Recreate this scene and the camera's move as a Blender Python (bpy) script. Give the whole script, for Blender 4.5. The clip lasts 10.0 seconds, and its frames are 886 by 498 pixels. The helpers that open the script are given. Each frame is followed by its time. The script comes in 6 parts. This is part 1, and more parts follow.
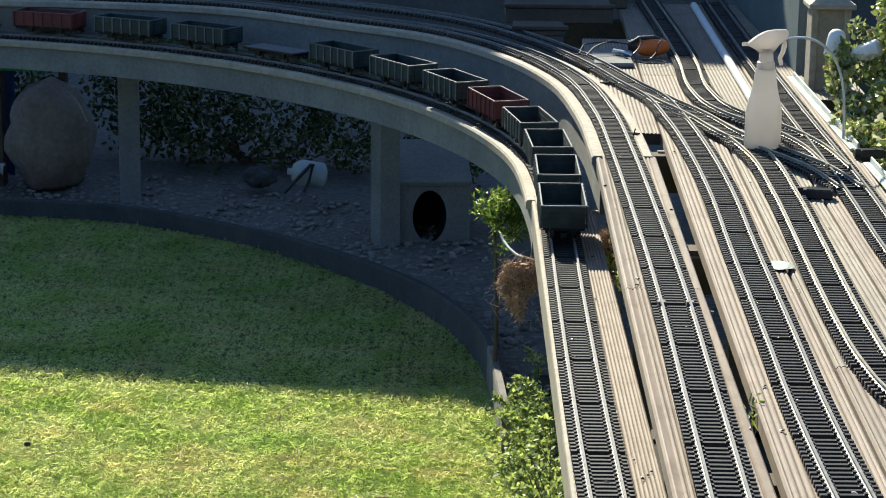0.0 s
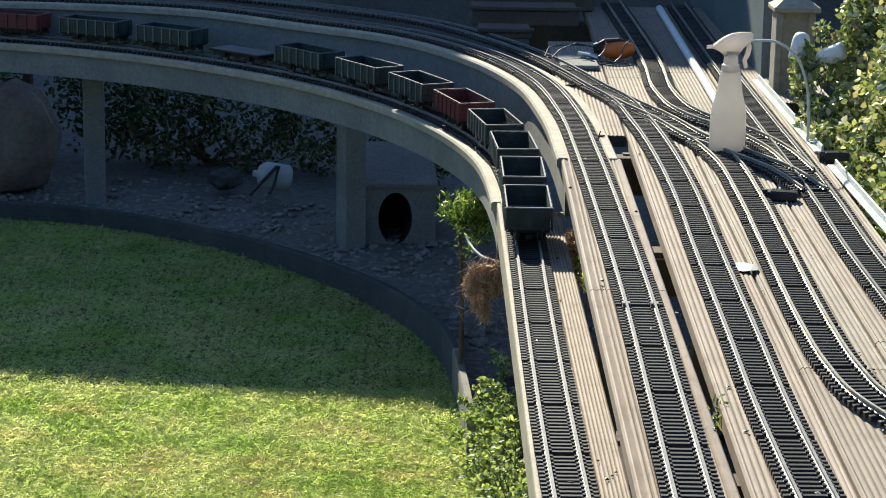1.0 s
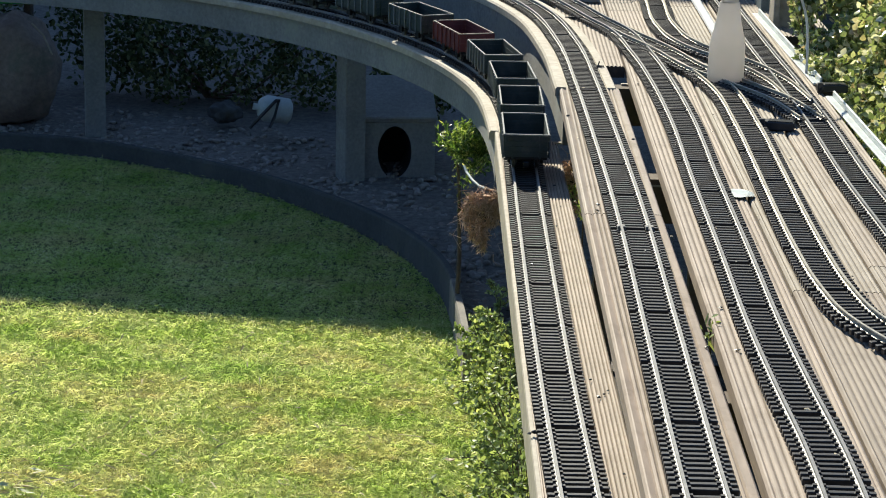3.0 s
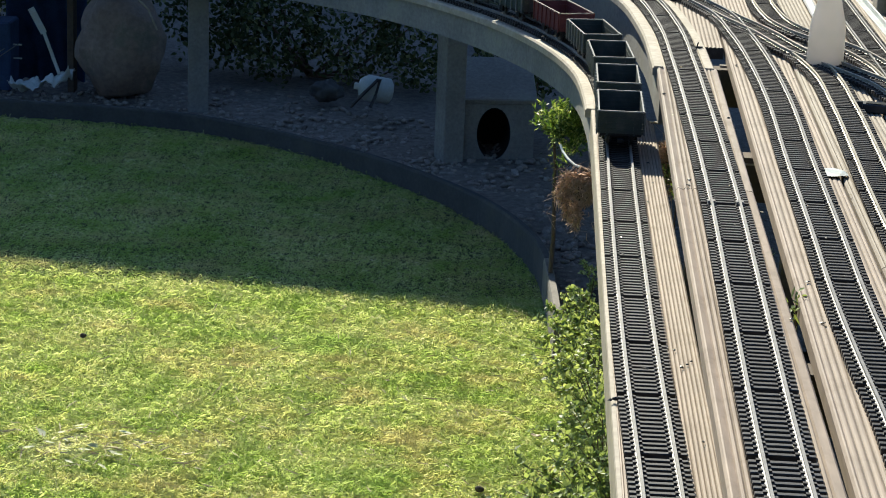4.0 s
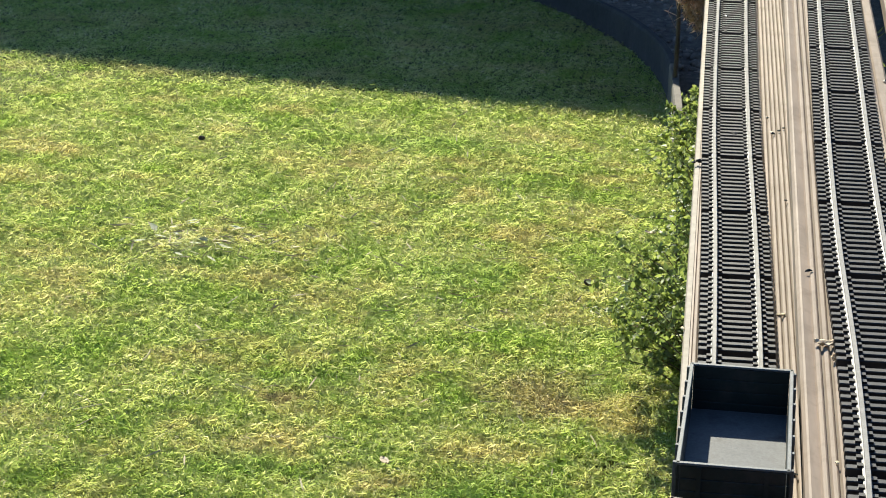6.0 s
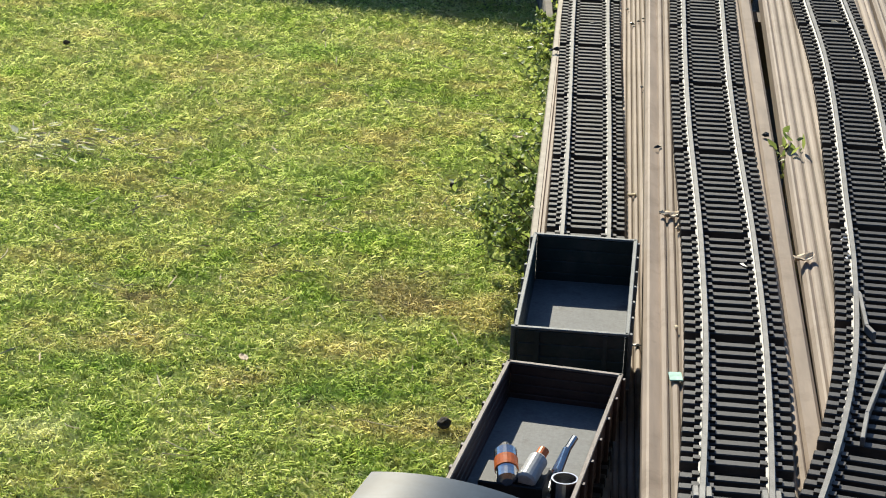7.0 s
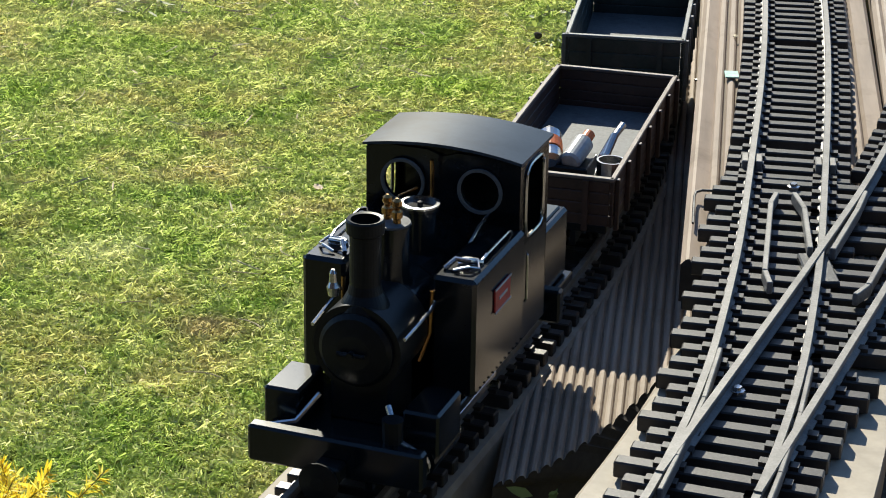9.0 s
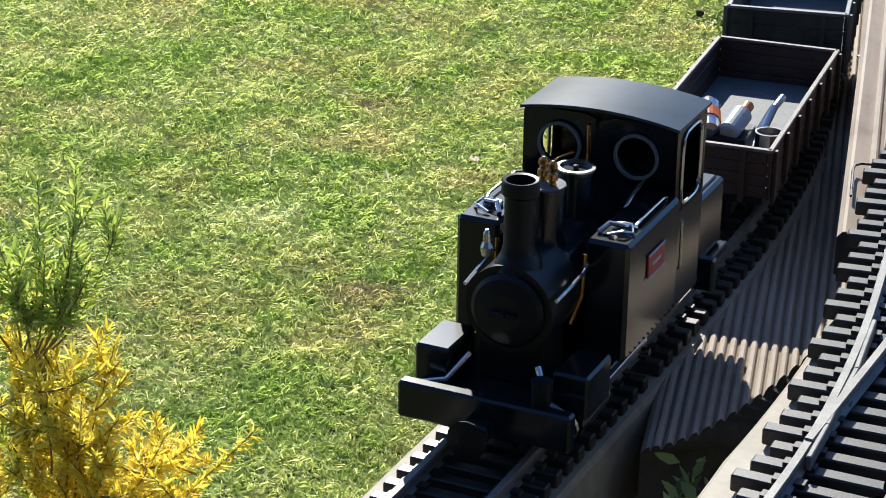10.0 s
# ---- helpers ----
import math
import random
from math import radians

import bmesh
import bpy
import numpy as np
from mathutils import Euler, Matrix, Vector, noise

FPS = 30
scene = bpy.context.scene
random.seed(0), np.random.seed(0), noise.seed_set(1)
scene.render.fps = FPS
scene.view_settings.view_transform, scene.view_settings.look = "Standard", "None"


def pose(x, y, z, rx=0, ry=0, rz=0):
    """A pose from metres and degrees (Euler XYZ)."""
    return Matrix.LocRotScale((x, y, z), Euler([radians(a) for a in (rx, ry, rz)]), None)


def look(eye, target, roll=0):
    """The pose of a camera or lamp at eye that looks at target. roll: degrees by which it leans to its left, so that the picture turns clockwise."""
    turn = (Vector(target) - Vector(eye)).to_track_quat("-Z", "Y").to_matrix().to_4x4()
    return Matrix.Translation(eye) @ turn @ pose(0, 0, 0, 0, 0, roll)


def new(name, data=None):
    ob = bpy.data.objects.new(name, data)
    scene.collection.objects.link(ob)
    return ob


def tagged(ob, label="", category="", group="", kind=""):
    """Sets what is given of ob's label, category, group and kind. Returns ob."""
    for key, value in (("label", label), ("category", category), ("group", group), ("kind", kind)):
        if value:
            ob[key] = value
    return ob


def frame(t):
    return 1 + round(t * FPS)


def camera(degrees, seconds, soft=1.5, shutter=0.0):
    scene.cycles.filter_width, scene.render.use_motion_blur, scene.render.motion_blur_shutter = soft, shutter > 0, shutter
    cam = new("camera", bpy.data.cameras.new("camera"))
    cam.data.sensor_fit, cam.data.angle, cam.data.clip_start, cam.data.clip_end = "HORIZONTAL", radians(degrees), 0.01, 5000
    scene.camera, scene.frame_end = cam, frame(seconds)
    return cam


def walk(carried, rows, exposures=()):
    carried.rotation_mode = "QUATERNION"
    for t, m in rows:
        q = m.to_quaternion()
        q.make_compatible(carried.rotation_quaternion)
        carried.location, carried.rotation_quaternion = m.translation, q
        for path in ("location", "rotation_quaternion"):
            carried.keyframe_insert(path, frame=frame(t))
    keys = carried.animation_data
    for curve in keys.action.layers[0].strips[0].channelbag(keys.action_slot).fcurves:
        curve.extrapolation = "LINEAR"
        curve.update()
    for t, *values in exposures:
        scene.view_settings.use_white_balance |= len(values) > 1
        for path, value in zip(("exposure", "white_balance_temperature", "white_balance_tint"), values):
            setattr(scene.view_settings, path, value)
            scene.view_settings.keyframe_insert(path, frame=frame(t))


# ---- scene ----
cam = camera(22.86, 10.0, soft=1.0)


def at(x, y, z, tilt, turn, roll):
    """Camera pose: tilt up from straight down, turn to the left, roll."""
    return pose(x, y, z, tilt, 0, turn) @ pose(0, 0, 0, 0, 0, roll)


walk(cam, [
    (0.0, at(-0.1897, -4.0169, 1.0889, 76.101, 0.415, 0.655)),
    (0.5, at(-0.1888, -4.0130, 1.0845, 75.990, -0.126, 0.883)),
    (1.0, at(-0.1875, -4.0185, 1.0854, 76.204, -0.492, 0.937)),
    (1.5, at(-0.1874, -4.0235, 1.0815, 76.168, -0.651, 0.959)),
    (2.0, at(-0.1803, -4.0262, 1.0716, 75.860, -0.753, 0.955)),
    (2.5, at(-0.1793, -4.0303, 1.0616, 75.646, -0.672, 1.115)),
    (2.7, at(-0.1770, -4.0337, 1.0545, 75.292, -0.626, 1.274)),
    (3.8, at(-0.1578, -4.0466, 1.0156, 74.384, 1.284, 2.084)),
    (4.0, at(-0.1455, -4.0511, 1.0035, 74.622, 2.378, 2.194)),
    (4.5, at(-0.1067, -4.0530, 0.9821, 75.387, 5.062, 2.026)),
    (5.0, at(-0.0737, -4.0492, 0.9570, 75.720, 6.843, 1.338)),
    (5.5, at(-0.0411, -4.0427, 0.9136, 73.623, 7.418, 0.902)),
    (5.7, at(-0.0304, -4.0353, 0.8900, 72.161, 7.359, 0.822)),
    (6.8, at(0.0178, -4.0115, 0.8175, 69.585, 4.383, 1.871)),
    (7.0, at(0.0255, -4.0107, 0.7996, 69.078, 3.762, 2.101)),
    (7.5, at(0.0357, -4.0036, 0.7464, 68.394, 3.931, 1.845)),
    (8.0, at(0.0588, -4.0076, 0.6806, 68.880, 4.471, 1.365)),
    (8.5, at(0.0701, -4.0172, 0.6146, 68.336, 5.280, 1.134)),
    (9.0, at(0.0798, -4.0188, 0.5962, 67.761, 6.743, 0.888)),
    (9.5, at(0.0785, -4.0217, 0.5912, 67.826, 8.475, 0.862)),
    (9.9, at(0.0787, -4.0278, 0.5890, 67.472, 10.323, 1.026)),
    (10.0, at(0.0810, -4.0259, 0.5887, 67.146, 11.089, 0.935)),
], exposures=[(0.0, 1.1, 5950, 4), (2.5, 1.03, 5980, 5), (4.0, 1.0, 5980, 5), (4.5, 1.08, 5920, 5), (5.6, 1.05, 5980, 5), (7.0, 0.78, 6080, 6), (9.0, 0.80, 5950, 6), (10.0, 0.98, 5560, 9)])

# ---- light: low sun from the far left, behind the added shade wall ----
SUN_RISE = Vector((-0.42, 1.402, 1.0))
SUN = SUN_RISE.normalized()
world = bpy.data.worlds.new("sky")
scene.world = world
world.use_nodes = True
wn = world.node_tree.nodes
sky = wn.new("ShaderNodeTexSky")
sky.sky_type = "NISHITA"
sky.sun_disc = False
sky.sun_elevation = math.asin(SUN.z)
sky.ozone_density = 5.0
sky.dust_density = 0.5
sky.sun_rotation = math.atan2(SUN.x, SUN.y)
world.node_tree.links.new(sky.outputs[0], wn["Background"].inputs[0])
wn["Background"].inputs[1].default_value = 0.087
sun_data = bpy.data.lights.new("sun", "SUN")
sun_data.energy = 4.8
sun_data.angle = radians(0.53)
sun_data.color = (1.0, 0.88, 0.68)
sun = new("sun", sun_data)
sun.matrix_world = look((0, 0, 10), Vector((0, 0, 10)) - SUN)

# ---- materials ----


def mat(name, build, **kw):
    m = bpy.data.materials.new(name)
    m.use_nodes = True
    nt = m.node_tree
    b = nt.nodes["Principled BSDF"]
    build(nt, b, **kw)
    return m


def nd(nt, kind, **kw):
    n = nt.nodes.new(kind)
    for k, v in kw.items():
        n.inputs[k].default_value = v
    return n


def ramp(nt, fac, stops):
    r = nt.nodes.new("ShaderNodeValToRGB")
    els = r.color_ramp.elements
    while len(els) < len(stops):
        els.new(0.5)
    for e, (p, c) in zip(els, stops):
        e.position = p
        e.color = (*c, 1)
    nt.links.new(fac, r.inputs[0])
    return r.outputs[0]


def mixc(nt, fac, a, b, mode="MIX"):
    m = nt.nodes.new("ShaderNodeMix")
    m.data_type = "RGBA"
    m.blend_type = mode
    for sock, v in ((m.inputs[0], fac), (m.inputs[6], a), (m.inputs[7], b)):
        if isinstance(v, bpy.types.NodeSocket):
            nt.links.new(v, sock)
        elif isinstance(v, tuple):
            sock.default_value = (*v, 1)
        else:
            sock.default_value = v
    return m.outputs[2]


def noise_of(nt, scale, detail=4.0, rough=0.6, stretch=None, coord="Object"):
    tc = nt.nodes.new("ShaderNodeTexCoord")
    mp = nt.nodes.new("ShaderNodeMapping")
    if stretch:
        mp.inputs["Scale"].default_value = stretch
    nt.links.new(tc.outputs[coord], mp.inputs[0])
    n = nd(nt, "ShaderNodeTexNoise", Scale=scale, Detail=detail, Roughness=rough)
    nt.links.new(mp.outputs[0], n.inputs["Vector"])
    return n.outputs["Fac"]


def bump(nt, b, height, strength=0.3, dist=0.001):
    n = nd(nt, "ShaderNodeBump", Strength=strength, Distance=dist)
    nt.links.new(height, n.inputs["Height"])
    nt.links.new(n.outputs[0], b.inputs["Normal"])


def island(nt):
    return nt.nodes.new("ShaderNodeNewGeometry").outputs["Random Per Island"]


def each(nt):
    return nt.nodes.new("ShaderNodeObjectInfo").outputs["Random"]


def surface(nt, b, c1, c2, scale=20, rough=0.7, fine=200, bumps=0.3, dist=0.001, metal=0.0, stretch=None, vary=None, dirt=None, dirt_scale=6, spec=0.5, grain=1.0):
    """Two scales of colour variation with a fine relief."""
    n1 = noise_of(nt, scale, 5, 0.6, stretch)
    n2 = noise_of(nt, fine, 3, 0.6, stretch)
    col = ramp(nt, n1, [(0.3, c1), (0.7, c2)])
    g = ramp(nt, n2, [(0.25, (1 - 0.25 * grain,) * 3), (0.75, (1 + 0.15 * grain,) * 3)])
    col = mixc(nt, 1.0, col, g, "MULTIPLY")
    if dirt:
        d = ramp(nt, noise_of(nt, dirt_scale, 6, 0.7), [(0.52, (0, 0, 0)), (0.7, (1, 1, 1))])
        col = mixc(nt, d, col, dirt)
    if vary:
        r = each(nt) if vary == "each" else island(nt)
        v = ramp(nt, r, [(0.0, (0.80, 0.76, 0.73)), (0.35, (1.0, 1.02, 1.0)), (0.7, (0.98, 0.90, 0.86)), (1.0, (1.16, 1.17, 1.2))])
        col = mixc(nt, 1.0, col, v, "MULTIPLY")
    nt.links.new(col, b.inputs["Base Color"])
    b.inputs["Roughness"].default_value = rough
    b.inputs["Metallic"].default_value = metal
    b.inputs["Specular IOR Level"].default_value = spec
    if bumps:
        bump(nt, b, n2, bumps, dist)


def leafy(nt, b, stops, rough=0.5, through_light=0.35, glow=(1.0, 1.0, 0.45)):
    """Leaves and blades: colour by island, lit through from behind."""
    col = ramp(nt, island(nt), stops)
    big = ramp(nt, noise_of(nt, 2.2, 4, 0.6), [(0.35, (0.72, 0.76, 0.7)), (0.65, (1.2, 1.12, 1.05))])
    col = mixc(nt, 1.0, col, big, "MULTIPLY")
    nt.links.new(col, b.inputs["Base Color"])
    b.inputs["Roughness"].default_value = rough
    t = nt.nodes.new("ShaderNodeBsdfTranslucent")
    nt.links.new(mixc(nt, 1.0, col, glow, "MULTIPLY"), t.inputs[0])
    mx = nd(nt, "ShaderNodeMixShader", Fac=through_light)
    nt.links.new(b.outputs[0], mx.inputs[1])
    nt.links.new(t.outputs[0], mx.inputs[2])
    nt.links.new(mx.outputs[0], nt.nodes["Material Output"].inputs[0])


def spot(nt, x, y, rx, ry, strength):
    """A ragged patch round a place on the ground."""
    tc = nt.nodes.new("ShaderNodeTexCoord")
    mp = nt.nodes.new("ShaderNodeMapping")
    mp.inputs["Scale"].default_value = (1 / rx, 1 / ry, 0)
    mp.inputs["Location"].default_value = (-x / rx, -y / ry, 0)
    nt.links.new(tc.outputs["Object"], mp.inputs[0])
    far = nt.nodes.new("ShaderNodeVectorMath")
    far.operation = "LENGTH"
    nt.links.new(mp.outputs[0], far.inputs[0])
    add = nt.nodes.new("ShaderNodeMath")
    add.operation = "ADD"
    nt.links.new(far.outputs["Value"], add.inputs[0])
    nt.links.new(noise_of(nt, 14, 5, 0.75), add.inputs[1])
    return ramp(nt, add.outputs[0], [(0.6, (strength,) * 3), (1.0, (0, 0, 0))])


def turf(nt, b, stops, straw, pale, through_light):
    """Grass blades: colour by blade, with green, straw-dry and pale areas of their own shapes."""
    col = ramp(nt, island(nt), stops)
    big = ramp(nt, noise_of(nt, 6.0, 4, 0.6), [(0.35, (0.72, 0.82, 0.5)), (0.62, (1.12, 1.04, 1.1))])
    col = mixc(nt, 1.0, col, big, "MULTIPLY")
    dry = ramp(nt, noise_of(nt, 4.2, 5, 0.72, (1.0, 1.3, 1.0)), [(0.48, (0, 0, 0)), (0.66, (0.6, 0.6, 0.6))])
    col = mixc(nt, dry, col, straw)
    light = ramp(nt, noise_of(nt, 11.0, 4, 0.7, (1.3, 0.8, 1.0)), [(0.56, (0, 0, 0)), (0.72, (0.34, 0.34, 0.34))])
    col = mixc(nt, light, col, pale)
    for x, y, rx, ry in ((-0.28, -0.50, 0.30, 0.30), (-0.72, -0.58, 0.09, 0.09), (-0.55, -1.35, 0.2, 0.14)):
        col = mixc(nt, spot(nt, x, y, rx, ry, 0.65), col, (0.50, 0.40, 0.24))
    for x, y, rx, ry in ((-0.76, -1.10, 0.22, 0.16), (-1.1, 0.2, 0.25, 0.2)):
        col = mixc(nt, spot(nt, x, y, rx, ry, 0.6), col, pale)
    for x, y, rx, ry in ((-0.35, -0.9, 0.2, 0.16), (-0.75, -0.85, 0.3, 0.16), (-0.5, 0.1, 0.35, 0.2), (-0.7, 1.0, 0.6, 0.25)):
        col = mixc(nt, spot(nt, x, y, rx, ry, 0.55), col, (0.34, 0.52, 0.12))
    nt.links.new(col, b.inputs["Base Color"])
    b.inputs["Roughness"].default_value = 0.6
    b.inputs["Specular IOR Level"].default_value = 0.08
    t = nt.nodes.new("ShaderNodeBsdfTranslucent")
    nt.links.new(mixc(nt, 1.0, col, (1.0, 0.955, 0.82), "MULTIPLY"), t.inputs[0])
    mx = nd(nt, "ShaderNodeMixShader", Fac=through_light)
    nt.links.new(b.outputs[0], mx.inputs[1])
    nt.links.new(t.outputs[0], mx.inputs[2])
    nt.links.new(mx.outputs[0], nt.nodes["Material Output"].inputs[0])



DECKING = mat("decking", surface, c1=(0.225, 0.185, 0.145), c2=(0.315, 0.262, 0.205), scale=9, fine=90, rough=0.75, stretch=(1, 0.12, 1), vary="each", dirt=(0.19, 0.15, 0.11), dirt_scale=14)
PALE_DECKING = mat("bleached_decking", surface, c1=(0.30, 0.255, 0.205), c2=(0.40, 0.345, 0.28), scale=9, fine=90, rough=0.75, stretch=(1, 0.12, 1), vary="each", dirt=(0.24, 0.20, 0.15), dirt_scale=14)
SHADED_END = mat("shaded_end_grain", surface, c1=(0.035, 0.028, 0.022), c2=(0.07, 0.056, 0.044), scale=30, fine=200, rough=0.9)
GROOVE_BROWN = mat("darker_groove", surface, c1=(0.14, 0.112, 0.082), c2=(0.23, 0.19, 0.145), scale=14, fine=120, rough=0.9, stretch=(1, 0.2, 1))
FASCIA = mat("pale_edging", surface, c1=(0.31, 0.265, 0.20), c2=(0.40, 0.35, 0.275), scale=8, fine=60, rough=0.7, dirt=(0.27, 0.235, 0.17))
CONCRETE = mat("grey_concrete", surface, c1=(0.17, 0.167, 0.157), c2=(0.24, 0.235, 0.222), scale=6, fine=90, rough=0.9, dirt=(0.22, 0.23, 0.19), bumps=0.5, dist=0.002)
SLEEPER = mat("sleeper_plastic", surface, c1=(0.021, 0.019, 0.018), c2=(0.050, 0.046, 0.043), scale=60, fine=900, rough=0.42, spec=0.38, vary="each", bumps=0.22, dist=0.0004)
SLEEPER_J = mat("sleeper_plastic_rest", surface, c1=(0.021, 0.019, 0.018), c2=(0.050, 0.046, 0.043), scale=60, fine=900, rough=0.42, spec=0.38, vary="island", bumps=0.35, dist=0.0004)
# lighter, warmer version of the rail metal
BRIGHT_RAIL = mat("pale_rail_metal", surface, c1=(0.30, 0.275, 0.225), c2=(0.44, 0.41, 0.34), scale=60, fine=700, rough=0.45, metal=0.5, spec=0.4, bumps=0.15, dist=0.0003)
RAIL = mat("rail_metal", surface, c1=(0.165, 0.16, 0.153), c2=(0.255, 0.248, 0.237), scale=60, fine=700, rough=0.55, metal=0.22, spec=0.2, bumps=0.15, dist=0.0003)
BRASS = mat("brass", surface, c1=(0.36, 0.2, 0.075), c2=(0.5, 0.3, 0.11), scale=60, fine=500, rough=0.25, metal=1.0, bumps=0.1)
BLACK = mat("black_paint", surface, c1=(0.004, 0.0062, 0.0078), c2=(0.008, 0.0115, 0.0145), scale=40, fine=400, rough=0.17, bumps=0.06, dist=0.0002, spec=0.42, dirt=(0.012, 0.0135, 0.0155), dirt_scale=40)
SOOT = mat("matt_black", surface, c1=(0.005, 0.0062, 0.007), c2=(0.010, 0.012, 0.0135), scale=50, fine=500, rough=0.4, bumps=0.2, dist=0.0004, spec=0.25)
STEEL = mat("bright_steel", surface, c1=(0.45, 0.45, 0.46), c2=(0.62, 0.62, 0.62), scale=50, fine=500, rough=0.25, metal=1.0, bumps=0.1, dist=0.0003)
WHEEL = mat("dull_wheel_steel", surface, c1=(0.05, 0.05, 0.05), c2=(0.11, 0.11, 0.108), scale=50, fine=500, rough=0.45, metal=0.6, bumps=0.1, dist=0.0003)
ROOF = mat("cab_roof_paint", surface, c1=(0.040, 0.054, 0.072), c2=(0.060, 0.080, 0.104), scale=30, fine=300, rough=0.3, spec=0.12, bumps=0.05, grain=0.4, dist=0.0004, dirt=(0.03, 0.03, 0.03))
WAGON = mat("dark_green_wagon", surface, c1=(0.009, 0.021, 0.020), c2=(0.021, 0.038, 0.036), scale=30, fine=400, rough=0.5, bumps=0.25, dist=0.0005, dirt=(0.05, 0.05, 0.045), dirt_scale=30)
WAGON_RED = mat("maroon_wagon", surface, c1=(0.09, 0.014, 0.016), c2=(0.15, 0.028, 0.026), scale=30, fine=400, rough=0.55, bumps=0.25, dist=0.0005)
WAGON_BROWN = mat("brown_wagon", surface, c1=(0.034, 0.018, 0.014), c2=(0.062, 0.032, 0.024), scale=30, fine=400, rough=0.5, bumps=0.25, dist=0.0005)
CAPPING = mat("worn_grey_capping", surface, c1=(0.10, 0.11, 0.11), c2=(0.18, 0.19, 0.19), scale=40, fine=400, rough=0.6, dirt=(0.09, 0.095, 0.09), dirt_scale=40)
RUST_CAP = mat("worn_brown_capping", surface, c1=(0.10, 0.075, 0.06), c2=(0.20, 0.16, 0.14), scale=40, fine=400, rough=0.6)
FLOOR_GREY = mat("wagon_floor", surface, c1=(0.085, 0.092, 0.096), c2=(0.14, 0.148, 0.155), scale=30, fine=300, rough=0.7, dirt=(0.05, 0.05, 0.05), dirt_scale=30)
NAMEPLATE = mat("red_plate", surface, c1=(0.4, 0.02, 0.02), c2=(0.5, 0.04, 0.03), scale=40, rough=0.4)
PALE = mat("pale_enamel", surface, c1=(0.4, 0.4, 0.39), c2=(0.5, 0.5, 0.48), scale=40, rough=0.35)
SHADED_STONE = mat("shaded_stone", surface, c1=(0.038, 0.040, 0.042), c2=(0.065, 0.066, 0.066), scale=8, fine=90, rough=0.9, dirt=(0.07, 0.07, 0.06))
SUNLIT_KERB = mat("sunlit_kerb", surface, c1=(0.14, 0.125, 0.105), c2=(0.22, 0.20, 0.17), scale=12, fine=120, rough=0.85, dirt=(0.10, 0.09, 0.075), dirt_scale=14)
GRAVEL = mat("gravel_bed", surface, c1=(0.10, 0.088, 0.078), c2=(0.22, 0.195, 0.17), scale=45, fine=220, rough=0.95, bumps=0.8, dist=0.006)
GRASS_GROUND = mat("lawn_soil", surface, c1=(0.055, 0.068, 0.022), c2=(0.10, 0.10, 0.042), scale=14, fine=120, rough=0.9, bumps=0.6, dist=0.004, dirt=(0.11, 0.085, 0.05), dirt_scale=9)
GRASS = mat("grass_blades", turf, stops=[(0.0, (0.27, 0.39, 0.11)), (0.2, (0.45, 0.58, 0.18)), (0.6, (0.64, 0.75, 0.28)), (0.9, (0.75, 0.82, 0.40)), (1.0, (0.86, 0.87, 0.62))], straw=(0.76, 0.64, 0.34), pale=(0.89, 0.92, 0.55), through_light=0.6)
SOIL = mat("dark_soil", surface, c1=(0.035, 0.028, 0.02), c2=(0.075, 0.06, 0.045), scale=18, fine=150, rough=0.95, bumps=0.7, dist=0.006)
PEBBLE = mat("pebbles", surface, c1=(0.16, 0.145, 0.13), c2=(0.33, 0.30, 0.27), scale=30, fine=300, rough=0.9, vary="island")
BOULDER = mat("boulder_stone", surface, c1=(0.16, 0.122, 0.10), c2=(0.28, 0.22, 0.18), scale=7, fine=60, rough=0.9, bumps=0.8, dist=0.006, dirt=(0.11, 0.12, 0.09))
IVY = mat("ivy_leaves", leafy, stops=[(0.0, (0.09, 0.13, 0.05)), (0.36, (0.24, 0.31, 0.12)), (0.60, (0.42, 0.48, 0.22)), (0.76, (0.64, 0.66, 0.38)), (0.82, (0.46, 0.33, 0.20)), (0.89, (0.80, 0.79, 0.64)), (1.0, (0.93, 0.92, 0.85))], through_light=0.40, rough=0.3, glow=(1.0, 1.0, 0.66))
SHRUB = mat("shrub_leaves", leafy, stops=[(0.0, (0.14, 0.20, 0.09)), (0.4, (0.30, 0.38, 0.18)), (0.85, (0.50, 0.60, 0.28)), (1.0, (0.66, 0.72, 0.42))], through_light=0.5, rough=0.5, glow=(1.0, 1.0, 0.52))
DARK_LEAF = mat("evergreen_leaves", leafy, stops=[(0.0, (0.04, 0.06, 0.025)), (0.7, (0.085, 0.11, 0.05)), (1.0, (0.22, 0.24, 0.12))], through_light=0.3, rough=0.95)
SACK = mat("tan_sack", surface, c1=(0.42, 0.33, 0.16), c2=(0.55, 0.45, 0.24), scale=14, fine=160, rough=0.85)
SIGN_GREEN = mat("pale_green_board", surface, c1=(0.40, 0.50, 0.42), c2=(0.50, 0.60, 0.50), scale=9, fine=140, rough=0.6, grain=0.4)
CONIFER = mat("conifer_foliage", leafy, stops=[(0.0, (0.06, 0.12, 0.03)), (0.5, (0.16, 0.27, 0.07)), (0.85, (0.42, 0.52, 0.18)), (1.0, (0.75, 0.78, 0.42))], through_light=0.4, rough=0.35)
GOLD = mat("golden_foliage", leafy, stops=[(0.0, (0.70, 0.52, 0.05)), (0.3, (0.86, 0.70, 0.09)), (0.75, (0.91, 0.83, 0.17)), (1.0, (0.91, 0.89, 0.42))], through_light=0.58, glow=(1, 1.0, 0.6))
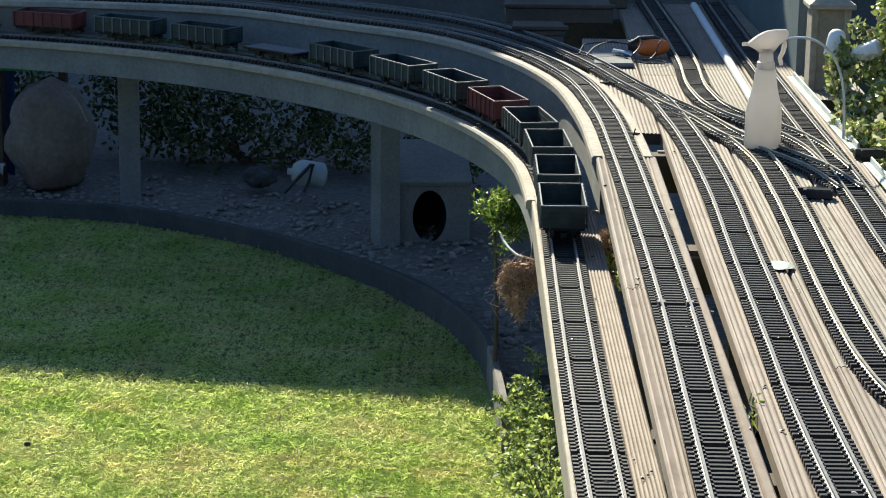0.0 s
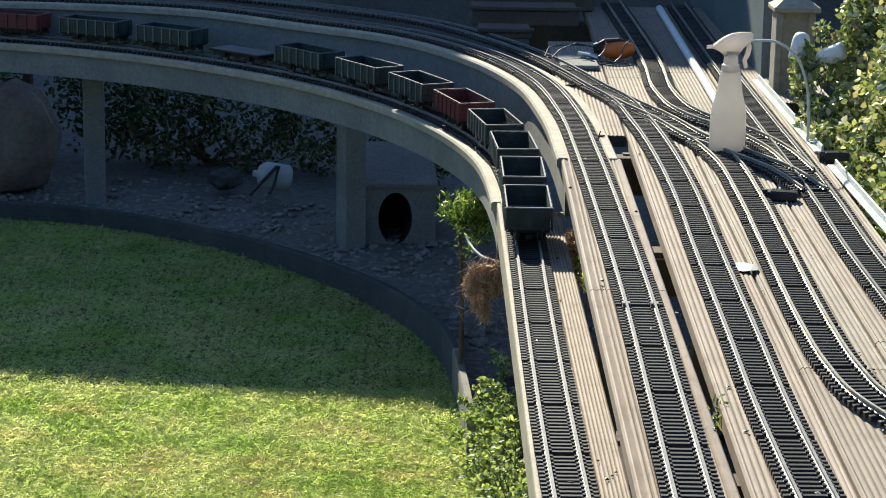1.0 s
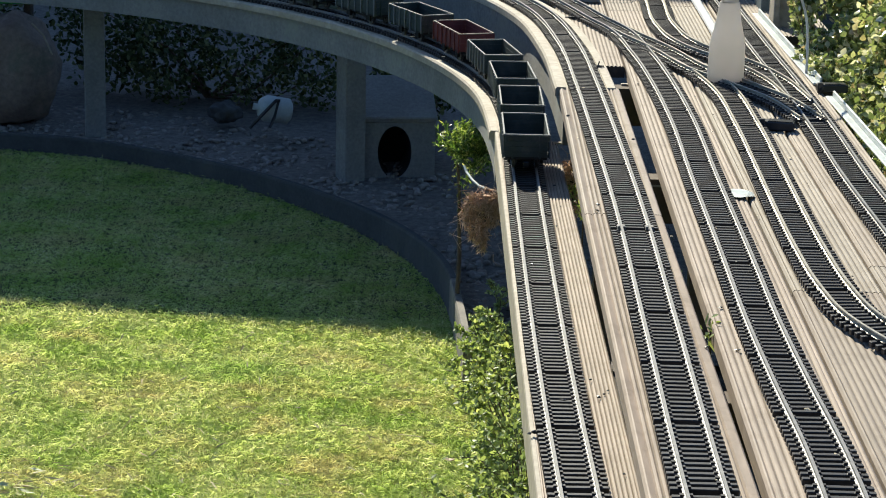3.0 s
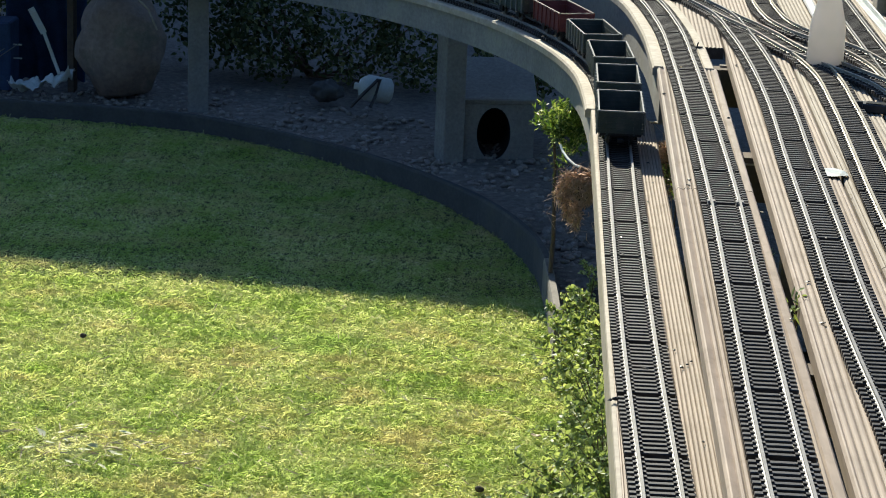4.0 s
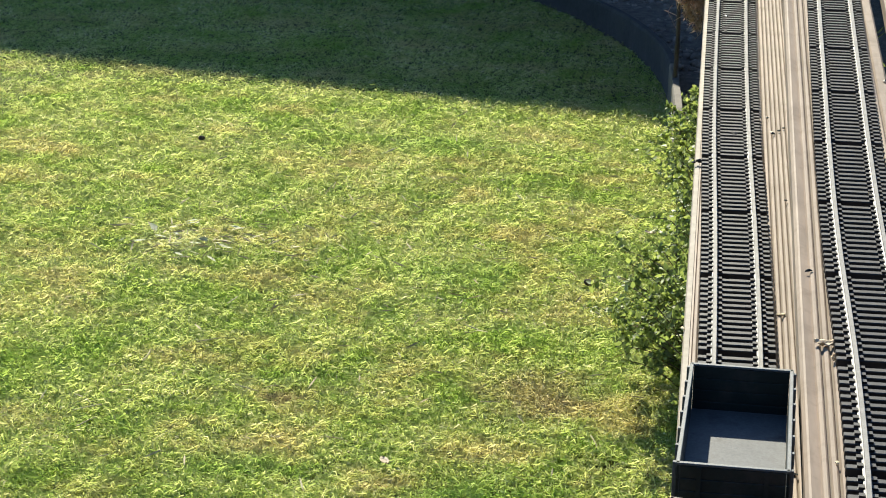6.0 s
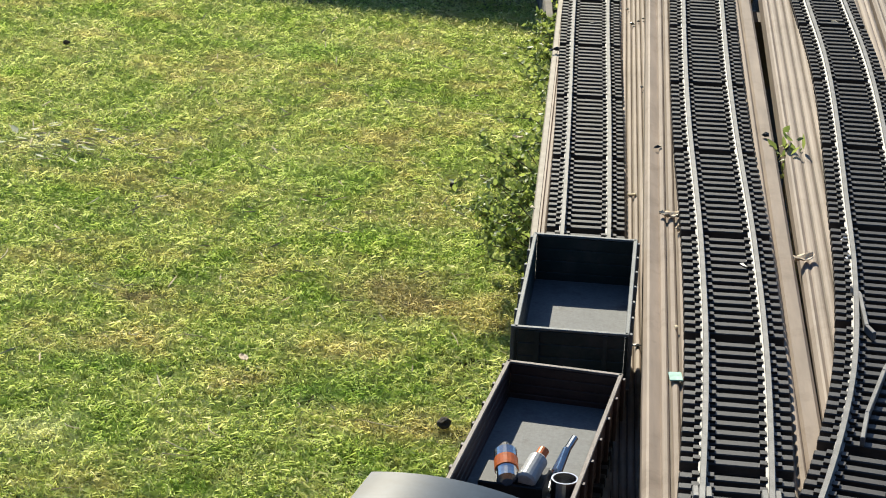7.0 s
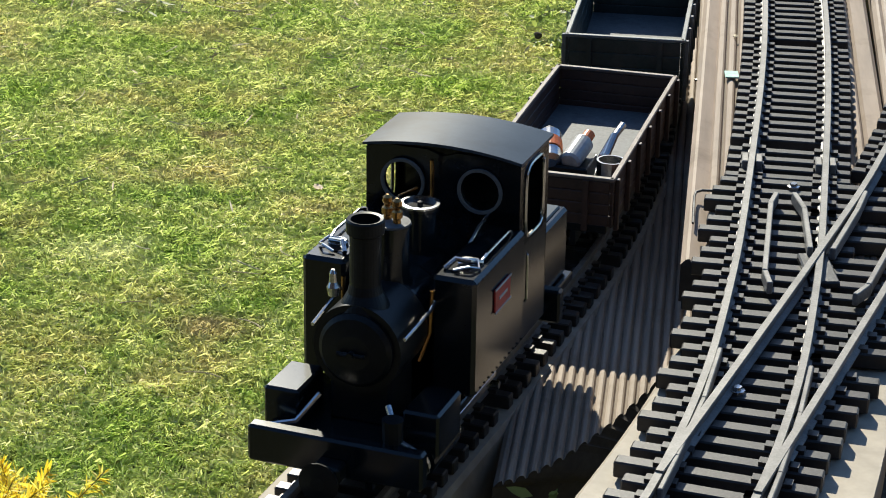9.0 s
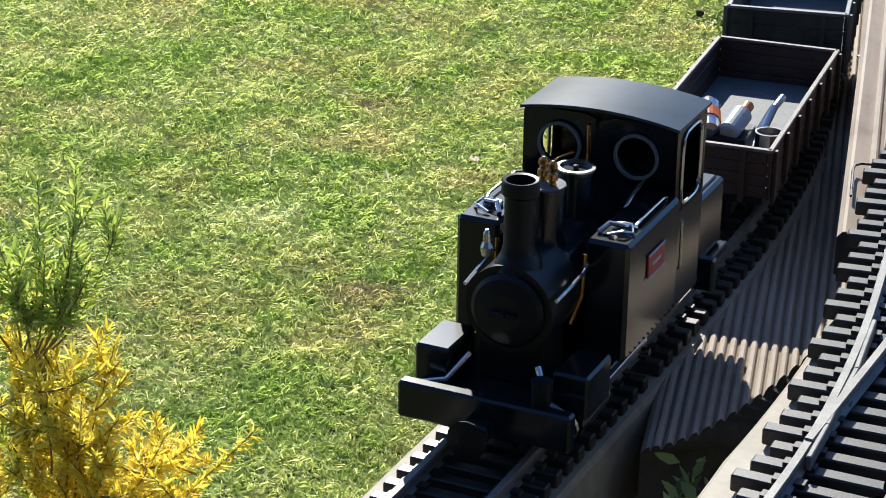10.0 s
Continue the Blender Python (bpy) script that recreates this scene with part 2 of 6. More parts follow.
GREEN_SPRIG = mat("green_needles", leafy, stops=[(0.0, (0.34, 0.46, 0.17)), (0.5, (0.52, 0.64, 0.26)), (1.0, (0.74, 0.80, 0.40))], through_light=0.55)
FIBRE = mat("dry_roots", surface, c1=(0.40, 0.275, 0.19), c2=(0.66, 0.48, 0.35), scale=40, fine=300, rough=0.9, vary="island")
TWIG = mat("twig_bark", surface, c1=(0.09, 0.06, 0.04), c2=(0.18, 0.13, 0.09), scale=30, fine=300, rough=0.9)
YELLOW_TWIG = mat("yellow_twig", surface, c1=(0.22, 0.17, 0.05), c2=(0.34, 0.27, 0.09), scale=30, fine=300, rough=0.9)
STRAW = mat("dry_straw", surface, c1=(0.5, 0.42, 0.25), c2=(0.65, 0.58, 0.4), scale=30, fine=300, rough=0.8, vary="island")
WHITE_PLASTIC = mat("white_plastic", surface, c1=(0.66, 0.66, 0.64), c2=(0.78, 0.78, 0.76), scale=12, fine=200, rough=0.4, bumps=0.03, grain=0.25)
DULL_WHITE = mat("weathered_white_plastic", surface, c1=(0.36, 0.40, 0.39), c2=(0.48, 0.52, 0.51), scale=9, fine=150, rough=0.5, dirt=(0.38, 0.37, 0.32), dirt_scale=16, grain=0.5)
BOTTLE = mat("frosted_bottle", leafy, stops=[(0.0, (0.79, 0.765, 0.755)), (1.0, (0.81, 0.785, 0.775))], rough=0.3, through_light=0.55, glow=(1.0, 0.98, 0.98))
ORANGE = mat("orange_plastic", surface, c1=(0.62, 0.13, 0.02), c2=(0.78, 0.2, 0.03), scale=20, fine=300, rough=0.4, bumps=0.1)
DARK_PLASTIC = mat("black_plastic", surface, c1=(0.012, 0.012, 0.013), c2=(0.03, 0.03, 0.032), scale=40, fine=300, rough=0.45)
MINT = mat("mint_card", surface, c1=(0.3, 0.52, 0.42), c2=(0.42, 0.62, 0.52), scale=40, rough=0.7)
PALE_LEAF = mat("bleached_leaf", surface, c1=(0.44, 0.48, 0.26), c2=(0.60, 0.61, 0.40), scale=80, fine=300, rough=0.8, vary="island")
DRY_LEAF = mat("dry_leaf", surface, c1=(0.5, 0.38, 0.24), c2=(0.72, 0.6, 0.44), scale=80, fine=300, rough=0.8)
BLUE_GREY = mat("blue_grey_panel", surface, c1=(0.085, 0.115, 0.12), c2=(0.125, 0.155, 0.16), scale=5, fine=100, rough=0.6, bumps=0.15)
SKY_SCREEN = mat("dark_sky_screen", surface, c1=(0.014, 0.011, 0.009), c2=(0.028, 0.022, 0.018), scale=5, fine=60, rough=0.9, spec=0.1, stretch=(1, 1, 0.1), vary="each")
SHADE_WALL = mat("shade_wall", surface, c1=(0.075, 0.07, 0.068), c2=(0.12, 0.11, 0.10), scale=4, fine=60, rough=0.9)
DARK_VOID = mat("dark_interior", surface, c1=(0.01, 0.01, 0.01), c2=(0.02, 0.02, 0.02), scale=10, rough=0.9)
WOOD_DARK = mat("dark_timber", surface, c1=(0.06, 0.045, 0.033), c2=(0.12, 0.09, 0.065), scale=8, fine=80, rough=0.85, stretch=(1, 0.15, 1))
NAVY = mat("navy_cloth", surface, c1=(0.012, 0.028, 0.065), c2=(0.03, 0.06, 0.13), scale=14, fine=160, rough=0.85)
GREEN_BENCH = mat("green_paint", surface, c1=(0.03, 0.22, 0.07), c2=(0.05, 0.3, 0.1), scale=12, fine=100, rough=0.6)

# ---- mesh tools ----


def part(name, bm, material, parent=None, label="", smooth=False):
    """Links a bmesh, or a ready mesh, as one object under its thing."""
    if isinstance(bm, bpy.types.Mesh):
        me = bm
    else:
        me = bpy.data.meshes.new(name)
        bmesh.ops.recalc_face_normals(bm, faces=bm.faces)
        bm.to_mesh(me)
        bm.free()
    if not me.materials:
        me.materials.append(material)
    if smooth:
        me.shade_smooth()
    ob = new(name, me)
    if parent:
        ob.parent = parent
    if label:
        ob["label"] = label
    return ob


def thing(name, m, label, category, group="", kind=""):
    ob = new(name)
    ob.empty_display_size = 0.05
    ob.matrix_basis = m
    return tagged(ob, label, category, group, kind)


def box(bm, x0, x1, y0, y1, z0, z1, bevel=0.0, m=None):
    r = bmesh.ops.create_cube(bm, size=1)
    vs = r["verts"]
    bmesh.ops.scale(bm, vec=(x1 - x0, y1 - y0, z1 - z0), verts=vs)
    bmesh.ops.translate(bm, vec=((x0 + x1) / 2, (y0 + y1) / 2, (z0 + z1) / 2), verts=vs)
    if bevel:
        es = list({e for v in vs for e in v.link_edges})
        out = bmesh.ops.bevel(bm, geom=es, offset=bevel, segments=1, affect="EDGES")
        vs = list({v for f in out["faces"] for v in f.verts} | {v for v in vs if v.is_valid})
    if m:
        bmesh.ops.transform(bm, matrix=m, verts=vs)
    return vs


def cyl(bm, r0, r1, p, q, seg=16, caps=True):
    """A cone or cylinder from p to q."""
    p, q = Vector(p), Vector(q)
    m = Matrix.Translation((p + q) / 2) @ (q - p).to_track_quat("Z", "Y").to_matrix().to_4x4()
    bmesh.ops.create_cone(bm, cap_ends=caps, segments=seg, radius1=r0, radius2=r1, depth=(q - p).length, matrix=m)


def lathe(bm, prof, seg=24, m=None, caps=True):
    """A turned body from (radius, height) pairs."""
    rings = []
    for r, z in prof:
        rings.append([bm.verts.new((max(r, 1e-5) * math.cos(2 * math.pi * k / seg), max(r, 1e-5) * math.sin(2 * math.pi * k / seg), z)) for k in range(seg)])
    for a, b in zip(rings, rings[1:]):
        for k in range(seg):
            bm.faces.new((a[k], a[(k + 1) % seg], b[(k + 1) % seg], b[k]))
    if caps:
        bm.faces.new(rings[0][::-1])
        bm.faces.new(rings[-1])
    else:
        for k in range(seg):
            bm.faces.new((rings[-1][k], rings[-1][(k + 1) % seg], rings[0][(k + 1) % seg], rings[0][k]))
    if m:
        bmesh.ops.transform(bm, matrix=m, verts=[v for ring in rings for v in ring])


def tube(bm, pts, r, seg=8, r_end=None):
    """A round rod along points, tapered to r_end."""
    pts = [Vector(p) for p in pts]
    rings = []
    for i, p in enumerate(pts):
        d = (pts[min(i + 1, len(pts) - 1)] - pts[max(i - 1, 0)]).normalized()
        u = d.cross(Vector((0, 0, 1)) if abs(d.z) < 0.9 else Vector((1, 0, 0))).normalized()
        v = d.cross(u)
        rr = r if r_end is None else r + (r_end - r) * i / (len(pts) - 1)
        rings.append([bm.verts.new(p + rr * (math.cos(2 * math.pi * k / seg) * u + math.sin(2 * math.pi * k / seg) * v)) for k in range(seg)])
    for a, b in zip(rings, rings[1:]):
        for k in range(seg):
            bm.faces.new((a[k], a[(k + 1) % seg], b[(k + 1) % seg], b[k]))
    bm.faces.new(rings[0][::-1])
    bm.faces.new(rings[-1])


def raw_mesh(name, verts, faces_n, n_per_face):
    """A mesh from arrays: verts (n, 3) and faces (m, k)."""
    me = bpy.data.meshes.new(name)
    verts = np.asarray(verts, np.float32)
    faces_n = np.asarray(faces_n, np.int32)
    me.vertices.add(len(verts))
    me.vertices.foreach_set("co", verts.ravel())
    me.loops.add(faces_n.size)
    me.loops.foreach_set("vertex_index", faces_n.ravel())
    me.polygons.add(len(faces_n))
    me.polygons.foreach_set("loop_start", np.arange(0, faces_n.size, n_per_face, dtype=np.int32))
    me.update(calc_edges=True)
    return me


class Line:
    """A smooth centre line through a few control points."""

    def __init__(self, pts, step=0.005):
        p = np.array(pts, float)
        p = np.vstack([2 * p[0] - p[1], p, 2 * p[-1] - p[-2]])
        out = []
        for i in range(1, len(p) - 2):
            d = np.linalg.norm(p[i + 1] - p[i])
            n = max(3, int(d / step))
            a, b, c, e = p[i - 1], p[i], p[i + 1], p[i + 2]
            la, lb, lc = np.linalg.norm(b - a), d, np.linalg.norm(e - c)
            m1 = lb * ((b - a) / la * lb + (c - b) / lb * la) / (la + lb)
            m2 = lb * ((c - b) / lb * lc + (e - c) / lc * lb) / (lb + lc)
            for t in np.arange(n) / n:
                h = (2 * t**3 - 3 * t**2 + 1, t**3 - 2 * t**2 + t, -2 * t**3 + 3 * t**2, t**3 - t**2)
                out.append(h[0] * b + h[1] * m1 + h[2] * c + h[3] * m2)
        out.append(p[-2])
        self.p = np.array(out)
        self.s = np.concatenate([[0], np.cumsum(np.linalg.norm(np.diff(self.p, axis=0), axis=1))])
        self.length = self.s[-1]

    def at(self, s):
        s = np.asarray(s, float)
        q = np.stack([np.interp(s, self.s, self.p[:, k]) for k in (0, 1)], -1)
        e = 0.01
        a = np.stack([np.interp(s - e, self.s, self.p[:, k]) for k in (0, 1)], -1)
        b = np.stack([np.interp(s + e, self.s, self.p[:, k]) for k in (0, 1)], -1)
        d = b - a
        d = d / np.linalg.norm(d, axis=-1, keepdims=True)
        return q, d

    def near_y(self, y):
        """The distance along the line at which it passes y."""
        return self.s[np.argmin(np.abs(self.p[:, 1] - y))]


def sweep(line, prof, s0, s1, step, zf, name="sweep"):
    """Draws a closed profile of (side, height) along a line; side is to the right."""
    n = max(2, int((s1 - s0) / step) + 1)
    q, d = line.at(np.linspace(s0, s1, n))
    right = np.stack([d[:, 1], -d[:, 0]], 1)
    z = zf(q[:, 0], q[:, 1])
    k = len(prof)
    pr = np.array(prof)
    v = np.zeros((n, k, 3))
    v[:, :, :2] = q[:, None] + right[:, None] * pr[None, :, 0, None]
    v[:, :, 2] = z[:, None] + pr[None, :, 1]
    bm = bmesh.new()
    vs = [bm.verts.new(c) for c in v.reshape(-1, 3)]
    for i in range(n - 1):
        for j in range(k):
            a, b = i * k + j, i * k + (j + 1) % k
            bm.faces.new((vs[a], vs[b], vs[b + k], vs[a + k]))
    bm.faces.new(vs[:k][::-1])
    bm.faces.new(vs[-k:])
    return bm


def low(x, y):
    return 0.0 * x


def high(x, y):
    return 0.1046 + 0.00476 * y


def plank_profile(w, h, ridges=17, flat_l=0.005, flat_r=0.005, deep=0.0036):
    """Ridged decking, seen from its end; the top is at height 0."""
    out = [(-w / 2, -0.004), (-w / 2 + 0.003, -0.0006), (-w / 2 + 0.005, 0)]
    x0 = -w / 2 + flat_l
    p = (w - flat_l - flat_r) / ridges
    for i in range(ridges):
        x = x0 + i * p
        out += [(x + p * 0.10, -deep), (x + p * 0.24, -deep * 0.3), (x + p * 0.42, 0), (x + p * 0.66, 0), (x + p * 0.82, -deep * 0.3), (x + p * 0.94, -deep)]
    out += [(w / 2 - flat_r + 0.002, 0), (w / 2 - 0.003, -0.0006), (w / 2, -0.004), (w / 2, -h), (-w / 2, -h)]
    return out


RAIL_PROFILE = [(-0.0019, 0.018), (0.0019, 0.018), (0.0023, 0.0170), (0.0020, 0.0152), (0.0006, 0.0142), (0.0006, 0.0112), (0.0036, 0.0100), (0.0036, 0.0092), (-0.0036, 0.0092), (-0.0036, 0.0100), (-0.0006, 0.0112), (-0.0006, 0.0142), (-0.0020, 0.0152), (-0.0023, 0.0170)]


def rail_profile(side, lift=0.0):
    return [(x + side, z + lift) for x, z in RAIL_PROFILE]


def sleeper_mesh(half=0.041, wide=0.0043):
    bm = bmesh.new()
    box(bm, -half, half, -wide, wide, 0.0005, 0.0092, 0.0008)
    for s in (-1, 1):
        for side in (-1, 1):
            c = s * 0.024 + side * 0.0052
            box(bm, c - 0.0026, c + 0.0026, -0.003, 0.003, 0.009, 0.0116)
    bmesh.ops.recalc_face_normals(bm, faces=bm.faces)
    me = bpy.data.meshes.new("sleeper")
    bm.to_mesh(me)
    bm.free()
    me.materials.append(SLEEPER)
    return me


SLEEPER_MESH = sleeper_mesh()


def sleeper_places(length, offset=0.0):
    """Sections of fourteen sleepers with a wider gap at each section's end."""
    s, out = offset, []
    while s < length:
        for i in range(14):
            out.append(s + i * 0.0165)
        s += 0.24
    return [v for v in out if 0 <= v <= length]


def track(label, pts, zf, lift, y_from, y_to, offset=0.0, bare_below=-9, metal=RAIL):
    """One railway track: two rails, sleepers one by one between y_from and y_to, and the others joined."""
    line = Line(pts)
    t = thing("railway_track", Matrix.Identity(4), label, "railway track", "garden railway tracks")
    z = lambda x, y: zf(x, y) + lift
    for side in (-0.024, 0.024):
        part("rail", sweep(line, rail_profile(side), 0, line.length, 0.02, z), metal, t, "silver-grey metal rail")
    far_v, far_f = [], []
    base = np.array([v.co for v in SLEEPER_MESH.vertices])
    quads = [list(p.vertices) for p in SLEEPER_MESH.polygons]
    made = 0
    for s in sleeper_places(line.length, offset):
        q, d = line.at(s)
        if q[1] < bare_below:
            continue
        ang = math.atan2(d[1], d[0]) - math.pi / 2 + random.uniform(-0.008, 0.008)
        zz = float(z(q[0], q[1]))
        if y_from <= q[1] <= y_to and made < 300:
            ob = new("sleeper", SLEEPER_MESH)
            ob.parent = t
            ob.matrix_basis = Matrix.Translation((q[0], q[1], zz)) @ Matrix.Rotation(ang, 4, "Z")
            made += 1
        else:
            c, sn = math.cos(ang), math.sin(ang)
            off = sum(len(v) for v in far_v)
            far_v.append(np.stack([q[0] + base[:, 0] * c - base[:, 1] * sn, q[1] + base[:, 0] * sn + base[:, 1] * c, zz + base[:, 2]], 1))
            far_f += [[i + off for i in f] for f in quads]
    if far_f:
        me = bpy.data.meshes.new("sleeper_run")
        me.from_pydata(np.vstack(far_v).tolist(), [], far_f)
        ob = part("sleeper_run", me, SLEEPER_J, t)
        ob["kind"] = "stuff"
    return line

# ---- ground, lawn, kerb ----
LAWN = -0.635


def grid_sheet(name, xs, ys, zf, material, label, category):
    bm = bmesh.new()
    rows = [[bm.verts.new((x, y, zf(x, y))) for x in xs] for y in ys]
    for a, b in zip(rows, rows[1:]):
        for i in range(len(xs) - 1):
            bm.faces.new((a[i], a[i + 1], b[i + 1], b[i]))
    ob = part(name, bm, material, smooth=True)
    return tagged(ob, label, category, kind="structure")


KERB = Line([(-0.07, 0.95), (-0.085, 1.25), (-0.13, 1.72), (-0.30, 2.22), (-0.49, 2.535), (-0.90, 3.0), (-1.37, 3.30), (-1.85, 3.38), (-2.4, 3.36), (-3.2, 3.1)])


def ground_height(x, y):
    n = noise.noise((x * 1.7, y * 1.7, 0.3)) * 0.012
    return LAWN - 0.022 + n * 0.4


axis_x = [-300, -60, -15, -6, *np.linspace(-3.5, 2.0, 56).tolist(), 4, 12, 60, 300]
axis_y = [-300, -60, -15, -6, *np.linspace(-4.0, 5.0, 91).tolist(), 8, 14, 60, 300]
grid_sheet("ground", axis_x, axis_y, ground_height, GRASS_GROUND, "mown garden lawn soil and ground", "ground")



# raised planting bed between the kerb and the railway
bm = bmesh.new()
n = 90
q, d = KERB.at(np.linspace(0, KERB.length, n))
rows = []
for i in range(n):
    out = Vector((d[i][1], -d[i][0]))
    row = []
    for k, w in enumerate((0.01, 0.1, 0.25, 0.5, 0.9, 1.6, 3.0)):
        p = Vector(q[i]) + out * w
        h = LAWN + 0.018 + 0.025 * min(1, w / 0.8) + 0.02 * noise.noise((p.x * 4, p.y * 4, 1))
        row.append(bm.verts.new((p.x, p.y, h)))
    rows.append(row)
for a, b in zip(rows, rows[1:]):
    for k in range(6):
        bm.faces.new((a[k], a[k + 1], b[k + 1], b[k]))
tagged(part("planting_bed", bm, GRAVEL, smooth=True), "shaded gravelly bed behind the lawn kerb", "ground", kind="structure")
tagged(part("soil_under_decks", (lambda b: (box(b, 0.02, 1.6, -3.6, 3.2, LAWN - 0.05, LAWN + 0.02), b)[1])(bmesh.new()), SOIL), "dark bare soil under the raised railway decks", "ground", kind="structure")

kerb = thing("kerb", Matrix.Identity(4), "curved grey lawn edging strip, partly sunlit", "kerb", kind="structure")
KERB_PROFILE = [(-0.008, 0.0), (0.008, 0.0), (0.011, -0.008), (0.011, -0.15), (-0.011, -0.15), (-0.011, -0.008)]
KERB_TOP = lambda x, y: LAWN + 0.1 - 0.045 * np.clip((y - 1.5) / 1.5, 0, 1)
# edging coloured dark for shade along its far run, pale for sun near
part("edging", sweep(KERB, KERB_PROFILE, KERB.near_y(1.5), KERB.length, 0.04, KERB_TOP), SHADED_STONE, kerb)
part("end_board", sweep(KERB, KERB_PROFILE, 0, KERB.near_y(1.5) - 0.003, 0.04, KERB_TOP), SUNLIT_KERB, kerb, "pale near end of the edging, coloured as sunlit")

# ---- added wall and roof, placed to cast the shade over the far half ----
house = thing("house", pose(0, 0, 0), "plain added wall and roof that cast the shade over the far half", "house", kind="structure")
EDGE = Vector((0, 2.094 + 1.31 * LAWN, LAWN)) + 4.4 * SUN_RISE
ang = math.degrees(math.atan2(-0.22, 1))
bm = bmesh.new()
box(bm, -9, 7, 0, 0.3, LAWN - 0.1, EDGE.z, m=pose(EDGE.x, EDGE.y, 0, 0, 0, ang))
part("wall", bm, SHADE_WALL, house)
bm = bmesh.new()
box(bm, -9.2, 7.2, 0.02, 3.0, EDGE.z - 0.08, EDGE.z, m=pose(EDGE.x, EDGE.y, 0, 0, 0, ang))
part("roof", bm, SHADE_WALL, house)

# added dark boarded screen, unseen behind the camera, that cuts the sky light
fence = thing("sky_screen_south", pose(0, -5.4, LAWN), "added dark boarded screen behind the camera that blocks sky light", "fence", kind="structure")
for k in range(60):
    bm = bmesh.new()
    box(bm, -9.0 + 0.3 * k, -8.706 + 0.3 * k, -0.03 - 0.012 * (k % 2), 0.0, 0.0, 2.5, 0.004)
    part("board", bm, SKY_SCREEN, fence)

# ---- tracks ----
T1 = [(-0.26, -3.5), (-0.205, -3.32), (-0.147, -3.15), (-0.090, -2.93), (-0.031, -2.70), (-0.006, -2.59), (0.012, -2.48), (0.023, -2.37), (0.030, -2.22), (0.0325, -1.94), (0.031, -1.6), (0.024, -1.0), (0.024, 0.0), (0.027, 0.5)]
R1, C1 = 2.35, (0.027 - 2.35, 0.98)
T1 += [(C1[0] + R1 * math.cos(a), C1[1] + R1 * math.sin(a)) for a in np.radians([0, 9, 18, 27, 36, 45, 54, 63, 72, 81, 90, 100])]
T2 = [(0.03, -3.35), (0.066, -3.22), (0.098, -3.10), (0.118, -2.99), (0.132, -2.86), (0.1455, -2.643), (0.156, -2.40), (0.1595, -2.16), (0.158, -1.80), (0.170, -0.96), (0.179, -0.44), (0.181, 0.41), (0.178, 0.84), (0.165, 1.36), (0.108, 1.87), (-0.011, 2.255), (-0.27, 2.685), (-0.545, 2.905), (-0.945, 3.20), (-1.34, 3.305), (-1.9, 3.33), (-2.5, 3.25)]
T3 = [(0.098, -3.10), (0.148, -2.93), (0.180, -2.82), (0.224, -2.66), (0.268, -2.44), (0.292, -2.20), (0.300, -2.05), (0.3225, -1.5), (0.3205, -1.245), (0.3215, -0.96), (0.329, -0.643), (0.341, -0.06), (0.354, 0.455), (0.353, 0.81), (0.338, 1.22), (0.305, 1.57), (0.264, 1.727), (0.213, 1.95), (0.144, 2.20), (0.03, 2.5), (-0.2, 2.9), (-0.55, 3.2), (-1.0, 3.45), (-1.6, 3.55), (-2.4, 3.5)]
T4 = [(0.78, -1.42), (0.66, -1.30), (0.56, -1.16), (0.503, -1.03), (0.472, -0.92), (0.459, -0.78), (0.457, -0.55), (0.462, -0.32), (0.472, -0.02), (0.485, 0.43), (0.483, 0.80), (0.455, 1.02), (0.405, 1.22), (0.355, 1.40), (0.310, 1.56)]
T5 = [(0.60, -2.2), (0.62, -1.2), (0.629, -0.5), (0.63, 0.0), (0.640, 0.4), (0.643, 0.8), (0.642, 1.3), (0.645, 2.0), (0.66, 3.4)]
T6 = [(0.44, 3.4), (0.446, 2.06), (0.435, 1.64), (0.455, 1.42), (0.487, 1.30), (0.575, 1.10), (0.615, 0.94), (0.638, 0.68)]
TD = [(0.33, 1.47), (0.392, 1.27), (0.452, 1.02), (0.53, 0.84), (0.592, 0.68), (0.628, 0.48)]
L1 = track("curving running track on the lower deck", T1, low, 0.0, -3.2, 1.5)
L2 = track("straight then curving track on the upper deck", T2, high, 0.0, -3.2, 1.6, 0.06, bare_below=-2.665)
L3 = track("track joining its neighbour at a turnout", T3, high, 0.001, -2.8, 1.6, 0.1, bare_below=-2.655)
L4 = track("siding track curving away across the boards", T4, high, 0.002, -2, 2, 0.03, metal=BRIGHT_RAIL)
track("outer track along the white trim", T5, high, 0.0, -1, 2)
track("track coming out of the shade", T6, high, 0.003, 0, 3, metal=BRIGHT_RAIL)
track("short crossover track between two lines", TD, high, 0.004, 0, 3, metal=BRIGHT_RAIL)

# ---- decks ----
deck_low = thing("deck_lower", Matrix.Identity(4), "lower timber deck of grooved boards", "deck", kind="structure")


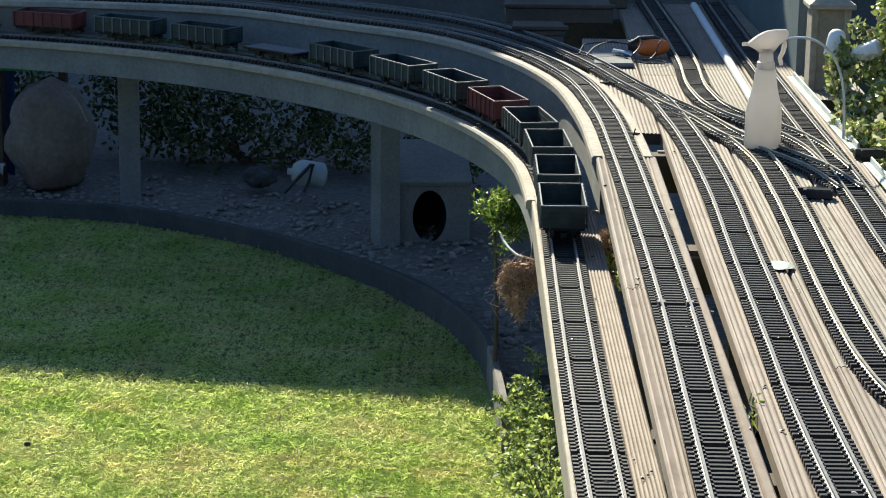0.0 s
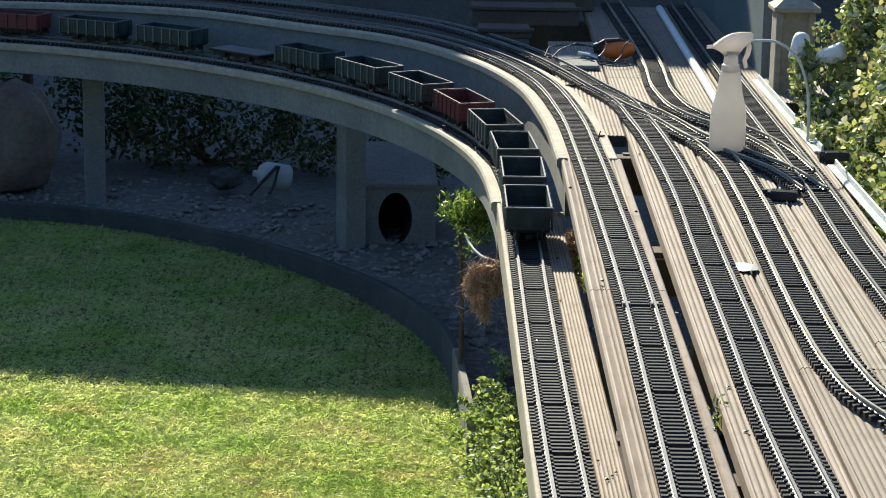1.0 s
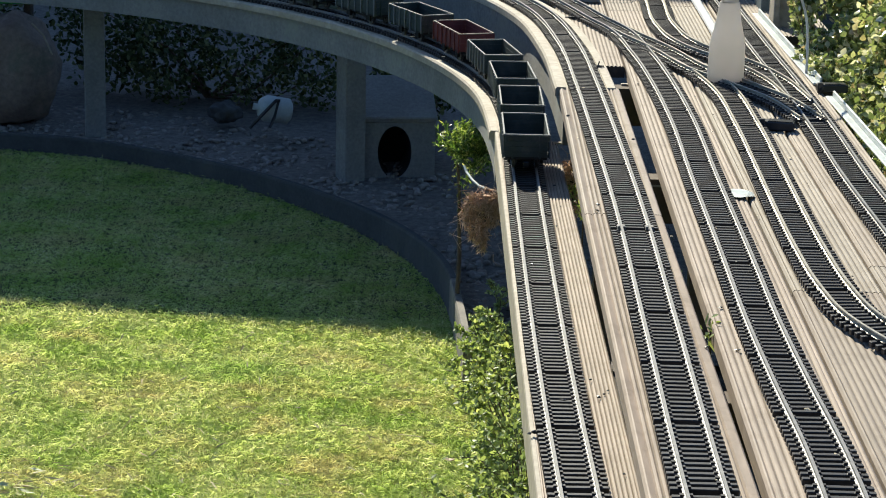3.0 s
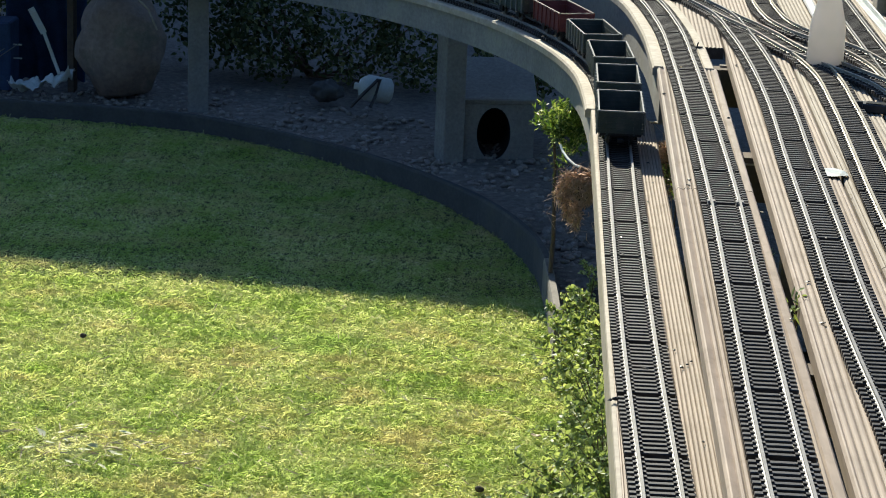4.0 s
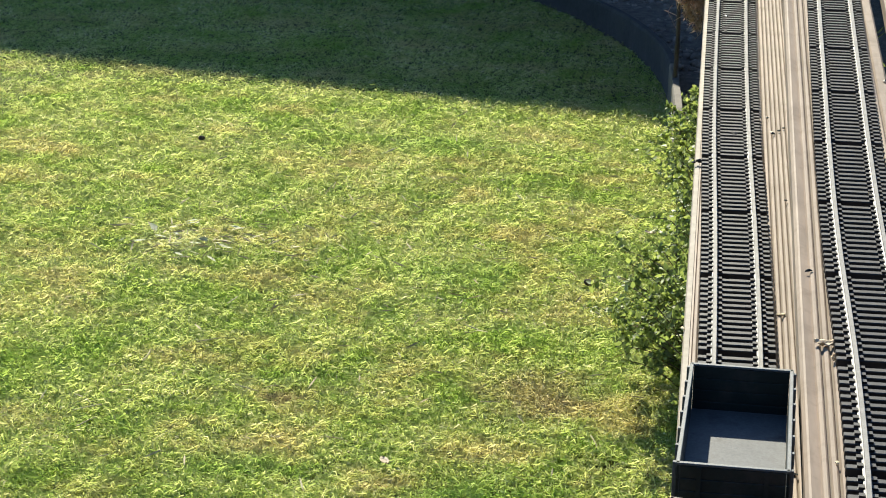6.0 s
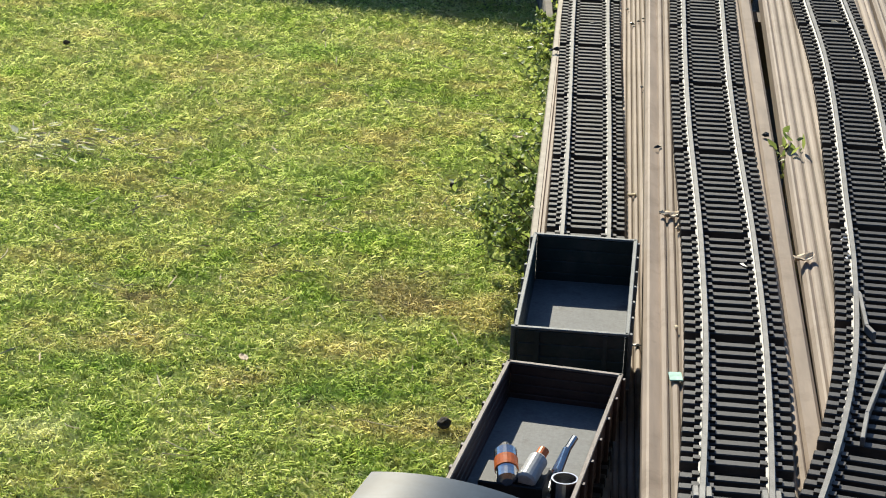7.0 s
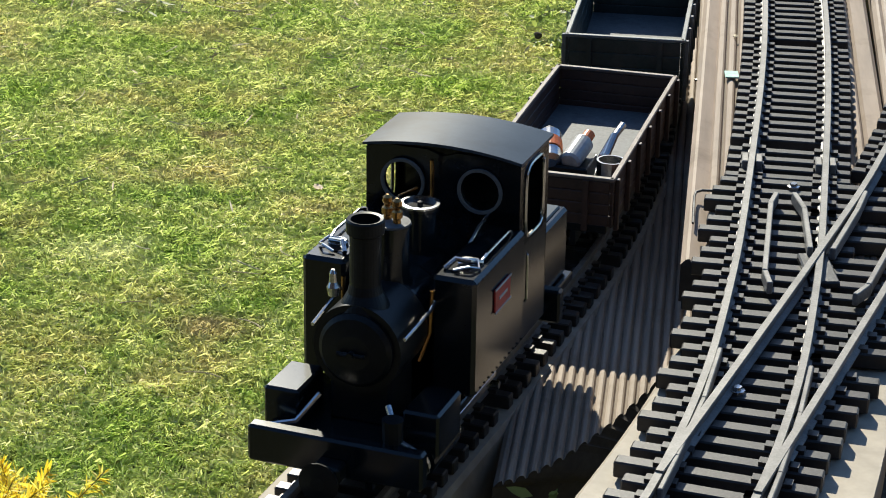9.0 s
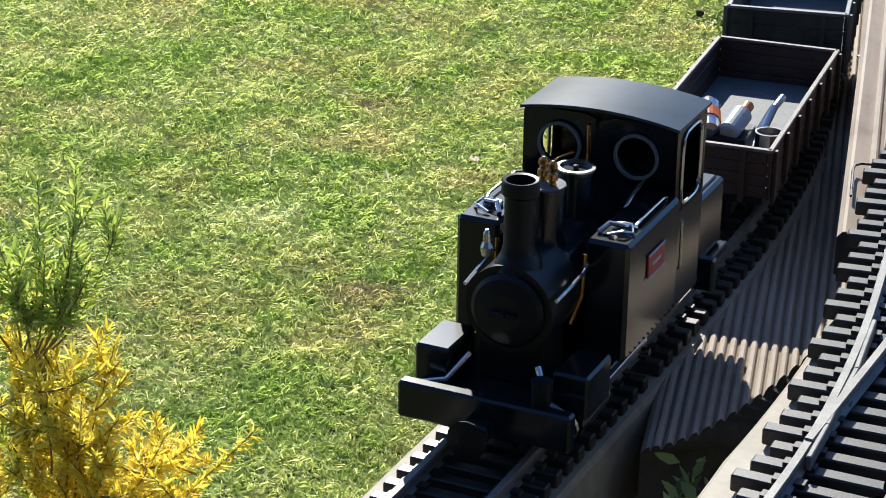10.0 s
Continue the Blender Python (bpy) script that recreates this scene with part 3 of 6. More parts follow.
def board(name, a, b, w, zf, parent, lift=0.0, h=0.028, ridges=17, deep=0.0036, flat_l=0.005, flat_r=0.005, cut=None, far_cut=None, wood=DECKING):
    """One ridged plank from a to b; cut gives how far each place across it is trimmed at a."""
    ln = Line([a, b])
    bm = sweep(ln, plank_profile(w, h, ridges, flat_l, flat_r, deep), 0, ln.length, 0.3, lambda x, y: zf(x, y) + lift)
    bm.normal_update()
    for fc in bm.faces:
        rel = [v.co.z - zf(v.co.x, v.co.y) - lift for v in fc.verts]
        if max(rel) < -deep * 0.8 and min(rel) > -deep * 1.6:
            # groove bottoms take a darker brown than the ridges
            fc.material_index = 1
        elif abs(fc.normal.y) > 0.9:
            # shade on the board's end faces is put into a dark colour
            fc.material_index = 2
    if cut:
        for v in bm.verts:
            if v.co.y < a[1] + 0.01:
                v.co.y += cut(v.co.x)
    if far_cut:
        for v in bm.verts:
            if v.co.y > b[1] - 0.01:
                v.co.y -= far_cut(v.co.x)
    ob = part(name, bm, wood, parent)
    ob.data.materials.append(GROOVE_BROWN)
    ob.data.materials.append(SHADED_END)
    return ob


def end_curve(x):
    return 0.15 * min(1, max(0, (x + 0.021) / 0.09)) ** 1.6


board("plank", (0.047, -2.915), (0.046, 1.0), 0.134, low, deck_low, h=0.062, ridges=19, deep=0.0030, wood=PALE_DECKING, cut=end_curve, far_cut=lambda x: 0.28 * max(0, x - 0.045) / 0.068)
part("curved_bed", sweep(L1, [(-0.054, -0.004), (-0.050, 0.0), (0.044, 0.0), (0.046, -0.004), (0.046, -0.20), (-0.054, -0.20)], 0, L1.near_y(-2.3), 0.03, lambda x, y: low(x, y) + 0.0003 - 0.004 * (y > -2.4)), FASCIA, deck_low)
part("edge_strip", sweep(Line([(-0.0205, -2.33), (-0.0205, 0.99)]), [(-0.0045, -0.003), (-0.0030, 0.0006), (0.0026, 0.0006), (0.0026, -0.066), (-0.0045, -0.066)], 0, 3.31, 0.1, low), FASCIA, deck_low, "pale edging strip")
s_c = L1.near_y(0.85)
part("viaduct_top", sweep(L1, [(-0.068, -0.002), (-0.064, 0.003), (-0.047, 0.003), (-0.046, 0.0), (0.046, 0.0), (0.047, 0.003), (0.064, 0.003), (0.068, -0.002), (0.068, -0.018), (-0.068, -0.018)], s_c, L1.length, 0.04, lambda x, y: low(x, y) - 0.0005), FASCIA, deck_low)
part("fascia_inner", sweep(L1, [(-0.055, -0.02), (-0.043, -0.02), (-0.043, -0.095), (-0.055, -0.095)], s_c - 0.1, L1.length, 0.04, low), CONCRETE, deck_low)
part("fascia_outer", sweep(L1, [(0.055, -0.02), (0.043, -0.02), (0.043, -0.095), (0.055, -0.095)], s_c + 0.1, L1.length, 0.04, low), CONCRETE, deck_low)

deck_high = thing("deck_upper", Matrix.Identity(4), "upper timber deck of grooved boards carrying several tracks", "deck", kind="structure")
board("plank", (0.1468, -2.835), (0.1715, -0.30), 0.136, high, deck_high, ridges=13, flat_l=0.013, flat_r=0.016, cut=lambda x: 0.05 * max(0, min(1, (0.105 - x) / 0.02)))
board("plank", (0.1715, -0.297), (0.186, 0.84), 0.136, high, deck_high, ridges=13, flat_l=0.013, flat_r=0.016)
bm = sweep(L2, [(-0.066, -0.005), (-0.062, 0.0), (0.072, 0.0), (0.072, -0.03), (-0.066, -0.03)], 0, L2.near_y(-2.685), 0.02, lambda x, y: high(x, y) - 0.0012)
for k, v in enumerate(bm.verts):
    if k % 5 in (0, 1, 4):
        v.co.x += 0.022 * min(1, max(0, (v.co.y + 3.08) / 0.22))
part("turnout_base", bm, FASCIA, deck_high)
s2 = L2.near_y(0.83)
part("viaduct_top", sweep(L2, [(-0.070, -0.002), (-0.066, 0.003), (-0.047, 0.003), (-0.046, 0.0), (0.046, 0.0), (0.047, 0.003), (0.066, 0.003), (0.070, -0.002), (0.070, -0.018), (-0.070, -0.018)], s2, L2.length, 0.04, lambda x, y: high(x, y) - 0.0008), FASCIA, deck_high)
part("fascia_inner", sweep(L2, [(-0.057, -0.02), (-0.045, -0.02), (-0.045, -0.11), (-0.057, -0.11)], s2 - 0.1, L2.length, 0.04, high), CONCRETE, deck_high)
def lean(x, y):
    """The boards run slightly aslant."""
    return x + 0.02 * y


for x, y0, y1 in ((0.3405, -3.3, 1.95), (0.4855, -3.3, -0.75), (0.4855, -0.747, 2.05), (0.6305, -2.75, -0.60), (0.6305, -0.597, 3.4), (0.1955, 1.12, 2.6), (0.4855, 2.054, 3.4), (0.3405, 1.954, 3.4), (0.7755, 1.6, 3.4)):
    x0, x1 = lean(x, y0), lean(x, y1)
    board("plank", (x0, y0), (x1, y1), 0.141, high, deck_high, -0.001, ridges=13, deep=0.0018, flat_l=0.007, flat_r=0.007)
for y in (-2.4, -1.2, 0.1, 1.0, 2.2, 3.2):
    bm = bmesh.new()
    box(bm, 0.15, 0.8, y, y + 0.05, high(0, y) - 0.12, high(0, y) - 0.032)
    part("joist", bm, WOOD_DARK, deck_high)
for x, y, zt in ((0.085, -2.2, 0.0), (0.085, -0.9, 0.0), (0.085, 0.55, 0.0), (0.2, -1.4, 0.05), (0.2, 0.4, 0.05), (0.4, 0.4, 0.05), (0.6, -1, 0.05), (0.6, 1.5, 0.05)):
    bm = bmesh.new()
    box(bm, x - 0.022, x + 0.022, y - 0.022, y + 0.022, LAWN, zt - 0.03)
    part("post", bm, WOOD_DARK, deck_low if zt == 0 else deck_high)

# columns of the curved viaduct
for x, y, turn in ((-0.428, 2.90, 30), (-1.345, 3.50, 10), (-2.405, 3.50, -8)):
    col = thing("viaduct_column", pose(x, y, LAWN, 0, 0, turn), "square grey concrete column under the curved viaduct", "column", "viaduct columns")
    bm = bmesh.new()
    box(bm, -0.036, 0.036, -0.036, 0.036, 0.0, -LAWN - 0.03, 0.003)
    part("shaft", bm, CONCRETE, col)
    bm = bmesh.new()
    box(bm, -0.046, 0.046, -0.10, 0.046, -LAWN - 0.03, -LAWN + 0.06, 0.004)
    part("cap", bm, CONCRETE, col)

# ---- turnout ironwork on the upper deck ----
turnout = thing("turnout", Matrix.Identity(4), "track turnout with metal check rails, frog and point blades", "railway turnout")


def bent_bar(pts, name="check_rail", r=0.0017, zoff=0.0155, material=RAIL):
    bm = bmesh.new()
    n = len(pts)
    for (x0, y0), (x1, y1) in zip(pts, pts[1:]):
        d = Vector((x1 - x0, y1 - y0, 0))
        m = Matrix.Translation(((x0 + x1) / 2, (y0 + y1) / 2, high(0, y0) + zoff)) @ Matrix.Rotation(math.atan2(d.y, d.x), 4, "Z")
        box(bm, -d.length / 2 - r * 0.6, d.length / 2 + r * 0.6, -r, r, -0.0045, 0.003, 0.0005, m)
    part(name, bm, material, turnout)


bent_bar([(0.136, -2.712), (0.1325, -2.728), (0.1275, -2.838), (0.130, -2.856)])
bent_bar([(0.1475, -2.71), (0.1530, -2.735), (0.1545, -2.80)])
bent_bar([(0.192, -2.70), (0.186, -2.73), (0.168, -2.80)], "wing_rail")
bent_bar([(0.216, -2.72), (0.2135, -2.745), (0.186, -2.85), (0.178, -2.865)])
bent_bar([(0.262, -2.245), (0.2665, -2.262), (0.2655, -2.33), (0.270, -2.345)])
bent_bar([(0.300, -2.33), (0.270, -2.42), (0.249, -2.50), (0.241, -2.545)], "wing_rail")
bent_bar([(0.1025, -2.95), (0.095, -3.01), (0.083, -3.075), (0.076, -3.11)], "point_blade", 0.0013)
bent_bar([(0.150, -2.965), (0.143, -3.02), (0.132, -3.085), (0.125, -3.12)], "point_blade", 0.0013)
s_t = L2.near_y(-2.667)
k = 0
while s_t > 0.02:
    q, d = L2.at(s_t)
    right = (d[1], -d[0])
    reach = 0.044
    for off in np.arange(0.0, 0.12, 0.004):
        px, py = q[0] + right[0] * off, q[1] + right[1] * off
        if np.min((L3.p[:, 0] - px) ** 2 + (L3.p[:, 1] - py) ** 2) < 0.0025**2:
            reach = off + 0.044
    left = 0.047 + 0.004 * ((k % 3) - 1)
    bm = bmesh.new()
    box(bm, -left, reach, -0.0045, 0.0045, 0.0006, 0.0094, 0.0008)
    for c_ in (-0.0292, -0.0188, 0.0188, 0.0292, reach - 0.044 + 0.0292, reach - 0.044 + 0.0188):
        box(bm, c_ - 0.0026, c_ + 0.0026, -0.003, 0.003, 0.0092, 0.0117)
    ob = part("long_sleeper", bm, SLEEPER, turnout)
    ob.matrix_basis = Matrix.Translation((q[0], q[1], high(0, q[1]))) @ Matrix.Rotation(math.atan2(d[1], d[0]) - math.pi / 2, 4, "Z")
    s_t -= 0.0178
    k += 1
bm = bmesh.new()
box(bm, -0.009, 0.009, -0.022, 0.022, 0.009, 0.0135, 0.001, pose(0.159, -2.818, high(0, -2.82), 0, 0, 8))
part("frog", bm, DARK_PLASTIC, turnout)
for x, y in ((0.112, -2.985), (0.148, -2.68), (0.268, -2.115), (0.268, -2.16)):
    bm = bmesh.new()
    lathe(bm, [(0.0042, 0.008), (0.0042, 0.0115), (0.0024, 0.0118), (0.0024, 0.0135)], 8, pose(x, y, high(0, y)))
    part("bolt", bm, STEEL, turnout)
for x, y in ((0.1225, -2.643), (0.1705, -2.643), (0.156, -0.44), (0.204, -0.44)):
    for sx in (-0.0045, 0.0045):
        bm = bmesh.new()
        box(bm, -0.0022, 0.0022, -0.008, 0.008, 0.010, 0.0165, 0.0006, pose(x + sx - 0.001, y, high(0, y)))
        part("rail_joiner", bm, RAIL, turnout)

# ---- the train ----


def wheel(parent, x, y, r, spokes=8):
    side = 1 if x > 0 else -1
    bm = bmesh.new()
    lathe(bm, [(r * 0.82, -0.003), (r, -0.003), (r, 0.002), (r + 0.0022, 0.0022), (r + 0.0022, 0.0036), (r * 0.82, 0.0036)], 28, pose(x, y, r, 0, -90 * side, 0))
    w = part("wheel", bm, WHEEL, parent, "dull steel wheel rim", smooth=False)
    bm = bmesh.new()
    for k in range(spokes):
        a = 2 * math.pi * k / spokes
        cyl(bm, 0.0013, 0.001, (x, y, r), (x, y + r * 0.85 * math.cos(a), r + r * 0.85 * math.sin(a)), 6)
    cyl(bm, r * 0.25, r * 0.25, (x - 0.004, y, r), (x + 0.004, y, r), 12)
    part("spokes", bm, SOOT, w)


def locomotive(m):
    t = thing("steam_locomotive", m, "small black live-steam tank locomotive on the lower track", "locomotive")
    bm = bmesh.new()
    box(bm, -0.044, 0.044, -0.288, -0.004, 0.027, 0.033, 0.0008)
    box(bm, -0.019, -0.015, -0.235, -0.01, 0.008, 0.028)
    box(bm, 0.015, 0.019, -0.235, -0.01, 0.008, 0.028)
    part("frame", bm, BLACK, t)
    for y in (-0.006, -0.243):
        bm = bmesh.new()
        box(bm, -0.051, 0.051, y - 0.004, y + 0.005, 0.017, 0.039, 0.0015)
        beam = part("buffer_beam", bm, BLACK, t)
        bm = bmesh.new()
        s = 1 if y > -0.1 else -1
        box(bm, -0.008, 0.008, y + s * 0.004, y + s * 0.016, 0.018, 0.028, 0.0015)
        lathe(bm, [(0.003, 0), (0.003, 0.008), (0.011, 0.009), (0.0115, 0.011), (0.004, 0.0125)], 16, pose(0, y + s * 0.014, 0.023, -90 * s, 0, 0))
        part("coupler", bm, SOOT, beam)
    for x in (-0.0245, 0.0245):
        for y in (-0.085, -0.155):
            wheel(t, x, y, 0.0165)
    for s in (-1, 1):
        bm = bmesh.new()
        box(bm, s * 0.034 - 0.0012, s * 0.034 + 0.0012, -0.16, -0.08, 0.0085, 0.0125, 0.0006)
        part("coupling_rod", bm, STEEL, t)
        bm = bmesh.new()
        box(bm, s * 0.038 - 0.001, s * 0.038 + 0.001, -0.155, -0.06, 0.0165, 0.020, 0.0005)
        cyl(bm, 0.0025, 0.0025, (s * 0.033, -0.155, 0.0105), (s * 0.041, -0.155, 0.0105), 10)
        cyl(bm, 0.0014, 0.0014, (s * 0.041, -0.06, 0.026), (s * 0.041, -0.13, 0.03), 8)
        part("connecting_rod", bm, STEEL, t)
        bm = bmesh.new()
        cyl(bm, 0.0095, 0.0095, (s * 0.041, -0.022, 0.024), (s * 0.041, -0.062, 0.024), 20)
        box(bm, s * 0.041 - 0.0105, s * 0.041 + 0.0105, -0.06, -0.024, 0.026, 0.052, 0.0015)
        c = part("cylinder", bm, BLACK, t)
        for y in (-0.019, -0.063):
            bm = bmesh.new()
            lathe(bm, [(0.0085, 0), (0.0085, 0.003), (0.004, 0.0035)], 16, pose(s * 0.041, y - (0.003 if y < -0.04 else 0), 0.024, -90, 0, 0))
            part("cylinder_cover", bm, STEEL, c)
        bm = bmesh.new()
        tube(bm, [(s * 0.046, -0.012, 0.034), (s * 0.03, -0.02, 0.036), (s * 0.02, -0.03, 0.05)], 0.0018)
        part("drain_pipe", bm, STEEL, t)
    bm = bmesh.new()
    cyl(bm, 0.0257, 0.0257, (0, -0.034, 0.0785), (0, -0.075, 0.0785), 40)
    box(bm, -0.018, 0.018, -0.072, -0.038, 0.032, 0.07, 0.002)
    sb = part("smokebox", bm, SOOT, t, smooth=True)
    sb.data.set_sharp_from_angle(angle=0.6)
    bm = bmesh.new()
    lathe(bm, [(0.0215, 0), (0.0215, 0.0025), (0.019, 0.0045), (0.010, 0.0065), (0.002, 0.007)], 36, pose(0, -0.0345, 0.0785, -90, 0, 0))
    part("smokebox_door", bm, SOOT, sb)
    bm = bmesh.new()
    cyl(bm, 0.0012, 0.0012, (-0.008, -0.0255, 0.0785), (0.008, -0.0255, 0.0785), 8)
    cyl(bm, 0.002, 0.002, (0, -0.030, 0.0785), (0, -0.023, 0.0785), 10)
    cyl(bm, 0.001, 0.001, (0.0, -0.0245, 0.0785), (0.006, -0.0245, 0.078), 8)
    part("door_handle", bm, SOOT, sb)
    bm = bmesh.new()
    cyl(bm, 0.024, 0.024, (0, -0.075, 0.0785), (0, -0.162, 0.0785), 40)
    boiler = part("boiler", bm, BLACK, t, smooth=True)
    boiler.data.set_sharp_from_angle(angle=0.6)
    for y in (-0.077, -0.105, -0.135):
        bm = bmesh.new()
        cyl(bm, 0.0246, 0.0246, (0, y, 0.0785), (0, y - 0.003, 0.0785), 40)
        part("boiler_band", bm, BLACK, boiler)
    bm = bmesh.new()
    lathe(bm, [(0.0145, 0.098), (0.0125, 0.103), (0.0098, 0.108), (0.0086, 0.113), (0.0086, 0.141), (0.0104, 0.1425), (0.0106, 0.1495), (0.0098, 0.1505), (0.0080, 0.1500), (0.0076, 0.13), (0.002, 0.128)], 32, pose(0, -0.046, 0))
    part("chimney", bm, SOOT, t)
    bm = bmesh.new()
    lathe(bm, [(0.0135, 0.096), (0.0115, 0.102), (0.0105, 0.106), (0.0105, 0.1315), (0.0112, 0.132), (0.0112, 0.134)], 32, pose(0, -0.083, 0))
    dome = part("dome", bm, BLACK, t, smooth=True)
    dome.data.set_sharp_from_angle(angle=0.6)
    bm = bmesh.new()
    lathe(bm, [(0.0109, 0.1338), (0.0109, 0.1352), (0.006, 0.1358), (0.002, 0.1358)], 32, pose(0, -0.083, 0))
    part("dome_plate", bm, FLOOR_GREY, dome, "dull grey top plate")
    for x, y in ((0.003, -0.085), (-0.0042, -0.081)):
        bm = bmesh.new()
        lathe(bm, [(0.0024, 0.1355), (0.0020, 0.138), (0.0032, 0.139), (0.0032, 0.1425), (0.0018, 0.1435), (0.0030, 0.146), (0.0026, 0.1485), (0.0008, 0.150)], 16, pose(x, y, 0))
        part("safety_valve", bm, BRASS, t, "polished brass safety valve")
    bm = bmesh.new()
    lathe(bm, [(0.0115, 0.096), (0.0100, 0.104), (0.0100, 0.1265), (0.0114, 0.1275), (0.0114, 0.1295), (0.0102, 0.1305), (0.0094, 0.1290), (0.002, 0.1290)], 32, pose(0, -0.127, 0))
    filler = part("steam_dome", bm, BLACK, t, smooth=True)
    filler.data.set_sharp_from_angle(angle=0.5)
    bm = bmesh.new()
    lathe(bm, [(0.0095, 0.1292), (0.0116, 0.1296), (0.0116, 0.1308), (0.0095, 0.1310)], 32, pose(0, -0.127, 0), caps=False)
    part("lid_ring", bm, STEEL, filler, "bright steel ring")
    bm = bmesh.new()
    lathe(bm, [(0.0016, 0.129), (0.0016, 0.1312), (0.0006, 0.1316)], 10, pose(0, -0.127, 0))
    part("lid_knob", bm, SOOT, filler)
    bm = bmesh.new()
    tube(bm, [(0.004, -0.156, 0.112), (0.004, -0.157, 0.128), (0.004, -0.156, 0.146)], 0.0013, 8)
    part("whistle_pipe", bm, BRASS, t, "thin brass pipe before the cab window")
    for s in (-1, 1):
        bm = bmesh.new()
        box(bm, min(s * 0.026, s * 0.052), max(s * 0.026, s * 0.052), -0.163, -0.078, 0.038, 0.109, 0.0022)
        tank = part("side_tank", bm, BLACK, t)
        bm = bmesh.new()
        lathe(bm, [(0.0055, 0.108), (0.0058, 0.111), (0.0045, 0.112)], 18, pose(s * 0.039, -0.1, 0))
        tube(bm, [(s * 0.030, -0.088, 0.110), (s * 0.034, -0.094, 0.114), (s * 0.042, -0.096, 0.113), (s * 0.046, -0.104, 0.110)], 0.0016, 8)
        tube(bm, [(s * 0.036, -0.086, 0.1105), (s * 0.044, -0.089, 0.1125), (s * 0.048, -0.094, 0.1105), (s * 0.045, -0.100, 0.1130), (s * 0.037, -0.104, 0.1110)], 0.0009, 6)
        part("tank_filler", bm, STEEL, tank)
        bm = bmesh.new()
        tube(bm, [(s * 0.0455, -0.104, 0.1105), (s * 0.0462, -0.112, 0.1120), (s * 0.0462, -0.148, 0.1120), (s * 0.0455, -0.156, 0.1095)], 0.0009, 6)
        part("tank_rail", bm, STEEL, tank)
        bm = bmesh.new()
        box(bm, s * 0.0518, s * 0.0530, -0.135, -0.109, 0.078, 0.092, 0.0004)
        plate = part("nameplate", bm, NAMEPLATE, tank, "red nameplate with pale edge and unreadable bar")
        bm = bmesh.new()
        for dz in (0.0778, 0.0918):
            box(bm, s * 0.0529, s * 0.0534, -0.1355, -0.1085, dz - 0.0006, dz + 0.0006)
        box(bm, s * 0.0529, s * 0.0534, -0.129, -0.115, 0.0840, 0.0858)
        part("plate_edge", bm, PALE, plate)
        bm = bmesh.new()
        for k in range(12):
            for z in (0.0405, 0.1065):
                cyl(bm, 0.0008, 0.0006, (s * 0.0518, -0.16 + k * 0.0071, z), (s * 0.0527, -0.16 + k * 0.0071, z), 6)
        part("rivets", bm, BLACK, tank)["kind"] = "stuff"
        bm = bmesh.new()
        tube(bm, [(s * 0.0270, -0.036, 0.088), (s * 0.0285, -0.07, 0.091), (s * 0.0285, -0.15, 0.113), (s * 0.03, -0.163, 0.116)], 0.0011)
        part("handrail", bm, STEEL, t)
        bm = bmesh.new()
        tube(bm, [(s * 0.022, -0.07, 0.06), (s * 0.026, -0.076, 0.075), (s * 0.0265, -0.078, 0.1)], 0.0014)
        part("feed_pipe", bm, BRASS, t, "thin copper pipe")
    # cab: front wall with two round lights, sides with openings, curved roof
    def window_sheet(y):
        bm = bmesh.new()
        n = 20
        for cx in (-0.024, 0.024):
            inner, outer = [], []
            for k in range(n):
                ca, sa = math.cos(2 * math.pi * k / n), math.sin(2 * math.pi * k / n)
                inner.append(bm.verts.new((cx + 0.0122 * ca, y, 0.129 + 0.0122 * sa)))
                sc = min(0.024 / max(abs(ca), 1e-6), 0.0205 / max(abs(sa), 1e-6))
                outer.append(bm.verts.new((cx + ca * sc, y, 0.129 + sa * sc)))
            for k in range(n):
                bm.faces.new((inner[k], inner[(k + 1) % n], outer[(k + 1) % n], outer[k]))
        bmesh.ops.remove_doubles(bm, verts=bm.verts[:], dist=0.0002)
        bmesh.ops.solidify(bm, geom=bm.faces[:], thickness=0.0015)
        return bm

    cab = part("cab", window_sheet(-0.163), BLACK, t)
    part("cab_rear_sheet", window_sheet(-0.2135), BLACK, cab)
    for y in (-0.1645, -0.215):
        bm = bmesh.new()
        box(bm, -0.048, 0.048, y, y + 0.0015, 0.033, 0.1175)
        part("cab_end_sheet", bm, BLACK, cab)
        bm = bmesh.new()
        xs = [-0.048 + 0.096 * k / 12 for k in range(13)]
        lower = [bm.verts.new((x, y, 0.1405)) for x in xs]
        upper = [bm.verts.new((x, y, 0.1536 - 0.0050 * (x / 0.0495) ** 2)) for x in xs]
        for k in range(12):
            bm.faces.new((lower[k], lower[k + 1], upper[k + 1], upper[k]))
        bmesh.ops.solidify(bm, geom=bm.faces[:], thickness=0.0015)
        part("cab_end_arch", bm, BLACK, cab)
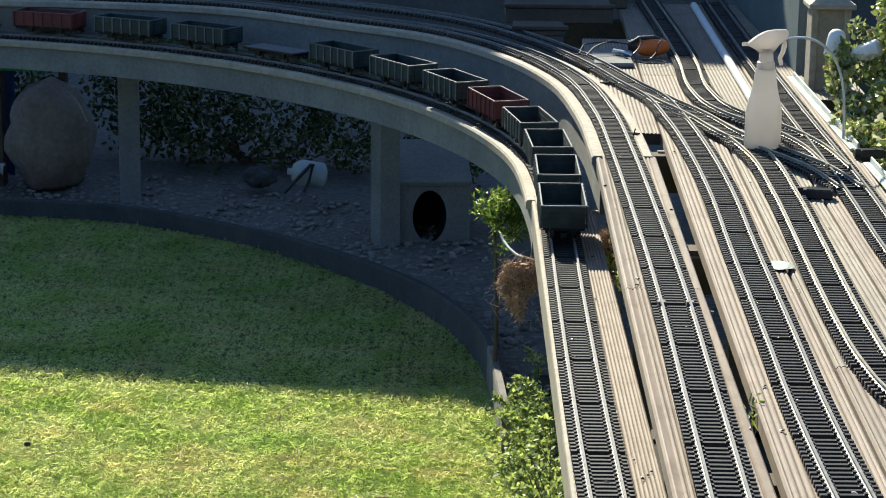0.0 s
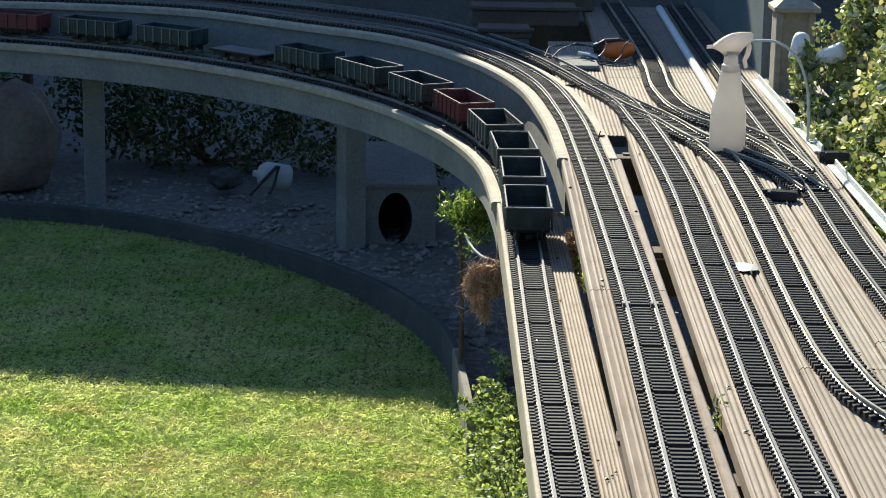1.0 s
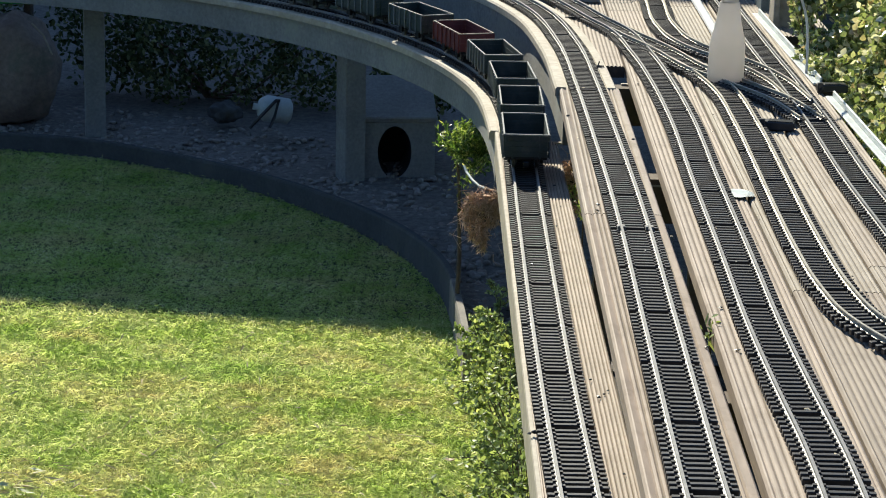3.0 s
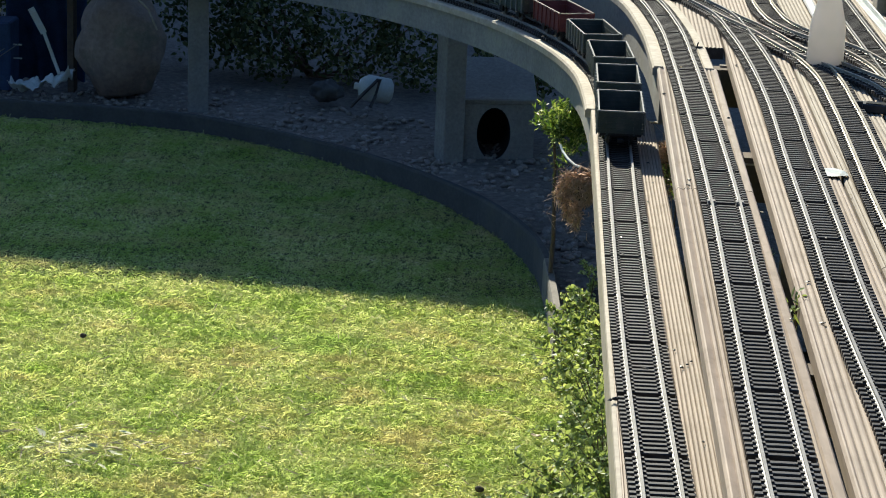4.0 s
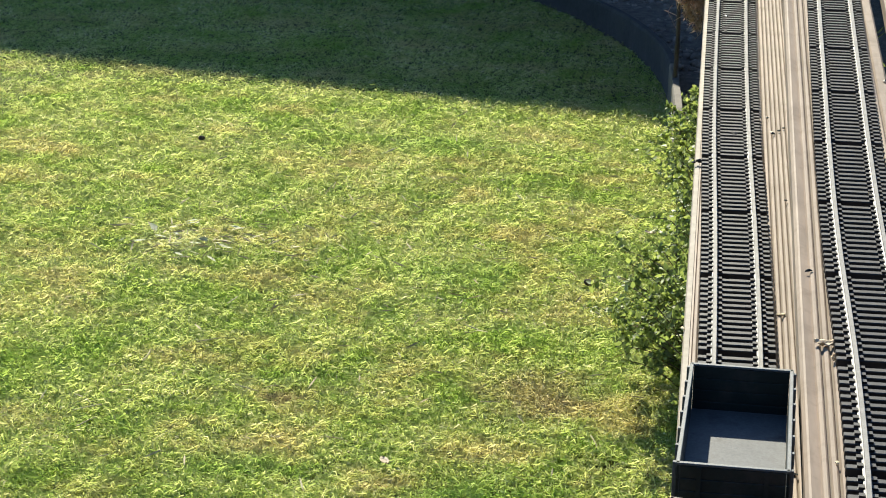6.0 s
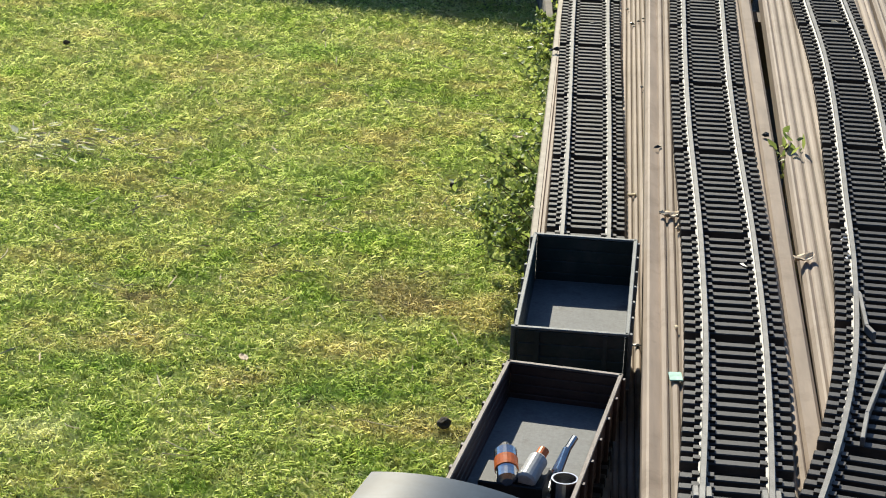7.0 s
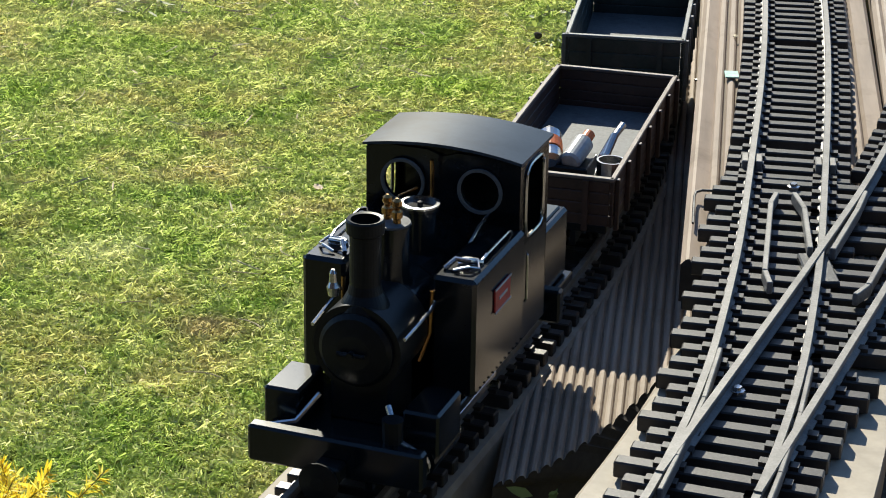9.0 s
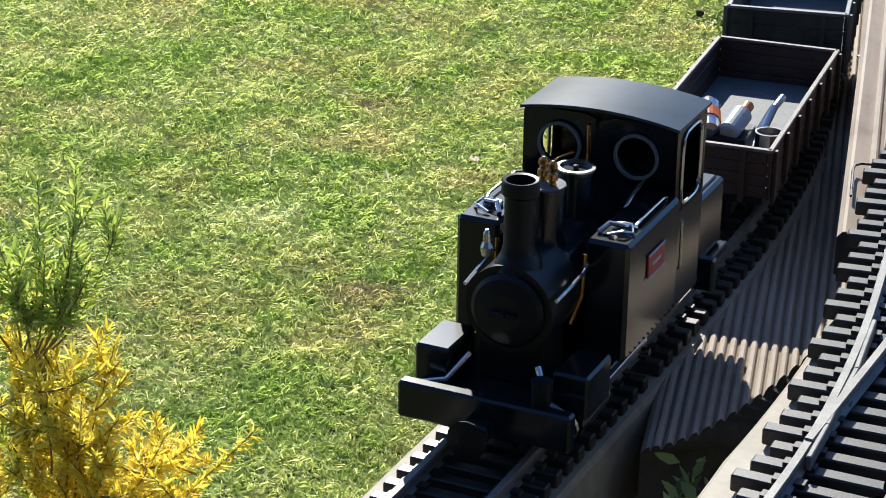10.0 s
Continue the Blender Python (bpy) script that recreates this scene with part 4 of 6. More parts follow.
    for s in (-1, 1):
        a, b = sorted((s * 0.0465, s * 0.048))
        bm = bmesh.new()
        box(bm, a, b, -0.215, -0.163, 0.033, 0.095, 0.0004)
        part("cab_side", bm, BLACK, cab)
        # upper side sheet with a rounded opening and its pale beading
        bm = bmesh.new()
        n, cy, cz = 32, -0.189, 0.121
        inner, outer, bead = [], [], []
        for k in range(n):
            ca, sa = math.cos(2 * math.pi * k / n), math.sin(2 * math.pi * k / n)
            pw = 0.42
            iy, iz = 0.0165 * math.copysign(abs(ca) ** pw, ca), 0.0225 * math.copysign(abs(sa) ** pw, sa)
            sc = min(0.026 / max(abs(ca), 1e-6), (0.0277 if sa > 0 else 0.0265) / max(abs(sa), 1e-6))
            inner.append(bm.verts.new((a, cy + iy, cz + iz)))
            outer.append(bm.verts.new((a, cy + ca * sc, cz + sa * sc)))
            bead.append((s * 0.0484, cy + iy, cz + iz))
        for k in range(n):
            bm.faces.new((inner[k], inner[(k + 1) % n], outer[(k + 1) % n], outer[k]))
        bmesh.ops.solidify(bm, geom=bm.faces[:], thickness=-0.0015)
        part("cab_side_upper", bm, BLACK, cab)
        bm = bmesh.new()
        tube(bm, bead + bead[:1], 0.0011, 6)
        part("opening_beading", bm, STEEL, cab, "bright steel beading")
        bm = bmesh.new()
        tube(bm, [(s * 0.0515, -0.166, 0.062), (s * 0.0525, -0.166, 0.064), (s * 0.0525, -0.166, 0.092), (s * 0.0515, -0.166, 0.094)], 0.0009, 6)
        part("grab_rail", bm, STEEL, cab)
    for cx in (-0.024, 0.024):
        bm = bmesh.new()
        lathe(bm, [(0.0120, 0), (0.0138, 0), (0.0138, 0.0018), (0.0120, 0.0018)], 28, pose(cx, -0.1615, 0.129, -90, 0, 0), caps=False)
        part("spectacle_rim", bm, CAPPING, cab, "dull grey window ring")
    bm = bmesh.new()
    n = 16
    prof = []
    for k in range(n + 1):
        x = -0.0495 + 0.099 * k / n
        prof.append((x, 0.1545 - 0.0050 * (x / 0.0495) ** 2))
    ring = []
    for y in (-0.1605, -0.2185):
        ring.append([bm.verts.new((x, y, z)) for x, z in prof] + [bm.verts.new((x, y, z - 0.0018)) for x, z in reversed(prof)])
    a, b = ring
    for k in range(len(a)):
        bm.faces.new((a[k], a[(k + 1) % len(a)], b[(k + 1) % len(a)], b[k]))
    bm.faces.new(a[::-1])
    bm.faces.new(b)
    part("cab_roof", bm, ROOF, cab, "grey-blue curved cab roof", smooth=True).data.set_sharp_from_angle(angle=0.6)
    bm = bmesh.new()
    for k in range(9):
        cyl(bm, 0.0012, 0.0012, (-0.036 + k * 0.009, -0.16, 0.1), (-0.036 + k * 0.009, -0.166, 0.1), 6)
    tube(bm, [(0.03, -0.17, 0.05), (0.03, -0.17, 0.115), (0.02, -0.175, 0.12)], 0.0015)
    cyl(bm, 0.008, 0.008, (0, -0.168, 0.113), (0, -0.172, 0.113), 18)
    part("backhead_fittings", bm, BRASS, cab)
    bm = bmesh.new()
    box(bm, -0.04, 0.04, -0.285, -0.215, 0.033, 0.078, 0.002)
    bunker = part("bunker", bm, BLACK, t)
    bm = bmesh.new()
    box(bm, -0.036, 0.036, -0.281, -0.219, 0.0775, 0.0795, 0.001)
    part("bunker_lid", bm, ROOF, bunker)
    bm = bmesh.new()
    cyl(bm, 0.0055, 0.006, (-0.03, -0.012, 0.039), (-0.03, -0.012, 0.052), 14)
    part("front_lamp", bm, SOOT, t)
    bm = bmesh.new()
    lathe(bm, [(0.0028, 0.037), (0.0035, 0.042), (0.0022, 0.045), (0.002, 0.05), (0.001, 0.052)], 14, pose(0.012, -0.03, 0.073))
    part("whistle", bm, STEEL, t)
    return t


def wagon(m, paint, label, kind="open", group="goods wagons in the train", L=0.1, top=0.079):
    t = thing("goods_wagon", m, label, "wagon", group)
    Wd = 0.047
    bm = bmesh.new()
    box(bm, -0.043, 0.043, -L, L, 0.028, 0.034, 0.0008)
    box(bm, -0.022, -0.018, -L, L, 0.018, 0.028)
    box(bm, 0.018, 0.022, -L, L, 0.018, 0.028)
    part("underframe", bm, SOOT, t)
    for y in (-0.055, 0.055):
        for x in (-0.0245, 0.0245):
            wheel(t, x, y, 0.0145, 6)
        for s in (-1, 1):
            bm = bmesh.new()
            box(bm, s * 0.034 - 0.003, s * 0.034 + 0.003, y - 0.011, y + 0.011, 0.011, 0.028, 0.001)
            part("axlebox", bm, SOOT, t)
    bm = bmesh.new()
    box(bm, -Wd + 0.003, Wd - 0.003, -L + 0.003, L - 0.003, 0.034, 0.0365)
    part("floor", bm, FLOOR_GREY, t)
    for s in (-1, 1):
        bm = bmesh.new()
        box(bm, -0.006, 0.006, min(s * L, s * (L + 0.014)), max(s * L, s * (L + 0.014)), 0.017, 0.026, 0.001)
        part("coupler", bm, SOOT, t)
    top = 0.038 if kind == "flat" else top
    for s in (-1, 1):
        nb = 1 if kind == "flat" else 4
        a, b = sorted((s * (Wd - 0.0008), s * (Wd - 0.0020)))
        bm = bmesh.new()
        box(bm, a, b, -L, L, 0.0335, top - 0.0008)
        side = part("side", bm, paint, t)
        a, b = sorted((s * Wd, s * (Wd - 0.0028)))
        for k in range(nb):
            z0 = 0.0335 + (top - 0.0335) * k / nb
            bm = bmesh.new()
            box(bm, a, b, -L, L, z0, z0 + (top - 0.0335) / nb - 0.0007, 0.0004)
            part("plank", bm, paint, side)
        if kind != "flat":
            a2, b2 = sorted((s * (Wd + 0.0002), s * (Wd + 0.0032)))
            for y in np.linspace(-L + 0.006, L - 0.006, 7):
                bm = bmesh.new()
                box(bm, a2, b2, y - 0.0022, y + 0.0022, 0.03, top + 0.0005, 0.0004)
                part("stanchion", bm, CAPPING if paint is WAGON else paint, side)
            bm = bmesh.new()
            a2, b2 = sorted((s * (Wd + 0.0006), s * (Wd - 0.0030)))
            box(bm, a2, b2, -L, L, top, top + 0.0022, 0.0005)
            part("capping", bm, CAPPING if paint is WAGON else RUST_CAP, side, "worn grey capping strip")
            a2, b2 = sorted((s * (L - 0.0009), s * (L - 0.0021)))
            bm = bmesh.new()
            box(bm, -Wd + 0.003, Wd - 0.003, a2, b2, 0.0335, top - 0.0008)
            end = part("end_panel", bm, paint, t)
            a2, b2 = sorted((s * (L - 0.0001), s * (L - 0.0029)))
            for k in range(nb):
                z0 = 0.0335 + (top - 0.0335) * k / nb
                bm = bmesh.new()
                box(bm, -Wd + 0.003, Wd - 0.003, a2, b2, z0, z0 + (top - 0.0335) / nb - 0.0007, 0.0004)
                part("plank", bm, paint, end)
            bm = bmesh.new()
            box(bm, -Wd, Wd, a2 - 0.0008, b2 + 0.0008, top, top + 0.0022, 0.0005)
            part("end_capping", bm, CAPPING if paint is WAGON else RUST_CAP, end)
            for x in (-0.028, 0.028):
                a3, b3 = sorted((s * (L + 0.0028), s * (L - 0.0004)))
                bm = bmesh.new()
                box(bm, x - 0.002, x + 0.002, a3, b3, 0.03, top)
                part("stanchion", bm, paint, end)
    return t


def on_rail(s, length):
    """The pose of a vehicle whose front stands at distance s along the lower track."""
    a, _ = L1.at(s)
    b, _ = L1.at(s + length)
    ang = math.degrees(math.atan2(a[1] - b[1], a[0] - b[0])) - 90
    return a, b, ang


s_front = L1.near_y(-2.985)
a, b, ang = on_rail(s_front + 0.085, 0.07)
u = (a - b) / np.linalg.norm(a - b)
locomotive(pose(a[0] + 0.085 * u[0], a[1] + 0.085 * u[1], 0.018, 0, 0, ang) @ pose(-0.005, 0.003, 0, 0, 0, 1.1))
s = s_front + 0.362
GREEN_OPEN = (WAGON, "dark green open goods wagon with grey capping", "open", 0.112)
MAROON_OPEN = (WAGON_RED, "maroon open goods wagon", "open", 0.112)
FLAT = (WAGON_BROWN, "low flat goods wagon with a pale bare floor", "flat", 0.112)
# two wagons behind the locomotive, then a long rake standing round the bend and over the viaduct
first = None
for paint, label, kind, half in ((WAGON_BROWN, "brown open wagon carrying driving tools", "open", 0.12), GREEN_OPEN):
    a, b, ang = on_rail(s, 2 * half)
    w = wagon(pose((a[0] + b[0]) / 2, (a[1] + b[1]) / 2, 0.018, 0, 0, ang), paint, label, kind, L=half, top=0.079 if first else 0.066)
    first = first or w
    s += 2 * half + 0.045
s = L1.near_y(0.364)
for paint, label, kind, half in [GREEN_OPEN] * 4 + [MAROON_OPEN] + [GREEN_OPEN] * 3 + [FLAT] + [GREEN_OPEN] * 2 + [MAROON_OPEN] + [GREEN_OPEN] * 2:
    a, b, ang = on_rail(s, 2 * half)
    wagon(pose((a[0] + b[0]) / 2, (a[1] + b[1]) / 2, 0.018, 0, 0, ang), paint, label, kind, L=half)
    s += 0.31
fm = first.matrix_basis @ pose(0, -0.018, 0)

# tools lying in the front of the first wagon
tray = thing("tool_tray", fm @ pose(0.004, 0.07, 0.0365), "small dark tray in the front of the brown wagon", "tray")
bm = bmesh.new()
box(bm, -0.022, 0.026, -0.018, 0.018, 0.0, 0.018, 0.001)
part("tray", bm, SOOT, tray)
can = thing("gas_canister", fm @ pose(0.012, 0.073, 0.0545, 0, 0, 15), "small pale canister with an orange band on the tray", "canister")
bm = bmesh.new()
lathe(bm, [(0.004, -0.018), (0.008, -0.016), (0.0085, 0.012), (0.005, 0.017), (0.003, 0.02)], 20, pose(0, 0, 0.0085, 70, 0, 0))
part("body", bm, STEEL, can)
bm = bmesh.new()
lathe(bm, [(0.0089, -0.006), (0.0089, 0.004)], 20, pose(0, 0, 0.0085, 70, 0, 0))
part("band", bm, ORANGE, can)
can2 = thing("oil_bottle", fm @ pose(-0.008, 0.07, 0.0545, 0, 0, -12), "small pale bottle with a brown cap lying on the tray", "bottle")
bm = bmesh.new()
lathe(bm, [(0.006, -0.016), (0.0075, -0.014), (0.0075, 0.008), (0.003, 0.013)], 20, pose(0, 0, 0.0075, 72, 0, 0))
part("body", bm, PALE, can2)
bm = bmesh.new()
lathe(bm, [(0.0042, 0.012), (0.0042, 0.019), (0.002, 0.02)], 16, pose(0, 0, 0.0075, 72, 0, 0))
part("cap", bm, ORANGE, can2)
tool = thing("tongs", fm @ pose(-0.022, 0.05, 0.0365), "bent steel tongs standing in the wagon", "tool")
bm = bmesh.new()
tube(bm, [(0.0, 0.012, 0.001), (-0.002, 0.0, 0.016), (-0.005, -0.014, 0.027), (-0.008, -0.026, 0.031)], 0.0028, 10)
part("handle", bm, STEEL, tool)
bm = bmesh.new()
tube(bm, [(0.006, 0.01, 0.001), (0.002, -0.002, 0.014), (-0.003, -0.018, 0.025)], 0.0022, 10)
part("handle", bm, STEEL, tool)
ringo = thing("cup_ring", fm @ pose(-0.032, 0.074, 0.0365), "round steel cup on the wagon floor", "cup")
bm = bmesh.new()
lathe(bm, [(0.008, 0), (0.0095, 0.001), (0.010, 0.022), (0.0086, 0.022), (0.008, 0.003)], 24)
part("body", bm, STEEL, ringo)

# ---- plants ----
rng = np.random.default_rng(7)


def leaves_mesh(name, centres, size, normal_up=0.5, narrow=0.55, bend=0.15, jitter=0.35, along=None):
    """Pointed leaves, each of four triangles, at the given centres."""
    n = len(centres)
    u = rng.normal(size=(n, 3)) if along is None else along + rng.normal(size=(n, 3)) * 0.35
    u /= np.linalg.norm(u, axis=1, keepdims=True)
    w = rng.normal(size=(n, 3)) + np.array([0, 0, normal_up])
    v = np.cross(w, u)
    v /= np.linalg.norm(v, axis=1, keepdims=True) + 1e-9
    nn = np.cross(u, v)
    s = size * (1 + jitter * rng.uniform(-1, 1, n))[:, None]
    h = narrow * 0.5
    a = centres
    verts = np.stack([a, a + s * (0.35 * u + h * v - bend * 0.4 * nn), a + s * (0.4 * u - bend * nn), a + s * (0.35 * u - h * v - bend * 0.4 * nn), a + s * (0.72 * u + h * 0.7 * v - bend * nn), a + s * (0.72 * u - h * 0.7 * v - bend * nn), a + s * (u - bend * 1.6 * nn)], 1)
    f = np.array([[0, 1, 2], [0, 2, 3], [1, 4, 2], [2, 5, 3], [2, 4, 6], [2, 6, 5]])
    faces = (f[None] + 7 * np.arange(n)[:, None, None]).reshape(-1, 3)
    return raw_mesh(name, verts.reshape(-1, 3), faces, 3)


def clumps(blobs, n, shell=0.55):
    """Points in uneven clumps: blobs of (x, y, z, rx, ry, rz)."""
    b = np.array(blobs, float)
    vol = (b[:, 3] * b[:, 4] * b[:, 5]) ** 0.8
    pick = rng.choice(len(b), n, p=vol / vol.sum())
    d = rng.normal(size=(n, 3))
    d /= np.linalg.norm(d, axis=1, keepdims=True)
    r = shell + (1 - shell) * rng.uniform(0, 1, n) ** 0.7
    r *= 1 + 0.18 * np.sin(7 * d[:, 0] + 3 * pick) * np.cos(6 * d[:, 1] + 5 * d[:, 2])
    return b[pick, :3] + d * b[pick, 3:] * r[:, None]


def shrub(name, label, category, base, blobs, n, size, material, stems=6, narrow=0.55, stem_r=0.004, group=""):
    t = thing(name, pose(*base), label, category, group)
    o = np.array(base)
    bm = bmesh.new()
    bl = np.array(blobs, float)
    for k in range(stems):
        b = bl[k % len(bl)]
        e = b[:3] - o + rng.normal(size=3) * b[3:] * 0.5
        mid = e * 0.5 + rng.normal(size=3) * 0.03
        tube(bm, [(rng.normal() * 0.01, rng.normal() * 0.01, 0), mid, e], stem_r, 6, stem_r * 0.35)
    part("stem_tangle", bm, TWIG, t)["kind"] = "stuff"
    me = leaves_mesh("leaves", clumps(blobs, n) - o, size, narrow=narrow)
    part("leaves", me, material, t)["kind"] = "stuff"
    return t


# grass: blades over the lawn, longer in tufts, thin and dry in patches
def lawn_points(n):
    x = rng.uniform(-2.9, 0.0, n)
    y = rng.uniform(-2.4, 3.36, n)
    x[: n * 5 // 9] = rng.uniform(-1.75, 0.0, n * 5 // 9)
    y[: n * 5 // 9] = rng.uniform(-2.3, 1.45, n * 5 // 9)
    keep = x > -1.0 - 0.40 * (y + 2.2)
    x, y = x[keep], y[keep]
    kx, ky = KERB.p[::8, 0], KERB.p[::8, 1]
    inside = np.ones(len(x), bool)
    far = y > 0.95
    top = np.interp(-x, -kx[np.argsort(-kx)], ky[np.argsort(-kx)])
    inside[far] = y[far] < top[far] - 0.012
    return x[inside], y[inside]


def waves(x, y, seed):
    r = np.random.default_rng(seed)
    v = np.zeros_like(x)
    for k in range(14):
        f = 2.0 * 1.45 ** (k % 8)
        a = r.uniform(0, 2 * np.pi)
        v += np.sin(f * (x * np.cos(a) + y * np.sin(a)) + r.uniform(0, 6.28)) / (1 + 0.35 * (k % 8))
    return v / 3.0


gx, gy = lawn_points(1620000)
# the lawn thins out raggedly beyond its mown part
r_out = np.random.default_rng(77)
ox, oy = r_out.uniform(-3.4, 0.9, 260000), r_out.uniform(-3.6, 1.6, 260000)
gone = np.maximum(-1.0 - 0.40 * (oy + 2.2) - ox, -2.4 - oy)
ok = (gone > 0) & (r_out.uniform(0, 1, len(ox)) < np.exp(-gone / 0.35)) & ((oy < -2.4) | (ox < -0.9))
gx, gy = np.concatenate([gx, ox[ok]]), np.concatenate([gy, oy[ok]])
tuft = waves(gx * 8, gy * 8, 21) + 0.6 * waves(gx * 19, gy * 19, 22)
thin = waves(gx * 6, gy * 6, 31) + 0.5 * waves(gx * 15, gy * 15, 33)
bare = np.zeros_like(gx)
for cx, cy, rx, ry in ((-0.376, -0.949, 0.04, 0.02), (-0.464, -0.975, 0.02, 0.02), (-0.361, -1.075, 0.025, 0.012), (-0.135, -0.765, 0.05, 0.03), (-0.214, 0.063, 0.035, 0.02), (-0.42, 0.271, 0.03, 0.015), (-0.729, -0.561, 0.05, 0.03), (-0.683, 0.552, 0.05, 0.025), (-0.525, 0.376, 0.04, 0.015), (-0.12, -1.05, 0.07, 0.05), (-0.13, 0.2, 0.05, 0.05)):
    bare += np.exp(-(((gx - cx) / rx) ** 2 + ((gy - cy) / ry) ** 2))
ok = rng.uniform(0, 1, len(gx)) > np.clip(-0.6 - 0.5 * thin, 0, 0.3) + 0.85 * bare
gx, gy, tuft = gx[ok], gy[ok], tuft[ok]
n = len(gx)
height = 0.007 + 0.005 * rng.uniform(0, 1, n) + 0.0015 * np.clip(tuft, -0.6, 1.6)
height = np.maximum(height, 0.005) * np.where(rng.uniform(0, 1, n) < 0.04, 1.8, 1.0)
# tufts: each blade leans away from the middle of its own tuft
CELL = 0.030
ci, cj = np.floor(gx / CELL).astype(int), np.floor(gy / CELL).astype(int)
jit = rng.uniform(0.1, 0.9, (256, 256, 2))
off_x = gx / CELL - ci - jit[ci % 256, cj % 256, 0]
off_y = gy / CELL - cj - jit[ci % 256, cj % 256, 1]
dome = np.clip(1 - 1.3 * np.hypot(off_x, off_y), 0, 1) * rng.uniform(0.3, 1.0, (256, 256))[cj % 256, ci % 256]
lean = np.arctan2(off_y, off_x) + rng.normal(0, 1.0, n) + 0.8 * waves(gx * 11, gy * 11, 5)
reach = (0.009 + 0.022 * rng.uniform(0, 1, n) ** 1.3) * (1 + 0.12 * np.clip(tuft, -0.8, 1.2))
tip = np.stack([np.cos(lean), np.sin(lean)], 1) * reach[:, None]
wd = rng.uniform(0.0005, 0.0012, n)
side = np.stack([-np.sin(lean), np.cos(lean)], 1) * wd[:, None]
droop = rng.uniform(0.3, 1.1, n)
z0 = LAWN - 0.013 + 0.0012 * np.clip(tuft, -0.7, 1.5) + 0.0055 * dome
base = np.stack([gx, gy], 1)
v = np.zeros((n, 4, 3))
v[:, 0, :2] = base - side * 0.6
v[:, 1, :2] = base + tip * 0.5 + side
v[:, 2, :2] = base + tip * 0.45 - side
v[:, 3, :2] = base + tip
v[:, 0, 2] = z0
v[:, 1, 2] = z0 + height
v[:, 2, 2] = z0 + height * 0.85
v[:, 3, 2] = z0 + height * droop
f = np.array([[0, 1, 2], [2, 1, 3]])
faces = (f[None] + 4 * np.arange(n)[:, None, None]).reshape(-1, 3)
tagged(part("grass", raw_mesh("grass", v.reshape(-1, 3), faces, 3), GRASS), "short mown sunlit grass with dry patches", "grass", kind="stuff")

# cut straws and pale clippings on the lawn
pts = []
for cx, cy, sp, k in ((-1.03, 0.20, 0.09, 60), (-0.9, 0.18, 0.1, 30), (-0.3, 0.5, 0.35, 50), (-0.6, -0.6, 0.4, 60), (-0.35, -0.2, 0.3, 50), (-0.7, 0.9, 0.4, 50)):
    pts.append(np.stack([rng.normal(cx, sp, k), rng.normal(cy, sp * 0.8, k), np.full(k, LAWN + 0.02)], 1))
pts = np.vstack(pts)
pts = pts[pts[:, 0] < -0.05]
al = rng.normal(size=(len(pts), 3)) * np.array([1, 1, 0.12])
tagged(part("grass_clippings", leaves_mesh("grass_clippings", pts, 0.032, narrow=0.09, bend=0.1, along=al * 3), STRAW), "pale dry grass stalks scattered on the lawn", "clippings", kind="stuff")
pl = np.stack([rng.normal(-1.05, 0.07, 26), rng.normal(0.19, 0.06, 26), np.full(26, LAWN + 0.012)], 1)
tagged(part("fallen_leaves", leaves_mesh("fallen_leaves", pl, 0.026, normal_up=4, narrow=0.42, bend=0.1, along=rng.normal(size=(26, 3)) * np.array([3, 1.5, 0.1])), PALE_LEAF), "pale fallen leaves lying in the grass", "leaves", kind="stuff")
for x, y, sz in ((-1.21, 0.93, 0.008), (-0.225, 0.07, 0.009), (-0.16, -1.02, 0.012)):
    cl = thing("soil_clod", pose(x, y, LAWN), "small dark worm cast of soil in the grass", "soil clod", "soil clods in the lawn")
    bm = bmesh.new()
    bmesh.ops.create_icosphere(bm, subdivisions=2, radius=sz)
    for q in bm.verts:
        q.co *= 1 + 0.35 * noise.noise(q.co * 90 + Vector((x * 9, y * 9, 0)))
        q.co.z = q.co.z * 0.7 + 0.008
    part("clod", bm, SOIL, cl)

# long curved bleached stalks lying on the grass
bm = bmesh.new()
for k in range(46):
    c = np.array([rng.uniform(-1.1, -0.15), rng.uniform(-1.6, 0.75), LAWN + 0.016])
    a0, bend_, ln = rng.uniform(0, 6.28), rng.normal() * 1.3, rng.uniform(0.02, 0.06)
    way = []
    for u in np.linspace(0, 1, 7):
        way.append(c.copy())
        c = c + np.array([math.cos(a0 + bend_ * u), math.sin(a0 + bend_ * u), 0.12 * (0.4 - u)]) * ln / 6
    tube(bm, way, 0.0011, 5, 0.0007)
tagged(part("grass_stalks", bm, STRAW), "bleached curved grass stalks lying on the lawn", "stalks", kind="stuff")

